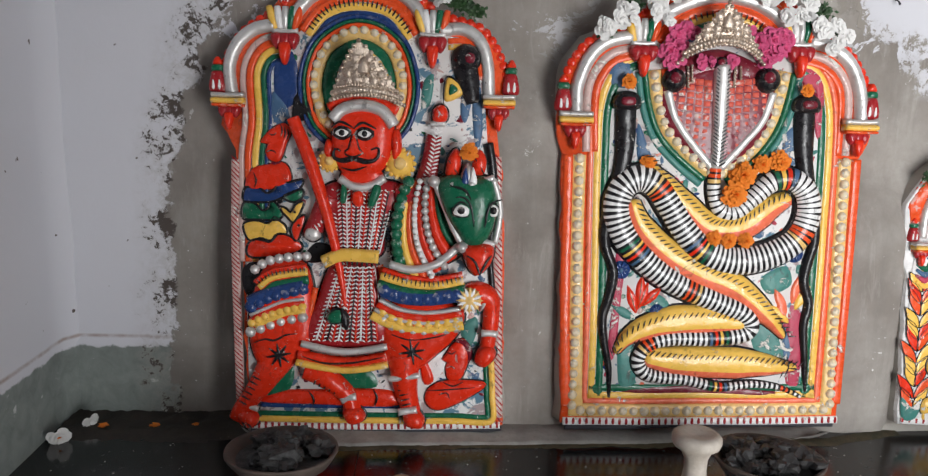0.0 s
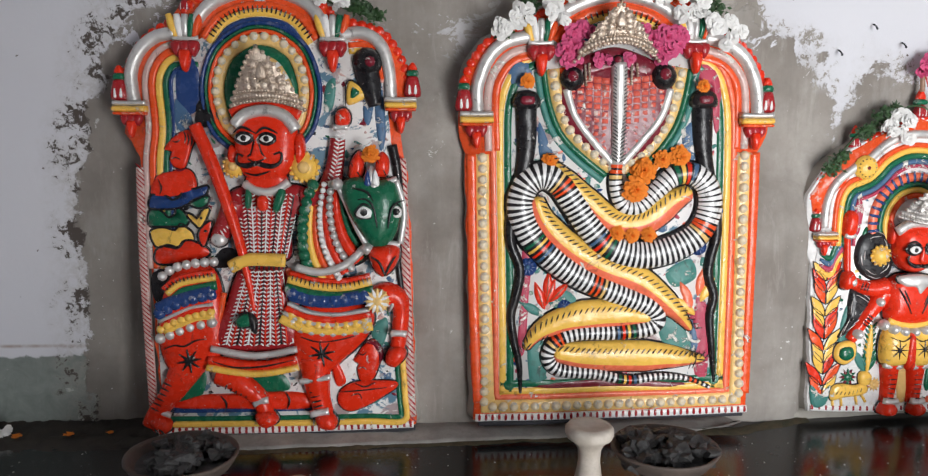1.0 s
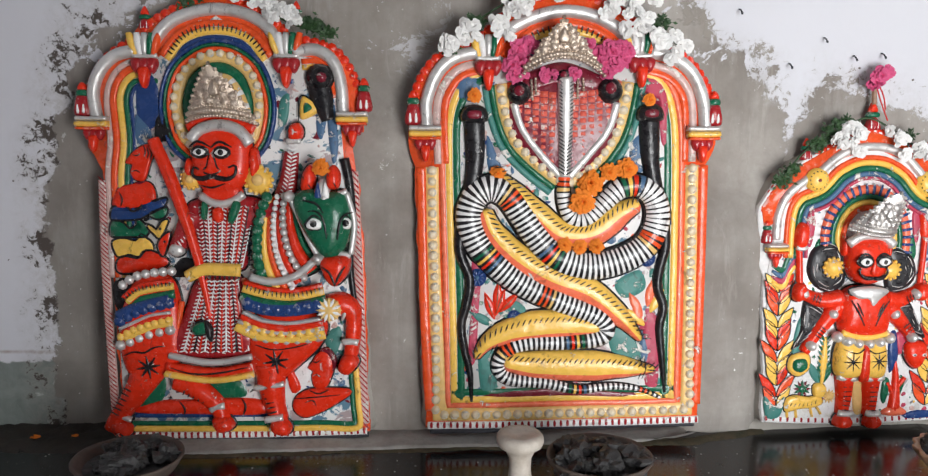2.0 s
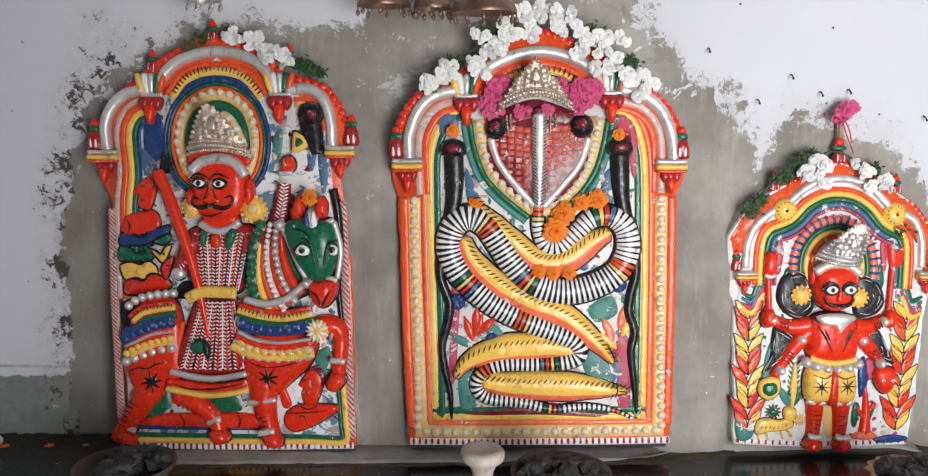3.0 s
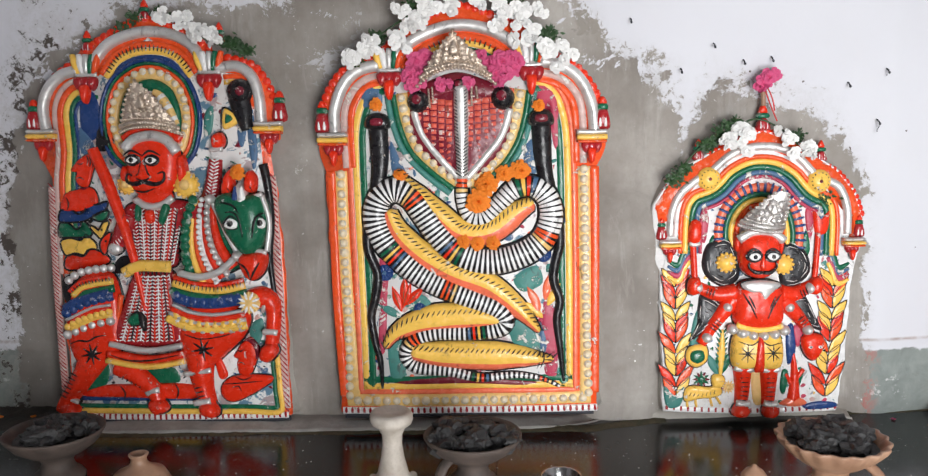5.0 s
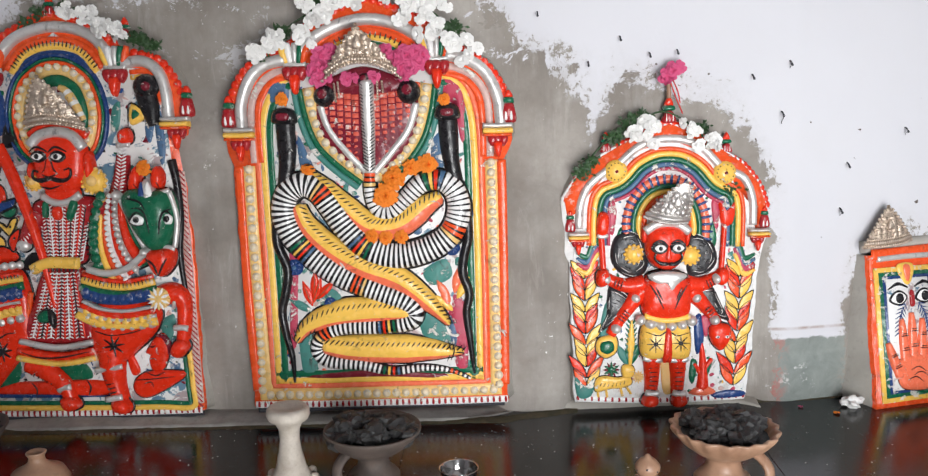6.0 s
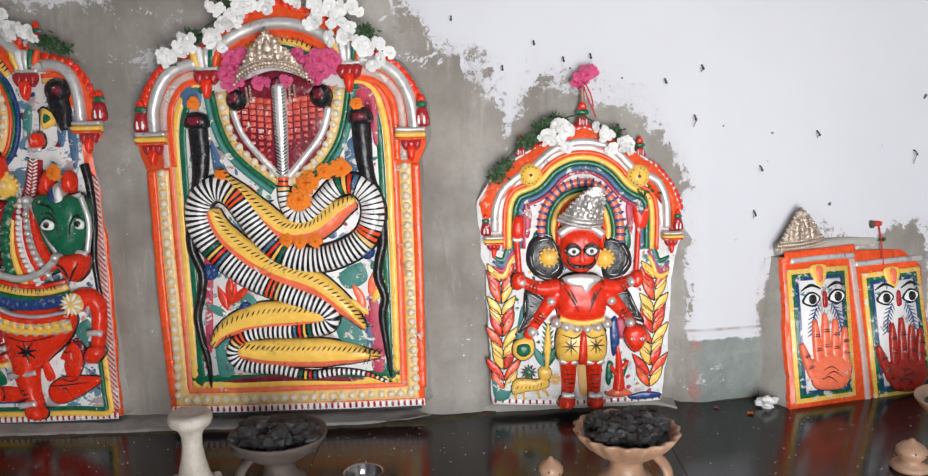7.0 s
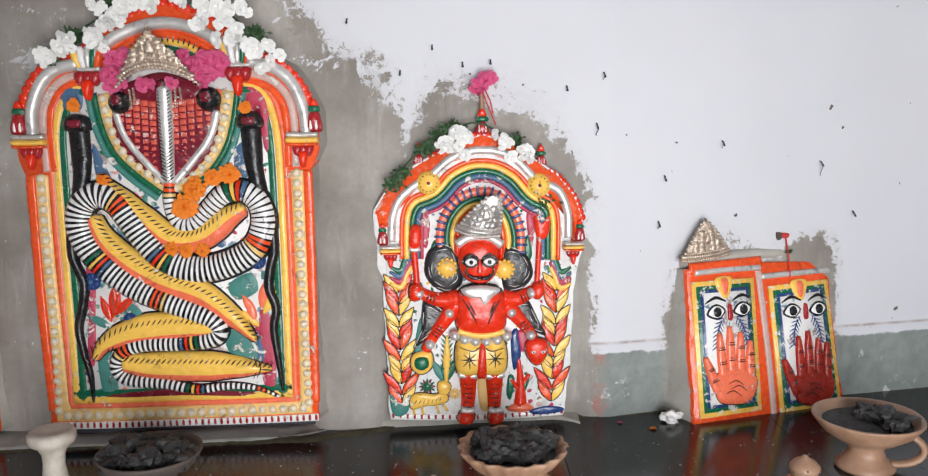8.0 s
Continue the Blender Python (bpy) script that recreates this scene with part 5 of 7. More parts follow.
    for k in range(14):
        t = (k + 0.5) / 14
        top = np.array(([(-91, 319)])[0], float) * (1 - t) + np.array(([(-13, 320)])[0], float) * t
        low = np.array(([(-147, 174)])[0], float) * (1 - t) + np.array(([(6, 174)])[0], float) * t
        c = (1 - abs(2 * t - 1) ** 3.2) ** 0.31
        r.ticks([top, (top + low) / 2, low], 0.0062, 0.0036, 0.0080, 0.008 + 0.0265 * c, WHITE, lean=0.6 * (-1) ** k)
        r.tube([top + (3, 0), (top + low) / 2 + (4, 0), low + (5, 0)], [0.0018, 0.003, 0.004], 0.0075 + 0.0265 * c, 0.002, (RED, WHITE, RED, BLACK)[k % 4])
    r.tube([(-155, 166), (-69, 151), (14, 163)], 0.014, 0.030, 0.014, SILVER)
    r.stripes([(-161, 152), (-70, 138), (11, 150)], ((0.018, RED), (0.014, YELLOW)), 0.020, 0.016)
    r.stroke([(-153, 142), (-110, 129), (-56, 130), (6, 142)], 0.004, 0.036)
    r.beads([(-148, 115), (-83, 111), (-13, 117)], 0.008, 0.020, SILVER, 1.8)
    r.tube([(-112, 329), (-80, 343), (-40, 343), (-5, 341)], 0.026, 0.030, 0.016, YELLOW, flat=True)
    r.ticks([(-85, 329), (-47, 330), (-8, 328)], 0.012, 0.005, 0.010, 0.036)
    for pts in ([(-129, 276), (-141, 222), (-155, 166)], [(-3, 324), (12, 251), (24, 156)]):
        r.tube(pts, 0.012, 0.018, 0.014, ORANGE)
    # arms
    r.tube([(26, 460), (71, 469), (89, 515), (98, 580)], [0.05, 0.046, 0.036, 0.03], 0.006, 0.026, DEEPRED, seg=8)
    r.ticks([(81, 494), (92, 534), (101, 593)], 0.010, 0.004, 0.008, 0.030, WHITE, lean=0.5)
    r.ticks([(94, 494), (103, 534), (109, 593)], 0.010, 0.004, 0.008, 0.028, WHITE, lean=-0.5)
    r.tube([(90, 600), (106, 603), (119, 601)], 0.012, 0.020, 0.016, SILVER)
    r.dome([(96, 606), (96, 631), (114, 639), (124, 624), (119, 606)], 0.008, 0.030, RED, 5)
    r.tube([(-104, 458), (-121, 415), (-140, 379)], [0.05, 0.044, 0.034], 0.008, 0.026, DEEPRED, seg=8)
    r.ticks([(-102, 448), (-118, 411), (-135, 382)], 0.012, 0.004, 0.008, 0.032, WHITE, lean=0.5)
    r.dome([(-151, 379), (-143, 395), (-124, 392), (-119, 377), (-135, 368)], 0.018, 0.018, SILVER, 5)
    # staff and pennant
    r.tube([(-173, 606), (-145, 539), (-118, 461), (-95, 382), (-78, 303), (-68, 242)], [0.024, 0.026, 0.024, 0.020, 0.016, 0.010], 0.030, 0.022, RED, seg=8)
    r.dome([(-178, 609), (-167, 653), (-131, 622), (-157, 601)], 0.006, 0.006, BLACK, 4)
    r.dome([(-103, 226), (-84, 239), (-65, 231), (-74, 215), (-95, 212)], 0.044, 0.010, GREEN, 4)
    r.dome([(-76, 242), (-60, 226), (-63, 197), (-74, 213)], 0.044, 0.012, BLACK, 4)
    r.dome([(117, 647), (122, 693), (154, 670), (146, 655)], 0.006, 0.010, YELLOW, 4)
    r.dome([(125, 657), (128, 680), (143, 668)], 0.012, 0.008, GREEN, 3)
    r.stroke([(114, 642), (120, 693), (156, 670), (148, 652)], 0.004, 0.012)
    # neck, collar, head
    r.dome([(-75, 511), (-42, 517), (-6, 512), (-1, 488), (-43, 472), (-81, 488)], 0.012, 0.018, RED, 5)
    r.tube([(-83, 493), (-62, 480), (-41, 476), (-17, 482), (4, 496)], 0.017, 0.026, 0.014, SILVER)
    for pts in ([(-78, 481), (-68, 472), (-71, 446), (-81, 448)], [(-15, 483), (-2, 473), (-18, 436), (-28, 446)]):
        r.dome(pts, 0.030, 0.012, GREEN, 4)
    r.dome([(-55, 467), (-39, 467), (-36, 446), (-47, 438), (-57, 449)], 0.034, 0.012, RED, 4)
    r.dome([(-97, 596), (-86, 622), (-40, 636), (6, 623), (21, 592), (18, 546), (4, 514), (-25, 498), (-62, 498), (-88, 513), (-101, 552)], 0.008, 0.036, RED, 9)
    for pts in ([(-108, 568), (-114, 542), (-101, 526), (-93, 552)], [(16, 582), (31, 587), (36, 546), (20, 525)]):
        r.dome(pts, 0.010, 0.028, RED, 4)
    r.tube([(-97, 604), (-76, 625), (-39, 633), (-2, 623), (21, 595)], 0.024, 0.034, 0.018, SILVER, seg=8)
    r.tube([(-105, 627), (-46, 653), (27, 623)], 0.02, 0.02, 0.02, RED)
    for e, k in (([(-77, 580)], -1), ([(-34, 579)], 1)):
        x, y = e[0]
        w = 0.0432
        r.dome([(x - 17, y - 1), (x - 8, y + 9), (x + 6, y + 9), (x + 17, y), (x + 5, y - 10), (x - 8, y - 9)], w, 0.008, BLACK, 4)
        r.dome([(x - 14, y - 1), (x - 6, y + 7), (x + 5, y + 7), (x + 14, y), (x + 4, y - 8), (x - 6, y - 7)], w + 0.001, 0.009, EYEWHITE, 4)
        r.bead(x / 1000, y / 1000, 0.0062, w + 0.0085, BLACK, 0.003, 10)
        r.stroke([(x - 21, y + 9), (x - 4, y + 21), (x + 21, y + 10)], 0.005, w + 0.002)
    r.dome([(-64, 550), (-55, 579), (-45, 550), (-38, 543), (-56, 536), (-72, 542)], 0.042, 0.009, RED, 5)
    for pts in ([(-56, 532), (-77, 527), (-93, 534), (-90, 550), (-80, 545)], [(-54, 532), (-27, 526), (-9, 535), (-8, 553), (-22, 549)]):
        r.tube(pts, [0.010, 0.011, 0.007, 0.005, 0.004], 0.0425, 0.006, BLACK, seg=5)
    r.stroke([(-78, 514), (-55, 509), (-30, 517)], 0.004, 0.042)
    for c, rr in (([(-103, 526)], 0.020), ([(33, 524)], 0.027)):
        x, y = c[0][0] / 1000, c[0][1] / 1000
        r.bead(x, y, rr, 0.020, YELLOW, 0.014, 16)
        for k in range(14):
            a = k * math.pi / 7
            r.bead(x + rr * math.cos(a), y + rr * math.sin(a), rr * 0.2, 0.022, YELLOW, 0.006, 6)
        r.bead(x, y, rr * 0.45, 0.032, GOLD, 0.008, 12)
    r.obj("rider_relief", P, "red-faced rider in a white-dashed crimson coat")
    rel = Relief()
    x, y = ([(174, 261)])[0]
    rel.bead(x / 1000, y / 1000, 0.024, 0.036, GOLD, 0.012, 16)
    rosette = rel.obj("rosette", P, "gold and white rosette")
    for k in range(16):
        rel = Relief()
        rel.leaf(x / 1000, y / 1000, k * 22.5, 0.027, 0.008, 0.044, WHITE if k % 2 else GOLD, 0.003)
        rel.obj("petal", rosette)


rider_panel()


# ---- guardian panel ----
def guardian_panel():
    P = GUARD
    slab(P, [(-193, -3), (-198, 169), (-203, 319), (-220, 360), (-218, 467), (-185, 516), (-145, 552), (-85, 585), (-39, 609), (21, 629), (87, 606), (133, 574), (186, 538), (223, 492), (242, 441), (242, 374), (224, 321), (214, 157), (195, -4)], 0.09, WHITE, "plaster slab, whitewashed and worn at its sides")
    rel = Relief()
    rel.plate([(-205, 420), (-213, 467), (-183, 512), (-143, 548), (-85, 581), (-39, 604), (21, 624), (87, 601), (131, 570), (183, 534), (219, 490), (237, 441), (238, 374), (214, 360), (214, 440), (21, 560), (-176, 440)], -0.004, 0.0025, ORANGE, smooth=False)
    rel.obj("arch_face", P, "orange painted face of the arch")
    rel = Relief()
    rel.plate([(-185, 2), (-192, 169), (-194, 333), (-176, 453), (-119, 517), (-52, 565), (21, 592), (93, 562), (153, 510), (202, 442), (213, 321), (206, 157), (190, 1)], 0.0, 0.003, WHITE, smooth=False)
    rel.obj("field", P, "white painted ground")
    paint_flecks(P, [(-182, 16), (-187, 319), (-146, 465), (-53, 529), (93, 525), (173, 457), (208, 308), (190, 18)], 280, (TEAL, SLATE, PINK, YELLOW, BLUSH, GREEN), 0.003, 8, 0.008)
    for pts in ([(-210, 460), (-183, 508), (-142, 544), (-108, 559)], [(-92, 577), (-39, 604), (21, 626), (85, 601), (125, 574)], [(154, 550), (188, 530), (223, 484), (239, 441)]):
        rel = Relief()
        scallops(rel, pts, 0.0085, -0.004, RED)
        rel.obj("scalloped_rim", P, "row of orange scallops")
    for pts in ([(-180, 397), (-176, 453), (-156, 494), (-113, 528)], [(-92, 538), (-52, 573), (-12, 589), (21, 592), (56, 588), (93, 570), (130, 532)], [(162, 515), (188, 499), (205, 456), (207, 397)]):
        rel = Relief()
        rel.tube(pts, 0.019, 0.0, 0.014, SILVER, seg=8)
        rel.obj("arch_moulding", P, "silver painted roll moulding")
    rel = Relief()
    rel.stripes([(-164, 359), (-160, 452), (-138, 494), (-93, 514), (-59, 549), (-19, 570), (20, 575), (60, 568), (100, 544), (135, 505), (173, 483), (189, 443), (189, 349)], ((0.010, ORANGE), (0.012, YELLOW), (0.012, GREEN), (0.011, SLATE), (0.008, PINK)), 0.002, 0.007)
    for pts in ([(-186, 343), (-162, 332), (-151, 358), (-137, 378)], [(213, 332), (189, 322), (178, 349), (167, 370)]):
        for k, m in enumerate((GREEN, SLATE, PINK, YELLOW)):
            rel.tube([(a, b - k * 12) for a, b in pts], [0.006, 0.014, 0.014, 0.010], 0.003, 0.004, m)
    rel.obj("arch_band", P, "painted rainbow bands under the arch")
    rel = Relief()
    ring = [(-79, 356), (-84, 410), (-70, 460), (-33, 499), (20, 512), (66, 496), (98, 456), (111, 405), (108, 351)]
    rel.stripes(ring, ((0.018, SALMON), (0.012, GREEN), (0.012, YELLOW), (0.012, ORANGE)), 0.003, 0.009)
    rel.ticks(ring, 0.024, 0.008, 0.017, 0.0115, BLUE, off=-0.008)
    rel.obj("halo", P, "halo with blue and orange checks")
    for c in ([(-98, 523)], [(142, 514)]):
        rel = Relief()
        x, y = c[0][0] / 1000, c[0][1] / 1000
        rel.bead(x, y, 0.026, 0.006, YELLOW, 0.014, 18)
        for k in range(14):
            a = k * math.pi / 7
            rel.bead(x + 0.018 * math.cos(a), y + 0.018 * math.sin(a), 0.0022, 0.014, BLACK, 0.002, 5)
        rel.bead(x, y, 0.004, 0.019, MAROON, 0.003)
        rel.obj("disc", P, "yellow boss with dark dots")
    for (x, y), side in zip([(-183, 370), (216, 370)], (-1, 1)):
        bracket(P, x / 1000, y / 1000, 0.022, side)
    for (x, y), size in zip([(21, 629), (-118, 567), (149, 560)], (0.026, 0.020, 0.020)):
        spire(P, x / 1000, y / 1000, size)
    rel = Relief()
    rel.tube([(-188, 6), (-100, 1), (36, -2), (192, 4)], 0.016, 0.0, 0.005, WHITE, flat=True)
    rel.ticks([(-185, 8), (-100, 2), (36, -1), (190, 6)], 0.010, 0.010, 0.0155, 0.004, DEEPRED)
    rel.obj("tassel_band", P, "white band with crimson dashes")
    # leafy stems at both sides
    for stem, lean in (([(-165, 29), (-166, 113), (-168, 196), (-168, 284)], 1), ([(168, 30), (173, 117), (178, 199), (181, 281)], 1)):
        p, _ = even(curve(stem), 0.025)
        for k, (u, v) in enumerate(p):
            for side in (-1, 1):
                rel = Relief()
                m = (YELLOW, ORANGE, RED, YELLOW)[(k + (side > 0)) % 4]
                rel.ink = 0.0022
                rel.leaf(u, v, 90 + side * (31 + 7 * math.sin(k * 2.1)), 0.060 + 0.008 * math.sin(k * 1.7), 0.021, 0.003, m, 0.0015)
                rel.obj("leaf", P)
    for pts, m, h in (([(-192, 58), (-168, 36), (-146, 57), (-155, 12), (-185, 8)], TEAL, 0.004), ([(118, 9), (153, 19), (192, 15), (190, 4), (132, 0)], BLUE, 0.004), ([(-124, 222), (-97, 248), (-111, 167), (-136, 143)], TEAL, 0.004), ([(78, 182), (94, 195), (100, 133), (83, 105)], BLUE, 0.006), ([(92, 188), (111, 193), (116, 160), (102, 144)], PINK, 0.006), ([(72, 92), (86, 84), (77, 36), (67, 50)], GREEN, 0.005), ([(121, 93), (108, 49), (97, 42), (105, 80)], GREEN, 0.005), ([(-115, 438), (-107, 464), (-96, 437), (-103, 384), (-113, 391)], PINK, 0.004), ([(-95, 384), (-84, 397), (-87, 343), (-98, 343)], GREEN, 0.004), ([(114, 445), (125, 458), (133, 418), (124, 378)], PINK, 0.004), ([(108, 385), (119, 405), (127, 364), (116, 344)], GREEN, 0.004), ([(130, 451), (146, 431), (166, 450), (162, 403), (138, 397)], RED, 0.010), ([(3, 91), (23, 96), (31, 23), (9, 17)], GOLD, 0.004)):
        rel = Relief()
        rel.dome(pts, 0.003, h, m, 4)
        rel.obj("painted_patch", P)
    rel = Relief()
    rel.tube([(98, 21), (99, 77), (94, 133)], [0.03, 0.018, 0.008], 0.003, 0.008, RED)
    rel.tube([(97, 63), (119, 93)], 0.010, 0.003, 0.006, RED)
    rel.tube([(99, 49), (78, 83)], 0.010, 0.003, 0.006, RED)
    rel.dome([(66, 14), (99, 32), (129, 15), (99, 7)], 0.003, 0.008, SALMON, 3)
    rel.obj("red_plant", P, "small red painted plant")
    rel = Relief()
    rel.tube([(-67, 82), (-65, 131), (-63, 186)], [0.008, 0.020, 0.006], 0.003, 0.007, YELLOW)
    for k, (u, v) in enumerate(even(curve([(-66, 93), (-65, 131), (-63, 176)]), 0.012)[0]):
        for sd in (-1, 1):
            rel.leaf(u, v, 90 + sd * 38, 0.022, 0.005, 0.005, GREEN if k % 2 else TEAL, 0.003)
    for (x, y), ang, lg in zip([(-69, 79), (-69, 79), (-68, 77)], (118, 66, 96), (0.062, 0.064, 0.05)):
        rel.leaf(x / 1000, y / 1000, ang, lg, 0.020, 0.004, TEAL if ang > 100 else GREEN, 0.003)
    rel.obj("corn_plant", P, "yellow cob with green leaves")
    rel = Relief()
    rel.ink = 0.003
    rel.dome([(-146, 22), (-146, 50), (-127, 59), (-93, 55), (-70, 60), (-62, 40), (-84, 30), (-114, 28)], 0.003, 0.010, YELLOW, 5)
    for a, b in zip([(-141, 29), (-122, 28), (-89, 30), (-75, 32)], [(-139, 9), (-119, 8), (-84, 10), (-65, 15)]):
        rel.tube([a, b], 0.006, 0.003, 0.006, YELLOW)
    rel.dome([(-83, 55), (-86, 80), (-69, 85), (-56, 73), (-64, 54)], 0.003, 0.012, YELLOW, 4)
    rel.outline([(-146, 22), (-146, 50), (-127, 59), (-93, 55), (-70, 60), (-62, 40), (-84, 30), (-114, 28)], 0.002, 0.005)
    rel.ticks([(-135, 40), (-107, 39), (-81, 44)], 0.008, 0.0022, 0.009, 0.0125, BLACK, lean=0.5)
    rel.obj("animal_relief", P, "small plain yellow animal shape")
    for c, rr, m in (([(-109, 72)], 0.020, GREEN), ([(-48, 54)], 0.016, GOLD)):
        rel = Relief()
        x, y = c[0][0] / 1000, c[0][1] / 1000
        for k in range(12):
            rel.leaf(x, y, k * 30, rr, rr * 0.3, 0.004, m if k % 2 else (MAROON if m is GREEN else GOLD), 0.003)
        rel.bead(x, y, rr * 0.5, 0.005, m, 0.005, 10)
        rel.obj("rosette", P)
    # dark hair and cape
    for pts in ([(-88, 386), (-54, 393), (-31, 355), (-29, 301), (-63, 283), (-96, 300), (-111, 330), (-105, 368)], [(66, 382), (98, 378), (122, 351), (127, 313), (99, 284), (65, 285), (57, 339)], [(-110, 268), (-67, 245), (-62, 219), (-102, 184), (-139, 158), (-122, 198), (-119, 239)], [(85, 256), (115, 264), (140, 216), (157, 180), (118, 197), (80, 224)]):
        rel = Relief()
        rel.dome(pts, 0.003, 0.012, STEEL, 5)
        p = curve(pts, 3, True)
        c = p.mean(0)
        # broken brush lines that follow the outline
        for j, f in enumerate((0.25, 0.42, 0.58, 0.74, 0.9)):
            q = c + (p - c) * f
            for k in range(j % 3, len(q) - 4, 5 - j % 2):
                rel.stroke([q[k] * 1000, q[k + 1] * 1000, q[k + 2 + (k + j) % 2] * 1000], 0.0018, 0.0085 + 0.0092 * (1 - f ** 3), SILVER if (k + j) % 2 else BLACK)
        rel.obj("cape", P, "dark silvery hair and cape")

    # ---- the standing figure, one modelled piece ----
    r = Relief()
    r.ink = 0.0052
    for pts, ww in (([(-19, 103), (-18, 55), (-21, 15)], [0.042, 0.034, 0.028]), ([(40, 101), (40, 53), (39, 13)], [0.042, 0.034, 0.028])):
        r.tube(pts, ww, 0.004, 0.028, RED, seg=8)
        r.ticks([(pts[0][0], pts[0][1] - 12), pts[1], (pts[2][0], pts[2][1] + 14)], 0.018, 0.003, 0.010, 0.026)
    for pts in ([(-42, -7), (-36, 15), (-14, 17), (-4, 3), (-15, -10)], [(26, -9), (29, 13), (50, 15), (61, 1), (47, -12)]):
        r.dome(pts, 0.006, 0.034, RED, 5)
    for pts in ([(-36, 23), (-20, 20), (-4, 22)], [(25, 22), (39, 18), (56, 21)]):
        r.tube(pts, 0.014, 0.022, 0.016, SILVER)
    r.dome([(-40, 177), (11, 181), (62, 174), (64, 103), (18, 99), (10, 105), (2, 99), (-43, 106)], 0.006, 0.034, YELLOW, 6)
    r.tube([(-40, 103), (-19, 97), (2, 99)], 0.014, 0.020, 0.018, SILVER)
    r.tube([(18, 99), (40, 95), (61, 100)], 0.014, 0.020, 0.018, SILVER)
    r.dome([(6, 167), (19, 167), (21, 102), (10, 94), (0, 102)], 0.032, 0.012, RED, 4)
    for c in ([(-16, 138)], [(40, 139)]):
        x, y = c[0]
        for k in range(4):
            a = radians(k * 45)
            r.stroke([(x - 20 * math.cos(a), y - 20 * math.sin(a)), (x, y), (x + 20 * math.cos(a), y + 20 * math.sin(a))], 0.003, 0.0395)
    r.stroke([(-37, 166), (-8, 157), (11, 167), (32, 156), (59, 163)], 0.003, 0.0385)
    r.dome([(-41, 279), (-20, 297), (12, 299), (44, 296), (62, 276), (67, 236), (59, 196), (11, 189), (-37, 199), (-44, 239)], 0.006, 0.038, RED, 7)
    r.tube([(-39, 201), (11, 189), (62, 198)], 0.014, 0.026, 0.018, YELLOW)
    r.beads([(-47, 191), (-18, 179), (11, 175), (40, 177), (67, 187)], 0.0125, 0.024, SILVER, 1.8, 0.018)
    r.dome([(-33, 295), (12, 302), (54, 293), (36, 274), (20, 253), (7, 273), (-17, 276)], 0.034, 0.012, SILVER, 4)
    for pts in ([(-30, 274), (-12, 245), (1, 218)], [(52, 271), (36, 244), (25, 217)], [(-17, 268), (-2, 238)], [(41, 266), (28, 237)]):
        r.stroke(pts, 0.004, 0.044)
    # four arms
    for pts in ([(-38, 271), (-76, 267), (-104, 276), (-128, 290)], [(60, 268), (89, 265), (113, 275), (139, 288)], [(-41, 258), (-65, 226), (-90, 192), (-112, 155)], [(65, 255), (91, 227), (112, 202), (128, 177)]):
        r.tube(pts, [0.040, 0.034, 0.028, 0.024], 0.006, 0.026, RED, seg=8)
        m = [((pts[1][0] + pts[2][0]) / 2, (pts[1][1] + pts[2][1]) / 2), pts[2]]
        r.ticks(m, 0.018, 0.003, 0.008, 0.030)
    for x, y in [(-123, 284), (123, 280), (-57, 240), (78, 238), (-101, 171), (120, 186), (-18, 182), (43, 180)]:
        r.bead(x / 1000, y / 1000, 0.0118, 0.018, SILVER, 0.018, 10)
    r.tube([(-126, 282), (-129, 335), (-132, 382)], 0.014, 0.008, 0.014, RED)
    r.dome([(-142, 383), (-139, 425), (-128, 435), (-115, 425), (-119, 383)], 0.006, 0.022, RED, 5)
    r.tube([(-142, 383), (-130, 379), (-119, 383)], 0.010, 0.018, 0.010, SILVER)
    r.dome([(-144, 274), (-141, 301), (-120, 306), (-115, 279), (-131, 266)], 0.008, 0.026, RED, 5)
    r.tube([(134, 266), (139, 341), (142, 401)], 0.012, 0.008, 0.012, RED)
    r.dome([(123, 272), (126, 299), (147, 303), (150, 277), (136, 264)], 0.008, 0.026, RED, 5)
    r.dome([(-138, 147), (-101, 152), (-96, 119), (-121, 100), (-144, 117)], 0.003, 0.012, YELLOW, 5)
    r.dome([(-133, 139), (-109, 141), (-104, 122), (-120, 111), (-136, 120)], 0.010, 0.012, GREEN, 5)
    r.dome([(110, 167), (134, 177), (158, 168), (155, 136), (136, 114), (115, 134)], 0.006, 0.020, RED, 6)
    for x, y in [(126, 148), (147, 148)]:
        r.dome([(x - 6, y), (x, y + 4), (x + 6, y), (x, y - 4)], 0.022, 0.005, WHITE, 3)
        r.bead(x / 1000, y / 1000, 0.0022, 0.0265, BLACK, 0.002, 6)
    # head
    r.dome([(-35, 385), (-19, 403), (10, 408), (38, 402), (51, 380), (51, 341), (35, 312), (9, 303), (-20, 314), (-35, 341)], 0.010, 0.046, RED, 8)
    for pts in ([(-42, 414), (-32, 388), (-35, 362), (-45, 373)], [(51, 386), (62, 405), (62, 366), (54, 353)]):
        r.dome(pts, 0.008, 0.022, RED, 4)
    r.tube([(-40, 391), (-16, 406), (10, 409), (36, 404), (57, 388)], 0.020, 0.036, 0.022, SILVER, seg=8)
    for e in ([(-11, 356)], [(28, 356)]):
        x, y = e[0]
        w = 0.0552
        r.dome([(x - 18, y), (x - 7, y + 10), (x + 7, y + 10), (x + 18, y), (x + 6, y - 10), (x - 6, y - 10)], w, 0.007, BLACK, 4)
        r.dome([(x - 14, y), (x - 6, y + 8), (x + 6, y + 8), (x + 14, y), (x + 5, y - 8), (x - 5, y - 8)], w + 0.001, 0.008, EYEWHITE, 4)
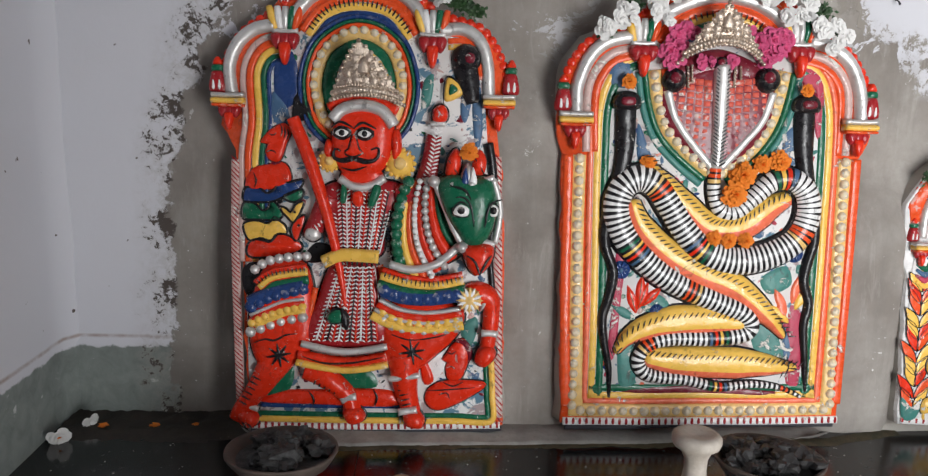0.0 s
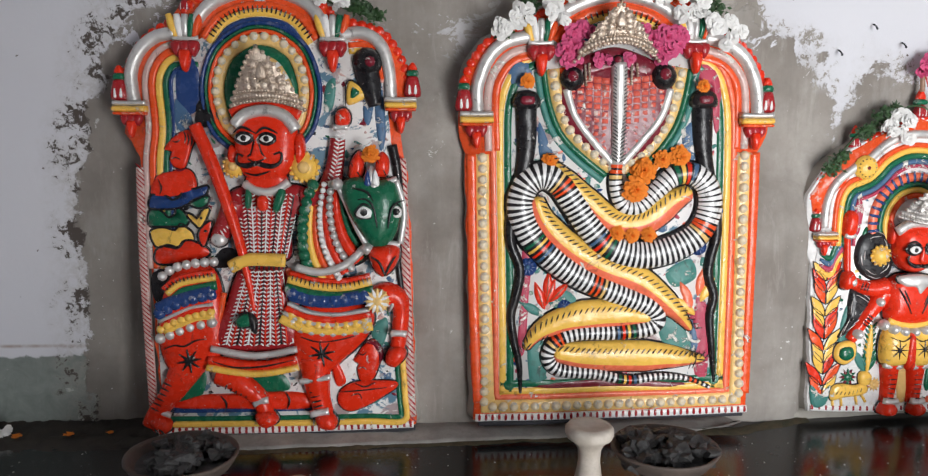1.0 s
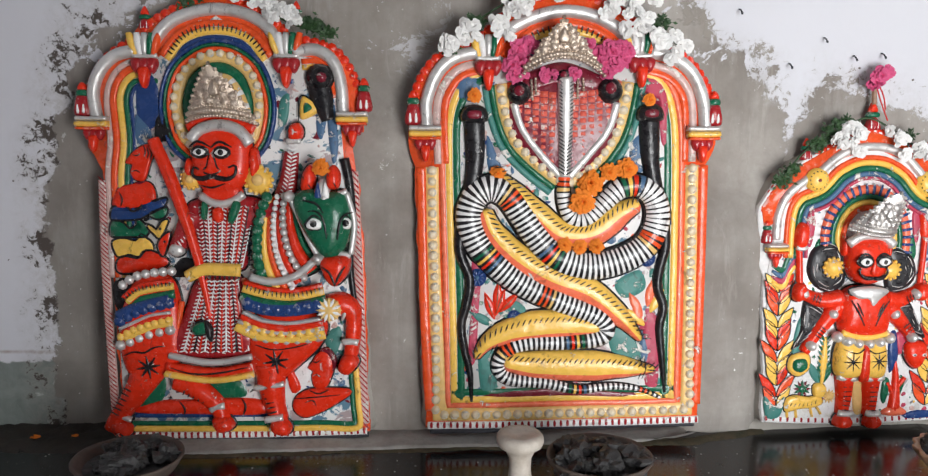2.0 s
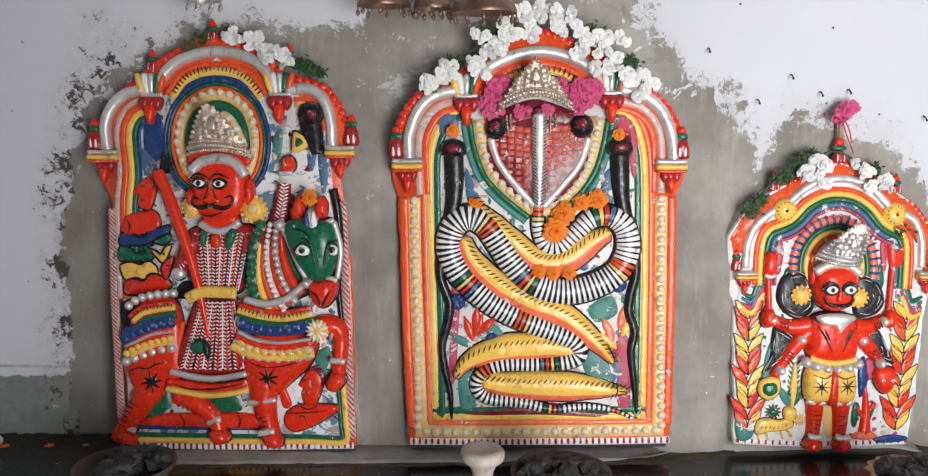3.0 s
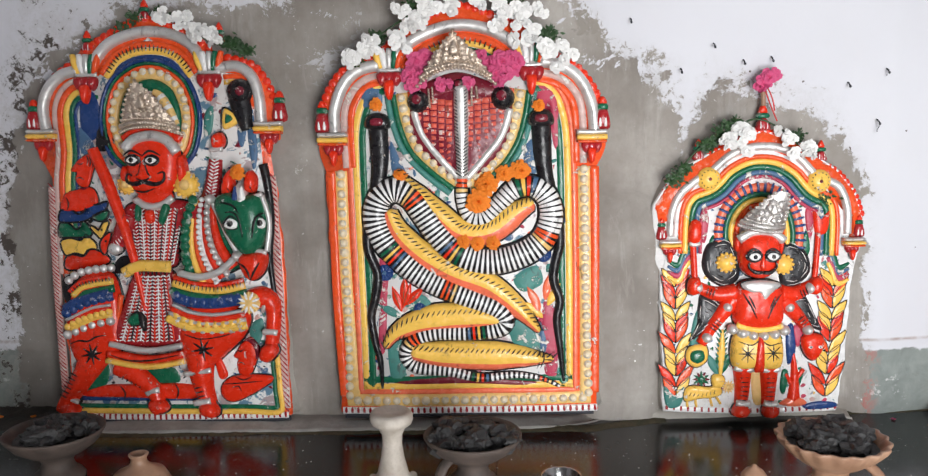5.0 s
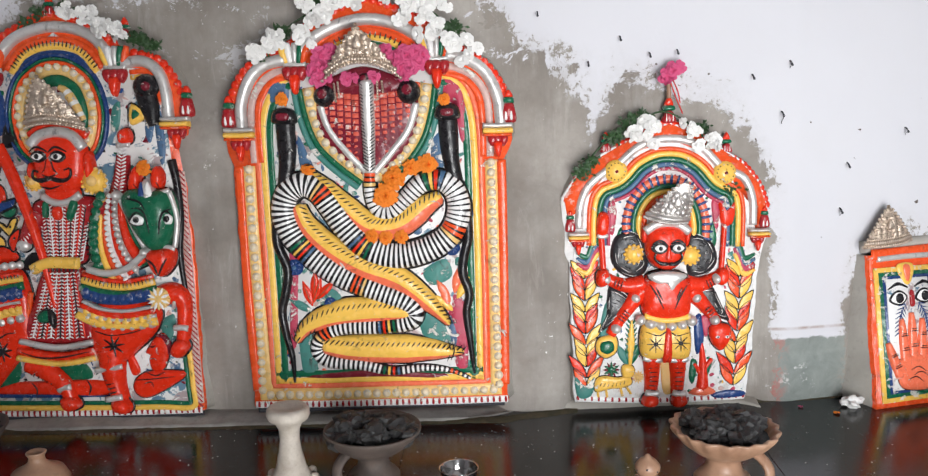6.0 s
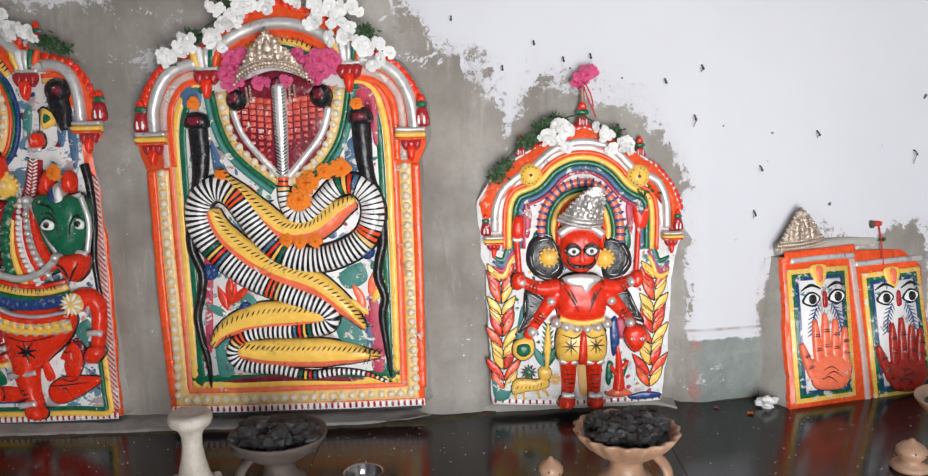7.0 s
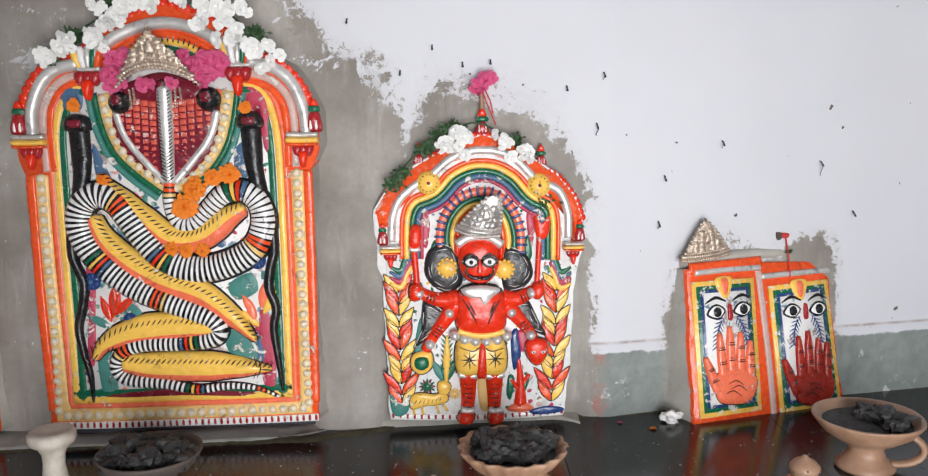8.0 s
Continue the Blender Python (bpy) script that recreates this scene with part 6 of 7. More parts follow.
        r.bead(x / 1000, y / 1000, 0.0050, w + 0.0080, BLACK, 0.003, 10)
        r.stroke([(x - 16, y + 9), (x, y + 17), (x + 16, y + 8)], 0.004, w + 0.002)
    r.dome([(1, 335), (8, 363), (14, 334), (8, 326)], 0.055, 0.007, RED, 4)
    for pts in ([(7, 321), (-9, 322), (-22, 333), (-19, 343)], [(9, 321), (25, 321), (38, 333), (35, 344)]):
        r.tube(pts, [0.008, 0.009, 0.005, 0.004], 0.0545, 0.006, BLACK, seg=5)
    for c in ([(-61, 339)], [(64, 333)]):
        x, y = c[0][0] / 1000, c[0][1] / 1000
        r.bead(x, y, 0.020, 0.018, YELLOW, 0.014, 14)
        for k in range(12):
            a = k * math.pi / 6
            r.bead(x + 0.020 * math.cos(a), y + 0.020 * math.sin(a), 0.004, 0.020, YELLOW, 0.005, 6)
    r.obj("guardian_relief", P, "four-armed red figure in yellow shorts")


guardian_panel()


# ---- palm panel ----
def palm_panel():
    P = PALMS
    slab(P, [(-205, 0), (-193, 349), (-6, 351), (191, 342), (209, -3)], 0.14, ORANGE, "block with orange painted face")
    rel = Relief()
    rel.tube([(-187, 349), (-112, 350), (4, 353)], 0.026, 0.0, 0.006, ORANGE, flat=True)
    rel.tube([(-175, 339), (-96, 341), (-1, 340)], 0.014, 0.0, 0.009, SILVER, flat=True)
    rel.tube([(1, 318), (85, 319), (195, 320)], 0.014, 0.0, 0.009, SILVER, flat=True)
    rel.tube([(-4, 332), (4, 198), (9, 80), (10, -16)], 0.016, 0.0, 0.004, BLUSH, flat=True)
    rel.obj("edge_band", P, "silver and faded pink edging")
    rel = Relief()
    rel.tube([(-192, 368), (-118, 372), (-7, 372), (90, 370), (200, 370)], 0.028, -0.03, 0.03, CEMENT, flat=True)
    rel.obj("cement_cap", P, "ragged grey cement cap")
    frames = (
        ([(-186, 319), (-19, 318), (-24, 11), (-188, 11)], [(-129, 246), (-59, 247)], 0),
        ([(19, 294), (186, 299), (200, 1), (27, -5)], [(76, 231), (150, 230)], 1),
    )
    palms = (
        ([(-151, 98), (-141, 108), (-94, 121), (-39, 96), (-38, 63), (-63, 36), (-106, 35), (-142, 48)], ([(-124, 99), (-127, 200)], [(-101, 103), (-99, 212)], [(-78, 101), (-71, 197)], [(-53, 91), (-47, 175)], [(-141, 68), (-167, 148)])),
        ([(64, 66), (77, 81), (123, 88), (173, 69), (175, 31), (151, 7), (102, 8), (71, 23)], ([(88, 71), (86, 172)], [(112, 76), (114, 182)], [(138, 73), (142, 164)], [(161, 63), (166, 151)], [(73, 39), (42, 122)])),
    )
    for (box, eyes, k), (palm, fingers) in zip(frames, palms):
        c = np.array(box, float)
        mid = c.mean(0)
        for shrink, m, w in ((0, YELLOW, 0.004), (11, GREEN, 0.0055), (20, BLUE, 0.007), (27, FIELD, 0.0085)):
            q = c + np.sign(mid - c) * shrink
            rel = Relief()
            rel.plate([tuple(p) for p in q], 0.0, w, m, smooth=False)
            rel.obj("painted_border" if m is not FIELD else "field", P)
        top = (c[0] + c[1]) / 2
        rel = Relief()
        rel.dome([top + (-22, 4), top + (22, 4), top + (15, -32), top + (0, -46), top + (-15, -32)], 0.005, 0.005, YELLOW, 3)
        rel.dome([top + (-9, 2), top + (9, 2), top + (7, -26), top + (0, -36), top + (-7, -26)], 0.008, 0.005, SALMON, 3)
        rel.obj("flame_mark", P, "salmon drop in a yellow notch")
        rel = Relief()
        for j, (x, y) in enumerate(eyes):
            rel.dome([(x - 27, y - 2), (x - 10, y + 17), (x + 10, y + 17), (x + 25, y + 2), (x + 8, y - 15), (x - 10, y - 14)], 0.0085, 0.002, BLACK, 3)
            rel.dome([(x - 23, y - 2), (x - 9, y + 14), (x + 9, y + 14), (x + 21, y + 2), (x + 7, y - 12), (x - 9, y - 11)], 0.009, 0.0025, EYEWHITE, 3)
            rel.bead(x / 1000 + 0.001, y / 1000 + 0.001, 0.0115, 0.011, BLACK, 0.002, 14)
            rel.bead(x / 1000 + 0.001, y / 1000 + 0.001, 0.007, 0.0125, STEEL, 0.001, 12)
            rel.tube([(x - 28, y + 22), (x, y + 34), (x + 26, y + 24)], [0.003, 0.008, 0.004], 0.0085, 0.002, BLACK, seg=4)
        m = (np.array(eyes[0]) + np.array(eyes[1])) / 2
        rel.dome([m + (-6, -18), m + (6, -18), m + (5, 14), m + (-4, 14)], 0.0085, 0.005, DEEPRED, 4)
        for s in (-1, 1):
            line = [m + (s * 22, -18), m + (s * 34, -42), m + (s * 40, -80)]
            rel.stroke(line, 0.003, 0.009, BLUE)
            rel.ticks(line, 0.016, 0.003, 0.010, 0.009, BLUE, lean=0.8, off=0.005)
            rel.ticks(line, 0.016, 0.003, 0.010, 0.009, BLUE, lean=-0.8, off=-0.005)
        rel.obj("eye_painting", P, "pair of painted eyes with blue sprigs")
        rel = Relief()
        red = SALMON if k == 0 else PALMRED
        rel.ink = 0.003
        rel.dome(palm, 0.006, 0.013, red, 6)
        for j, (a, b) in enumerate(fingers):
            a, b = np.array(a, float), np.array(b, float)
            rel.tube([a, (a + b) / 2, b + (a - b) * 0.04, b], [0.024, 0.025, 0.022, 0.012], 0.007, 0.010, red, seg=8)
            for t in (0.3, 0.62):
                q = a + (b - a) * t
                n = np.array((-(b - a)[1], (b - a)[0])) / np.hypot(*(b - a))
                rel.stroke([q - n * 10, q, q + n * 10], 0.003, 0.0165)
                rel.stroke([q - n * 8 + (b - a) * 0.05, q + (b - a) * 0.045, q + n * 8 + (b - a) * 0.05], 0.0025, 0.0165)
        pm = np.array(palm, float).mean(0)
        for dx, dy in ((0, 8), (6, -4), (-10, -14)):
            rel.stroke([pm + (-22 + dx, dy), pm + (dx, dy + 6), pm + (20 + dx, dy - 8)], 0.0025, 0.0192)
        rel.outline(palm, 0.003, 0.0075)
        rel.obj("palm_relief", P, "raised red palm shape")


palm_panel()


# ---- offerings on the panels ----
def foil_crown(panel, base, peak, w, label, mat, bulge=0.027, rows=4, sides=0.8):
    """A stamped foil crown: a curved pointed plate with a beaded band, rosettes and a central boss."""
    ob = thing("foil_crown", label, "crown", panel.matrix_world.copy())
    b = np.array(base, float)
    left, right, mid = b[0], b[-1], b[len(b) // 2]
    peak = np.array(peak[0], float)
    ax = (right - left) / 2
    cen = (left + right) / 2
    up = peak - cen

    def at(s, t):
        """s along the band from -1 to 1, t from the band to the peak."""
        sag = (mid - cen) * (1 - s * s)
        return cen + ax * s + sag * (1 - t) + up * t

    def out(s):
        return w + bulge * (1 - s * s)

    rel = Relief()
    n, m = 24, 14
    vs, fs = [], []
    for j in range(m + 1):
        t = j / m
        half = (1 - t) ** sides * (1 + 0.05 * math.cos(j * 2.6))
        for i in range(n + 1):
            s = (2 * i / n - 1) * max(half, 0.03)
            p = at(s, t)
            emb = 0.0018 * math.sin(i * 2.2) * math.sin(j * 2.0)
            vs.append((p[0] / 1000, p[1] / 1000, out(s) + emb + 0.012 * t))
    for j in range(m):
        for i in range(n):
            a = j * (n + 1) + i
            fs.append((a, a + 1, a + n + 2, a + n + 1))
    k = len(vs)
    vs += [(u, v, z - 0.0015) for u, v, z in vs]
    fs += [tuple(reversed([k + q for q in f])) for f in fs]
    rel.add(vs, fs, mat)
    rel.obj("plate", ob, "embossed foil plate")
    rel = Relief()
    for t, r in ((0.0, 0.0042), (0.10, 0.0062), (0.19, 0.0036)):
        half = (1 - t) ** sides
        for i in range(23):
            s = (2 * i / 22 - 1) * half
            p = at(s, t) / 1000
            rel.bead(p[0], p[1], r, out(s) + 0.012 * t, mat, r * 0.9, 7)
    rel.obj("beaded_band", ob, "double row of stamped beads")
    rel = Relief()
    for sd in (-1, 1):
        for i in range(11):
            t = i / 10
            p = at(sd * (1 - t) ** sides, t) / 1000
            rel.bead(p[0], p[1], 0.0045, out((1 - t) ** sides) + 0.012 * t, mat, 0.005, 7)
    rel.obj("beaded_edge", ob)
    rel = Relief()
    p = at(0, 0.5) / 1000
    kk = min(1.0, np.hypot(*up) / 130)
    rel.dome([(p[0] * 1000 + a, p[1] * 1000 + c) for a, c in ((-9 * kk, -12 * kk), (9 * kk, -12 * kk), (12 * kk, 2 * kk), (0, 24 * kk), (-12 * kk, 2 * kk))], out(0) + 0.006, 0.008, mat, 5)
    boss = rel.obj("boss", ob, "drop-shaped central boss")
    rel = Relief()
    rel.bead(0, 0, 0.004 * kk, 0, mat, 0.005, 6)
    bead = None
    for k in range(12):
        a = k * math.pi / 6
        spot = (p[0] + 0.017 * kk * math.cos(a), -(out(0) + 0.006), p[1] + 0.004 + 0.023 * kk * math.sin(a))
        if bead is None:
            bead = rel.obj("bead", boss)
            bead.location = spot
        else:
            again(bead, *spot)
    rnd = random.Random(7)
    for row in range(rows):
        t = 0.28 + row * 0.13
        for sd in (-1, 1):
            for c in range(2 if t < 0.5 else 1):
                rel = Relief()
                s = sd * (0.24 + 0.26 * c + 0.03 * rnd.random()) * (1 - t * 0.4)
                if abs(s) > (1 - t) ** sides * 0.92:
                    continue
                p = at(s, t) / 1000
                lobes = [(0.0085 + 0.003 * (k % 2), k * math.pi / 7 + row) for k in range(14)]
                rel.dome([((p[0] + q * math.cos(a)) * 1000, (p[1] + q * math.sin(a)) * 1000) for q, a in lobes], out(s) + 0.012 * t - 0.001, 0.006, mat, 4, 3, p=1.6)
                rel.obj("rosette", ob)
    return ob


TIN2 = plain_material("bright_silver_foil", (0.48, 0.45, 0.43), (0.74, 0.71, 0.68), 60, 0.40, 0.85, bump=0.5)
foil_crown(RIDER, [(-98, 641), (-26, 650), (40, 634)], [(-43, 748)], 0.052, "embossed golden-silver foil crown on the rider's head", TIN, sides=0.8)
foil_crown(COBRA, [(-97, 722), (-14, 757), (70, 724)], [(-17, 832)], 0.028, "embossed silvery foil crown over the cobra hood", TIN, sides=1.25)
foil_crown(GUARD, [(-42, 424), (2, 412), (50, 410)], [(40, 500)], 0.045, "small bright silver foil crown, leaning", TIN2, sides=0.5)
foil_crown(PALMS, [(-208, 368), (-140, 369), (-78, 378)], [(-149, 457)], 0.002, "loose foil crown propped on the palm panel", TIN, 0.008)


def ruffled_bloom(name, rings, size, mat, droop=0.5, seed=1):
    """One bloom of many cupped petals; opens towards -y."""
    rnd = random.Random(seed)
    verts, faces = [], []
    for k, (count, reach, lift) in enumerate(rings):
        for i in range(count):
            a = 2 * math.pi * (i + rnd.random() * 0.5) / count + k * 0.4
            r, wdt = size * reach * (0.88 + 0.24 * rnd.random()), size * reach * 4.4 / count + size * 0.12
            rise = size * lift * (0.8 + 0.4 * rnd.random())
            b = len(verts)
            for f, ww, hh in ((0.05, 0.25, 0.3), (0.45, 0.8, 0.75), (0.8, 1.0, 1.0), (1.0, 0.55, 1.0 - droop * 0.5)):
                for s in (-1, 0, 1):
                    x, y = f * r, s * wdt * ww * 0.5
                    z = rise * hh + abs(s) * size * 0.05 + rnd.uniform(-1, 1) * size * 0.015
                    verts.append((x * math.cos(a) - y * math.sin(a), -z, x * math.sin(a) + y * math.cos(a)))
            for j in range(3):
                for s in range(2):
                    q = b + j * 3 + s
                    faces.append((q, q + 1, q + 4, q + 3))
    me = bpy.data.meshes.new(name)
    me.from_pydata(verts, [], faces)
    me.materials.append(mat)
    me.polygons.foreach_set("use_smooth", [True] * len(faces))
    me.update()
    return me


MARI = [ruffled_bloom("marigold", ((13, 1.0, 0.25), (12, 0.85, 0.5), (10, 0.62, 0.7), (8, 0.4, 0.8), (5, 0.22, 0.85)), 1.0, MARIGOLD, seed=s) for s in (1, 2)]
JASM = [ruffled_bloom("white_flower", ((5, 1.0, 0.22), (5, 0.78, 0.42), (3, 0.45, 0.55)), 1.0, PETAL, seed=s) for s in (3, 4, 5)]
ROSES = [ruffled_bloom("pink_flower", ((6, 1.0, 0.22), (6, 0.8, 0.5), (4, 0.5, 0.7)), 1.0, ROSE, 0.9, seed=s) for s in (6, 8)]


def place_bloom(name, mesh, panel, u, v, w, size, label="", group="", parent=None, tilt=0.3):
    ob = new(name, mesh)
    rot = pose(0, 0, 0, random.uniform(-1, 1) * 30 * tilt, random.uniform(0, 360), random.uniform(-1, 1) * 30 * tilt)
    m = Matrix.Translation((u, -w, v)) @ rot @ Matrix.Diagonal((size, size, size, 1))
    if parent is not None:
        ob.parent = parent
        ob.matrix_basis = m
    else:
        ob.matrix_world = panel.matrix_world @ m
        tagged(ob, label, "flower", group)
    return ob


random.seed(21)
bpy.context.view_layer.update()
for (x, y), r, w in zip([(-187, 685), (161, 676), (-139, 531), (49, 510), (29, 474), (86, 533), (121, 539), (-3, 386), (27, 382), (62, 383)], (15, 14, 16, 27, 27, 19, 23, 16, 16, 16), (0.022, 0.022, 0.012, 0.012, 0.022, 0.012, 0.012, 0.020, 0.020, 0.020)):
    place_bloom("marigold", random.choice(MARI), COBRA, x / 1000, y / 1000, w, r / 1000, "fresh orange marigold head laid on the cobra relief", "marigolds on the cobra panel")
for (x, y) in [(166, 550)]:
    place_bloom("marigold", MARI[0], RIDER, x / 1000, y / 1000, 0.06, 0.018, "single orange marigold tucked between the horse's ears", "marigolds on the rider panel")
for (x, y), r in zip([(-102, 779), (-80, 785), (-112, 747), (-96, 754), (-67, 778), (-109, 725), (-93, 731), (40, 784), (59, 765), (85, 771), (104, 759), (91, 743), (79, 731), (116, 771), (103, 777), (66, 749), (-48, 725), (12, 728), (-30, 727)], (21, 18, 21, 22, 18, 18, 17, 16, 21, 24, 23, 21, 16, 18, 20, 19, 16, 15, 12)):
    place_bloom("pink_flower", random.choice(ROSES), COBRA, x / 1000, y / 1000, 0.018, r / 1000, "magenta rose bloom tucked behind the foil crown", "pink flowers on the cobra panel", tilt=1)


def leaf_clump(name, parent, u, v, w, size, count, seed):
    """A bunch of small dark leaflets."""
    rnd = random.Random(seed)
    vs, fs = [], []
    for _ in range(count):
        cx, cy, cz = u + rnd.gauss(0, size * 0.42), v + rnd.gauss(0, size * 0.28), w + rnd.random() * size * 0.4
        a, ln, wd, tip = rnd.random() * 6.3, size * rnd.uniform(0.35, 0.7), size * rnd.uniform(0.1, 0.18), rnd.uniform(-0.3, 0.5) * size
        c, s = math.cos(a), math.sin(a)
        b = len(vs)
        for x, y, z in ((0, 0, 0), (0.5 * ln, wd, tip * 0.6), (ln, 0, tip), (0.5 * ln, -wd, tip * 0.6)):
            vs.append((cx + x * c - y * s, -(cz + z), cy + x * s + y * c))
        fs += [(b, b + 1, b + 2), (b, b + 2, b + 3)]
    return link_mesh(name, vs, fs, [LEAF], None, parent, smooth=False)


def garland(panel, label, line, blooms, leaves, size, w):
    ob = thing("flower_garland", label, "garland", panel.matrix_world.copy())
    rel = Relief()
    rel.tube(line, 0.004, w - 0.01, 0.003, LEAF, seg=4)
    rel.obj("string", ob)
    for k, (x, y) in enumerate(blooms):
        for j in range(3):
            place_bloom("white_flower", JASM[(k + j) % 3], panel, x / 1000 + random.gauss(0, 0.010), y / 1000 - 0.004 + random.gauss(0, 0.007), w + random.random() * 0.014, size * random.uniform(0.52, 0.84), parent=ob, tilt=1.2)
    for k, (x, y) in enumerate(leaves):
        leaf_clump("leaf_spray", ob, x / 1000, y / 1000, w - 0.012, 0.019, 60, k + 3)


garland(COBRA, "white flower garland with dark leaves along the cobra arch", [(-234, 791), (-158, 847), (-70, 896), (-8, 939), (55, 915), (143, 860), (226, 779)],
        [(-234, 801), (-213, 806), (-196, 813), (-231, 788), (-145, 828), (-128, 818), (-138, 875), (-120, 851), (-93, 856), (-100, 875), (-70, 888), (-75, 907), (-50, 893), (-35, 920), (-15, 905), (-46, 939), (-8, 944), (19, 939), (35, 917), (54, 930), (72, 903), (45, 895), (88, 868), (105, 878), (123, 856), (78, 851), (140, 876), (162, 883), (133, 831), (149, 816), (179, 809), (199, 797), (219, 789), (215, 777)],
        [(-186, 831), (-120, 883), (-108, 893), (95, 895), (117, 885), (171, 831), (188, 829), (-181, 826), (-234, 778)], 0.021, 0.016)
garland(RIDER, "short white flower garland with leaves on the rider arch", [(-32, 893), (30, 878), (95, 839), (186, 811)],
        [(-14, 898), (-1, 888), (-6, 905), (25, 890), (41, 878), (36, 893), (61, 867), (72, 860), (82, 850), (98, 839), (90, 860), (106, 852)],
        [(144, 834), (160, 827), (176, 819), (131, 837), (-77, 893), (-106, 875), (-22, 903)], 0.017, 0.012)
garland(GUARD, "white flowers and dark leaf string on the small arch", [(-183, 517), (-119, 590), (-41, 635), (18, 649), (115, 590)],
        [(-64, 610), (-49, 620), (-36, 604), (-12, 629), (-20, 617), (55, 623), (68, 609), (102, 598), (113, 588), (100, 585)],
        [(-178, 520), (-165, 535), (-151, 548), (-93, 606), (-77, 623), (-59, 638), (-41, 643), (92, 614), (-106, 596), (157, 477)], 0.019, 0.014)

# magenta bloom tied above the small arch with red thread
tied = thing("tied_flower", "magenta bloom tied with red thread above the small arch", "flower", GUARD.matrix_world.copy())
for (x, y), r in zip([(6, 729), (27, 739), (42, 746), (19, 719)], (18, 20, 15, 14)):
    place_bloom("pink_flower", ROSES[0], GUARD, x / 1000, y / 1000, 0.006, r / 1000, parent=tied, tilt=1.2)
rel = Relief()
rel.tube([(21, 721), (32, 689), (50, 646)], 0.003, 0.0, 0.003, THREAD, seg=4)
rel.tube([(27, 721), (39, 695), (44, 669)], 0.003, 0.0, 0.003, THREAD, seg=4)
rel.tube([(19, 724), (20, 702), (21, 680)], 0.010, -0.004, 0.008, CLAY, seg=5)
rel.obj("thread", tied, "red thread")

# lamp cups of dark wax beside the hood
for (x, y), r in zip([(-97, 690), (85, 695), (-8, 722)], (0.024, 0.026, 0.016)):
    rel = Relief()
    rel.bead(0, 0, r, 0, BLACK, r * 0.9, 16)
    rel.bead(-0.002, 0.004, r * 0.45, r * 0.78, MAROON, r * 0.25, 10)
    ob = rel.obj("wax_ball", None)
    ob.matrix_world = COBRA.matrix_world @ Matrix.Translation((x / 1000, -0.012, y / 1000))
    tagged(ob, "dark sooty wax ball stuck to the cobra hood", "wax ball", "wax balls on the hood")
for pts in ([(-74, 715), (-71, 678)], [(-66, 718), (-64, 688)], [(19, 718), (19, 681)], [(29, 718), (31, 696)]):
    rel = Relief()
    rel.tube(pts, 0.004, 0.018, 0.004, TIN, step=0.004, seg=4)
    rel.beads(pts, 0.0028, 0.021, TIN, 2.2)
    ob = rel.obj("crown_tassel", None)
    ob.matrix_world = COBRA.matrix_world.copy()
    tagged(ob, "thin silver chain tassel hanging from the foil crown", "tassel", "crown tassels")

# red thread and dry stalk on a nail above the palm panel
nail = thing("hanging_thread", "red thread hung from a nail above the palm panel", "thread", PALMS.matrix_world.copy())
rel = Relief()
rel.tube([(73, 411), (76, 378), (78, 340), (77, 311)], 0.0035, 0.008, 0.003, THREAD, seg=4)
rel.dome([(54, 416), (69, 417), (86, 413), (83, 404), (71, 403), (56, 409)], 0.0, 0.012, THREAD, 4)
rel.dome([(51, 418), (63, 416), (60, 400), (53, 403)], 0.0, 0.014, BURNT, 4)
rel.obj("knot", nail)
leaf_clump("dry_leaf", nail, ([(79, 370)])[0][0] / 1000, ([(79, 370)])[0][1] / 1000, 0.004, 0.014, 24, 9)


# ---- vessels on the ledge ----
def lump(rnd, r, mat):
    bm = bmesh.new()
    bmesh.ops.create_icosphere(bm, subdivisions=3, radius=r)
    off = Vector((rnd.random() * 50, rnd.random() * 50, rnd.random() * 50))
    for v in bm.verts:
        n = noise.noise(v.co / r * 1.2 + off) * 0.75 + noise.noise(v.co / r * 2.6 + off) * 0.5 + noise.noise(v.co / r * 5.5 + off) * 0.3
        v.co *= 1 + n
        v.co.z *= 0.7
    return bm


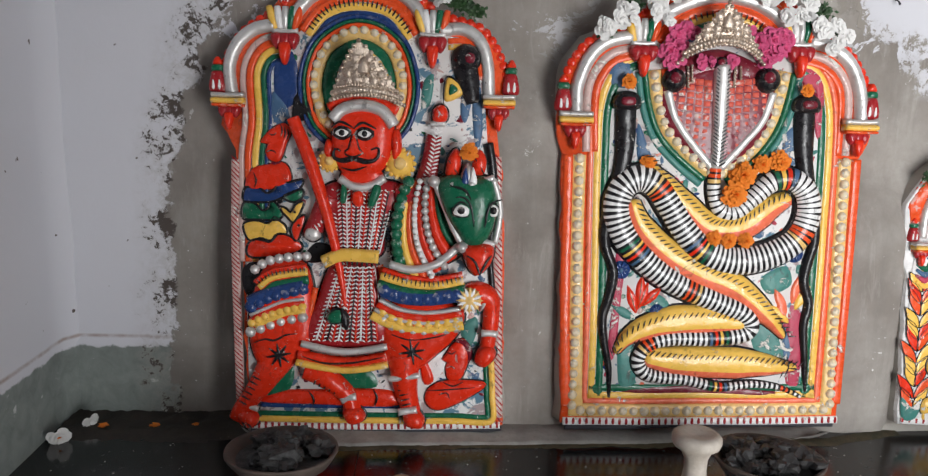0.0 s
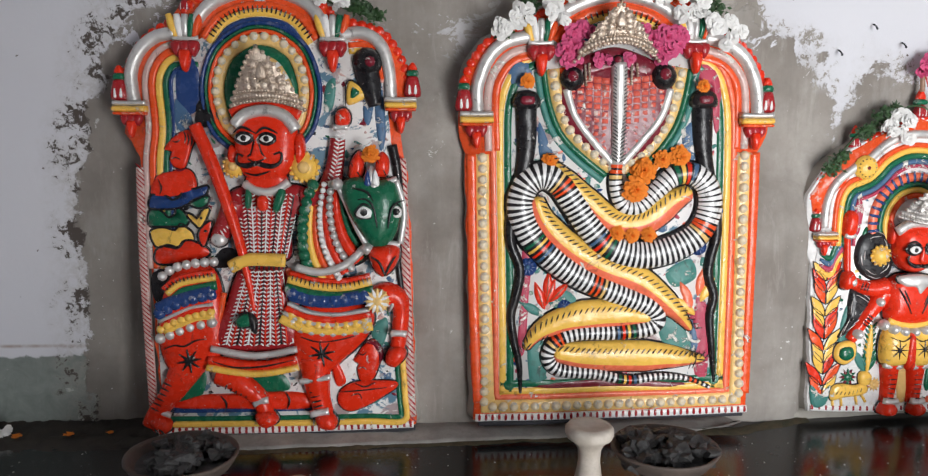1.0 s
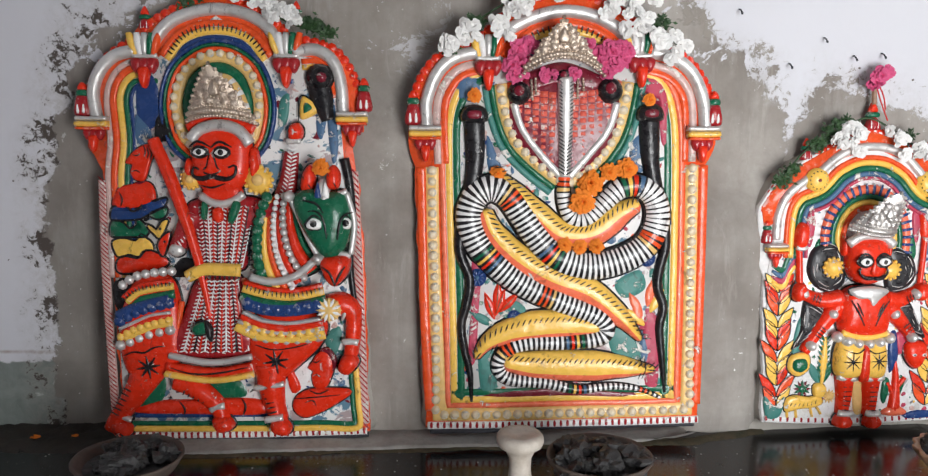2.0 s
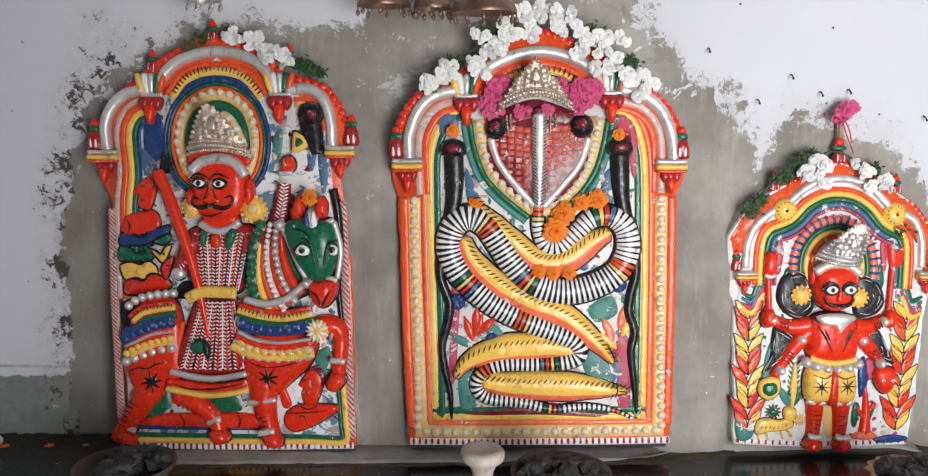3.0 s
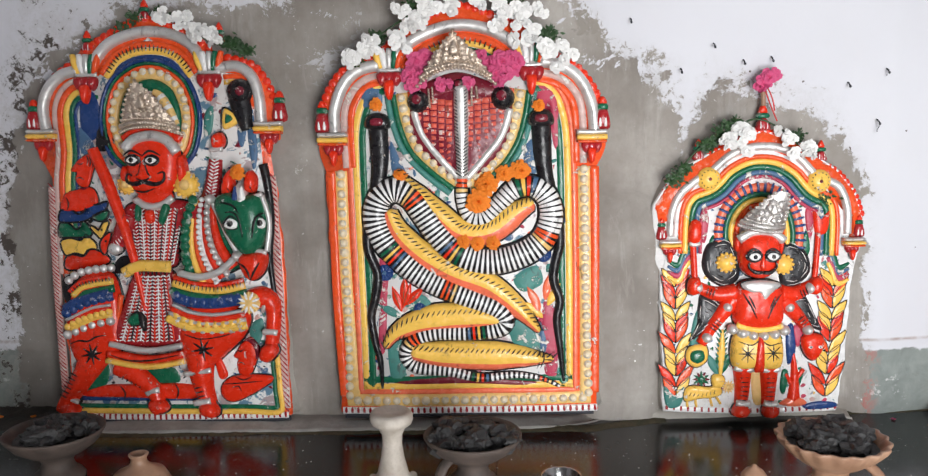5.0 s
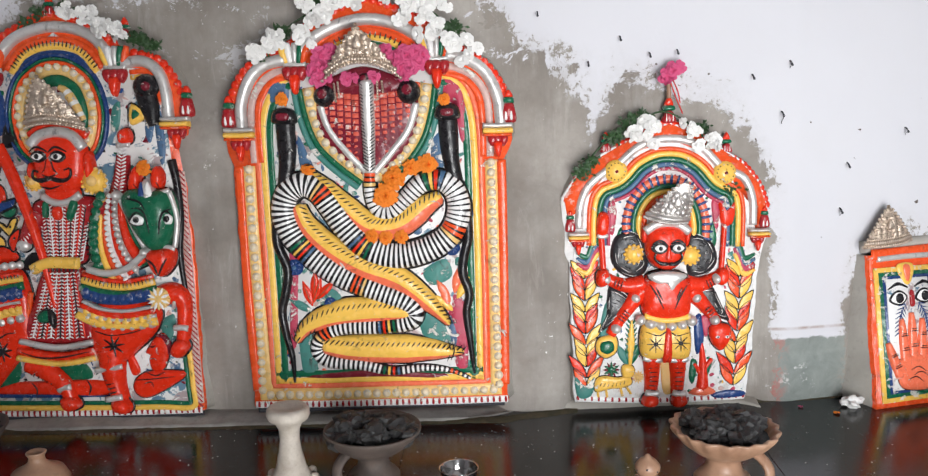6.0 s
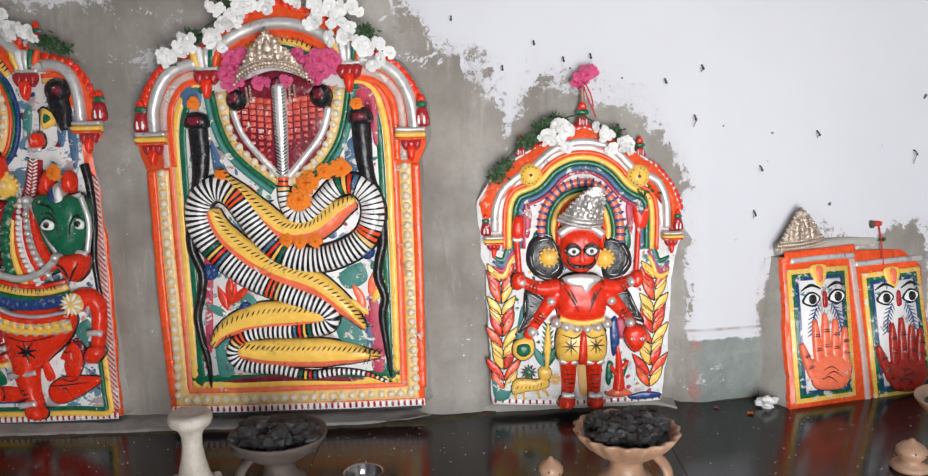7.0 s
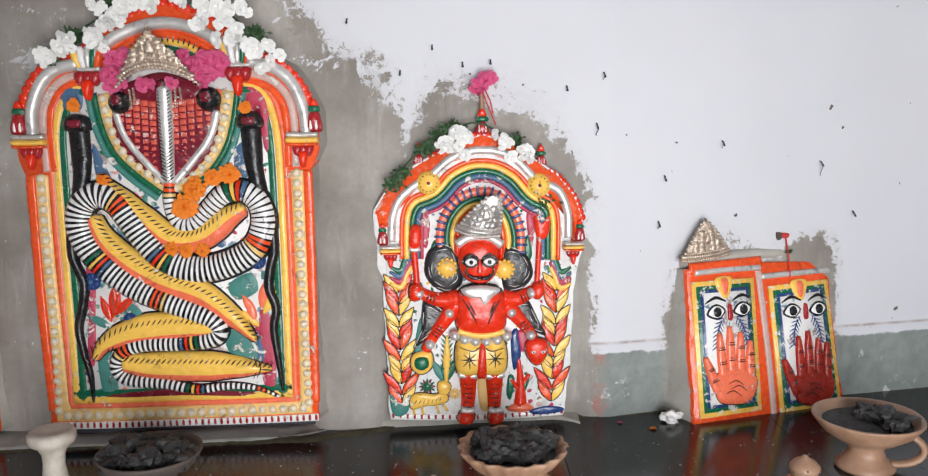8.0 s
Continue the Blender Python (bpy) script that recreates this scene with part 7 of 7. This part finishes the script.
def incense_stand(x, y, rim, r, body_mat, label, frill, coals, handle, seed):
    """A footed clay burner: flared bowl with a rolled lip, waisted stem, foot, loop handle and lumps of charcoal."""
    ob = thing("incense_burner", label, "incense burner", pose(x, y, 0.0005, 0, 0, seed * 40), "burners on the ledge")
    h = rim
    prof = [(r * 0.02, 0.0), (r * 0.52, 0.0), (r * 0.54, 0.006), (r * 0.48, 0.014), (r * 0.36, h * 0.22), (r * 0.31, h * 0.36), (r * 0.36, h * 0.48), (r * 0.58, h * 0.58), (r * 0.82, h * 0.74), (r * 0.95, h * 0.90),
            (r * 1.0, h * 0.97), (r * 1.0, h), (r * 0.96, h * 1.005), (r * 0.90, h * 0.96), (r * 0.78, h * 0.84), (r * 0.5, h * 0.70), (r * 0.02, h * 0.66)]
    verts, faces = lathe(prof, 96, 0.036 if frill else 0.006, 18 if frill else 3, set(range(9, 14)))
    body = link_mesh("bowl", verts, faces, [body_mat], None, ob, "flared bowl on a waisted foot")
    for v in body.data.vertices:
        v.co += Vector((noise.noise(v.co * 18) * 0.002, noise.noise(v.co * 18 + Vector((5, 0, 0))) * 0.002, 0))
    if handle is not None:
        bm = bmesh.new()
        ring = []
        for k in range(13):
            a = math.pi * (k / 12)
            cx, cz = r * 0.45 + math.sin(a) * r * 0.55, h * 0.74 - (1 - math.cos(a)) * 0.5 * h * 0.62
            t = Vector((math.cos(a) * r * 0.55, 0, -math.sin(a) * 0.5 * h * 0.62)).normalized()
            nrm = Vector((-t.z, 0, t.x))
            ring.append([bm.verts.new(Vector((cx, 0, cz)) + nrm * math.cos(q) * 0.007 + Vector((0, 1, 0)) * math.sin(q) * 0.012) for q in (2 * math.pi * j / 8 for j in range(8))])
        for a, b in zip(ring, ring[1:]):
            for j in range(8):
                bm.faces.new((a[j], a[(j + 1) % 8], b[(j + 1) % 8], b[j]))
        bmesh.ops.rotate(bm, verts=bm.verts, cent=(0, 0, 0), matrix=Matrix.Rotation(radians(handle - seed * 40), 3, 'Z'))
        for f in bm.faces:
            f.smooth = True
        part("handle", bm, body_mat, ob, "strap handle")
    rnd = random.Random(seed)
    bm = bmesh.new()
    bmesh.ops.create_circle(bm, cap_ends=True, segments=32, radius=r * 0.84)
    bmesh.ops.translate(bm, verts=bm.verts, vec=(0, 0, h * 0.86))
    bed = part("ash_bed", bm, ASH, ob, "bed of grey ash")
    for k in range(coals):
        a, q = rnd.random() * 6.3, r * 0.68 * math.sqrt(rnd.random())
        bm = lump(rnd, r * rnd.uniform(0.13, 0.30), COAL)
        bmesh.ops.translate(bm, verts=bm.verts, vec=(q * math.cos(a), q * math.sin(a), h * (0.93 + 0.14 * (1 - q / r) * rnd.random())))
        part("charcoal", bm, COAL if k % 4 else ASH, bed)
    return ob


incense_stand(1.199, 1.330, 0.108, 0.098, CLAY, "terracotta incense burner with a frilled rim, full of charcoal", True, 36, -50, 3)
incense_stand(0.537, 1.352, 0.102, 0.094, BURNT, "sooty clay incense burner heaped with charcoal", False, 32, 232, 2)
incense_stand(-0.292, 1.362, 0.102, 0.095, BURNT, "large sooty clay burner with grey ash", False, 16, None, 5)
incense_stand(1.905, 1.445, 0.108, 0.103, CLAY, "terracotta burner with ash stains inside its wide bowl", False, 5, -20, 7)

# chalky white spool-shaped stand
stand = thing("lamp_stand", "chalky white turned clay stand with a flared flat head", "stand", pose(0.391, 1.292, 0.0005))
verts, faces = lathe([(0.001, 0.0), (0.05, 0.0), (0.052, 0.008), (0.046, 0.02), (0.029, 0.05), (0.022, 0.08), (0.0185, 0.105), (0.019, 0.125), (0.025, 0.138), (0.037, 0.146), (0.0405, 0.154), (0.040, 0.162), (0.036, 0.167), (0.028, 0.168), (0.018, 0.165), (0.001, 0.163)], 48)
body = link_mesh("spool", verts, faces, [CHALK], None, stand, "worn white spool")
for v in body.data.vertices:
    v.co += Vector((noise.noise(v.co * 22), noise.noise(v.co * 22 + Vector((7, 0, 0))), noise.noise(v.co * 22 + Vector((0, 9, 0))))) * 0.0015
for k in range(9):
    bm = bmesh.new()
    bmesh.ops.create_uvsphere(bm, u_segments=12, v_segments=8, radius=0.009)
    bmesh.ops.translate(bm, verts=bm.verts, vec=(0.043 * math.cos(k * 0.698), 0.043 * math.sin(k * 0.698), 0.030))
    for f in bm.faces:
        f.smooth = True
    part("knob", bm, CHALK, stand)

# steel cup
cup = thing("steel_cup", "small polished steel cup, empty and dark inside", "cup", pose(0.703, 1.315, 0.0005))
verts, faces = lathe([(0.001, 0.0), (0.024, 0.0), (0.027, 0.004), (0.032, 0.018), (0.036, 0.032), (0.038, 0.036), (0.037, 0.0372), (0.035, 0.034), (0.030, 0.02), (0.024, 0.006), (0.001, 0.005)], 40)
link_mesh("cup_wall", verts, faces, [CHROME], None, cup)

# narrow-necked clay bottle and the pierced finial lids
pot = thing("clay_bottle", "small terracotta bottle with a narrow rolled neck", "bottle", pose(-0.088, 1.283, 0.0005))
verts, faces = lathe([(0.001, 0.0), (0.034, 0.0), (0.050, 0.012), (0.056, 0.03), (0.046, 0.05), (0.026, 0.060), (0.016, 0.068), (0.014, 0.078), (0.017, 0.083), (0.0185, 0.086), (0.016, 0.088), (0.011, 0.084), (0.010, 0.07), (0.001, 0.06)], 40)
link_mesh("bottle_wall", verts, faces, [CLAY], None, pot)


def pierced_lid(x, y, s):
    ob = thing("pierced_lid", "pale terracotta incense lid with small smoke holes", "lid", pose(x, y, 0.0005), "lids on the ledge")
    verts, faces = lathe([(0.03 * s, 0.0), (0.034 * s, 0.004), (0.030 * s, 0.012), (0.016 * s, 0.016), (0.019 * s, 0.022), (0.026 * s, 0.032), (0.026 * s, 0.040), (0.018 * s, 0.050), (0.007 * s, 0.056), (0.005 * s, 0.060), (0.001, 0.062)], 36)
    link_mesh("dome", verts, faces, [CLAY], None, ob)
    for k in range(7):
        bm = bmesh.new()
        bmesh.ops.create_icosphere(bm, subdivisions=1, radius=0.0022)
        a, up = k * 0.9, 0.034 + 0.006 * (k % 2)
        bmesh.ops.translate(bm, verts=bm.verts, vec=(0.0255 * s * math.cos(a), 0.0255 * s * math.sin(a), up))
        part("smoke_hole", bm, SOOT, ob)


pierced_lid(1.055, 1.312, 0.9)
pierced_lid(1.752, 1.368, 1.1)

# crumpled paper and scattered petals
rnd = random.Random(4)
bm = lump(rnd, 0.021, PETAL)
ob = part("crumpled_paper", bm, PETAL, None)
ob.location = (1.586, 1.700, 0.013)
tagged(ob, "small crumpled ball of white paper on the black ledge", "paper")
for x, y, s, m, lab in ((1.536, 1.659, 0.008, MARIGOLD, "single orange marigold petal on the ledge"), (1.47, 1.70, 0.006, ROSE, "single wilted pink petal on the ledge"),
                        (-0.70, 1.655, 0.010, MARIGOLD, "orange petal among soil on the ledge"), (-0.60, 1.66, 0.010, MARIGOLD, "orange petal among soil on the ledge"), (-0.52, 1.668, 0.008, MARIGOLD, "orange petal among soil on the ledge"), (-0.77, 1.60, 0.013, MARIGOLD, "orange petal among soil on the ledge")):
    me = ruffled_bloom("petal", ((4, 1.0, 0.3), (2, 0.7, 0.5)), 1.0, m, seed=int(abs(x) * 100))
    ob = new("petal", me)
    ob.matrix_world = pose(x, y, 0.0006 if x > 0 else 0.011, 90 + 180, 0, x * 900) @ Matrix.Diagonal((s, s, s, 1))
    tagged(ob, lab, "petal", "loose petals")
for x, y, s in ((-0.765, 1.600, 0.022), (-0.735, 1.675, 0.018)):
    ob = new("fallen_flower", JASM[0])
    ob.matrix_world = pose(x, y, 0.016, 20, 10, x * 900) @ Matrix.Diagonal((s, s, s, 1))
    tagged(ob, "fallen white flower on the dusty ledge", "flower", "fallen flowers")

# damp soil and leaf litter swept into the corner
vs, fs = [], []
nx, ny = 60, 16
for j in range(ny + 1):
    for i in range(nx + 1):
        x, y = -0.79 + 0.40 * i / nx, 1.60 + 0.15 * j / ny
        t = j / ny
        fade = min(1.0, t * 3) * min(1.0, (nx - i) / 14)
        z = (0.004 + 0.008 * t + 0.006 * noise.noise((x * 30, y * 30, 0)) + 0.004 * noise.noise((x * 90, y * 90, 3))) * fade - 0.001
        vs.append((x, y, z))
for j in range(ny):
    for i in range(nx):
        a = j * (nx + 1) + i
        fs.append((a, a + 1, a + nx + 2, a + nx + 1))
tagged(link_mesh("soil_drift", vs, fs, [EARTH]), "dark damp soil and litter swept against the wall", "soil", kind="stuff")
# grit scattered over the ledge
vs, fs = [], []
rnd = random.Random(12)
for _ in range(420):
    x, y, s = rnd.uniform(-0.75, 2.6), rnd.uniform(1.2, 1.64), rnd.uniform(0.0006, 0.0019)
    b = len(vs)
    vs += [(x - s, y - s, 0), (x + s, y - s * 0.6, 0), (x + s * 0.7, y + s, 0), (x - s, y + s * 0.8, 0), (x, y, s)]
    fs += [(b, b + 1, b + 4), (b + 1, b + 2, b + 4), (b + 2, b + 3, b + 4), (b + 3, b, b + 4)]
tagged(link_mesh("ledge_grit", vs, fs, [PALE], smooth=False), "pale grit and rice grains scattered over the black stone", "grit", kind="stuff")


# ---- hanging copper umbrellas above the panels ----
def umbrella(x, y, z, r, mat, label, beads):
    ob = thing("temple_umbrella", label, "temple umbrella", pose(x, y, z), "hanging umbrellas")
    verts, faces = lathe([(r, 0.0), (r * 1.01, 0.004), (r * 0.985, 0.009), (r * 0.95, 0.011), (r * 0.93, 0.017), (r * 0.90, 0.019), (r * 0.72, 0.034), (r * 0.45, 0.046), (r * 0.15, 0.055), (0.003, 0.075), (0.003, 0.072), (r * 0.15, 0.052), (r * 0.45, 0.043), (r * 0.72, 0.030), (r * 0.93, 0.006), (r, 0.0)], 48)
    top = link_mesh("canopy", verts, faces, [mat], None, ob, "thin beaten copper dome")
    verts, faces = lathe([(0.0015, 0.07), (0.0015, 2.2 - z)], 6)
    link_mesh("hanging_wire", verts, faces, [CHROME], None, ob)
    for k in range(beads):
        a = 2 * math.pi * k / beads
        v1, f1 = lathe([(0.001, 0.002), (0.0015, -0.006), (0.004, -0.010), (0.0045, -0.014), (0.001, -0.019)], 8)
        p = link_mesh("dangle", v1, f1, [mat], None, top)
        p.location = (r * 0.98 * math.cos(a), r * 0.98 * math.sin(a), 0)


umbrella(0.188, 1.60, 0.976, 0.054, BRASS, "small copper umbrella with dangling beads above the panels", 8)
umbrella(0.286, 1.60, 0.970, 0.038, BRASS, "tiny copper umbrella with a fringe of bead drops", 12)
umbrella(0.390, 1.57, 0.958, 0.066, BRASS, "wide copper umbrella with dangling drops above the cobra", 12)
umbrella(-0.185, 1.62, 0.990, 0.036, TIN2, "small silver umbrella above the rider panel", 8)

# nails and wire hooks in the wall
def nail_stub(x, z, drop):
    """A rusty nail, bent down, with a loose end of wire where one hangs."""
    ob = thing("nail", "rusty bent nail stub in the whitewashed wall" if not drop else "rusty nail with a loose end of thin wire", "nail", pose(x, wall_front(x) - 0.001, z), "nails in the wall")
    bm = bmesh.new()
    rings = []
    for k in range(6):
        y, dz, r = -0.0035 * k, -0.0006 * k * k * 0.6, 0.0017 if k < 5 else 0.0028
        rings.append([bm.verts.new((r * math.cos(q), y, dz + r * math.sin(q))) for q in (2 * math.pi * i / 8 for i in range(8))])
    for a, b in zip(rings, rings[1:]):
        for i in range(8):
            bm.faces.new((a[i], a[(i + 1) % 8], b[(i + 1) % 8], b[i]))
    bm.faces.new(rings[-1])
    part("shaft", bm, SOOT, ob)
    if drop:
        bm = bmesh.new()
        rings = []
        for k in range(8):
            t = k / 7
            c = Vector((0.003 * math.sin(t * 5), -0.012 + 0.004 * math.sin(t * 3), -0.004 - drop * t))
            rings.append([bm.verts.new(c + Vector((0.0009 * math.cos(q), 0.0009 * math.sin(q), 0))) for q in (0, 1.57, 3.14, 4.71)])
        for a, b in zip(rings, rings[1:]):
            for i in range(4):
                bm.faces.new((a[i], a[(i + 1) % 4], b[(i + 1) % 4], b[i]))
        part("wire_end", bm, SOOT, ob)


for x, z, drop in ((1.059, 0.844, 0), (1.124, 0.807, 0), (1.184, 0.812, 0), (0.989, 0.791, 0), (1.431, 0.782, 0.012), (1.417, 0.672, 0.022), (1.711, 0.628, 0.012), (1.958, 0.575, 0.028), (2.049, 0.454, 0), (1.575, 0.553, 0), (1.563, 0.450, 0.012), (1.35, 0.754, 0), (0.878, 0.901, 0)):
    nail_stub(x, z, drop)


# damp dirt and moss gathered along the back of the ledge
MOSS = plain_material("mossy_dirt", (0.03, 0.032, 0.014), (0.11, 0.085, 0.05), 45, 0.95, bump=0.8)
for x0, x1, ya, yb, wide in ((-0.40, 0.80, 1.578, 1.634, 0.016), (0.80, 0.96, 1.640, 1.690, 0.020), (1.34, 1.62, 1.735, 1.772, 0.014)):
    vs, fs = [], []
    n = int((x1 - x0) / 0.008)
    for i in range(n + 1):
        t = i / n
        x, y = x0 + (x1 - x0) * t, ya + (yb - ya) * t
        q = max(0.12, 0.55 + 0.9 * noise.noise((x * 11, 2, 8)) + 0.4 * noise.noise((x * 60, 4, 8))) * wide
        h = 0.0025 + 0.003 * abs(noise.noise((x * 40, 9, 2)))
        vs += [(x, y - q, 0.0002), (x, y - q * 0.5, h * 0.7), (x, y + 0.004, h), (x, y + 0.02, h)]
    for i in range(n):
        for j in range(3):
            a = i * 4 + j
            fs.append((a, a + 4, a + 5, a + 1))
    tagged(link_mesh("moss_line", vs, fs, [MOSS]), "damp brown-green dirt gathered along the back of the ledge", "dirt", kind="stuff")
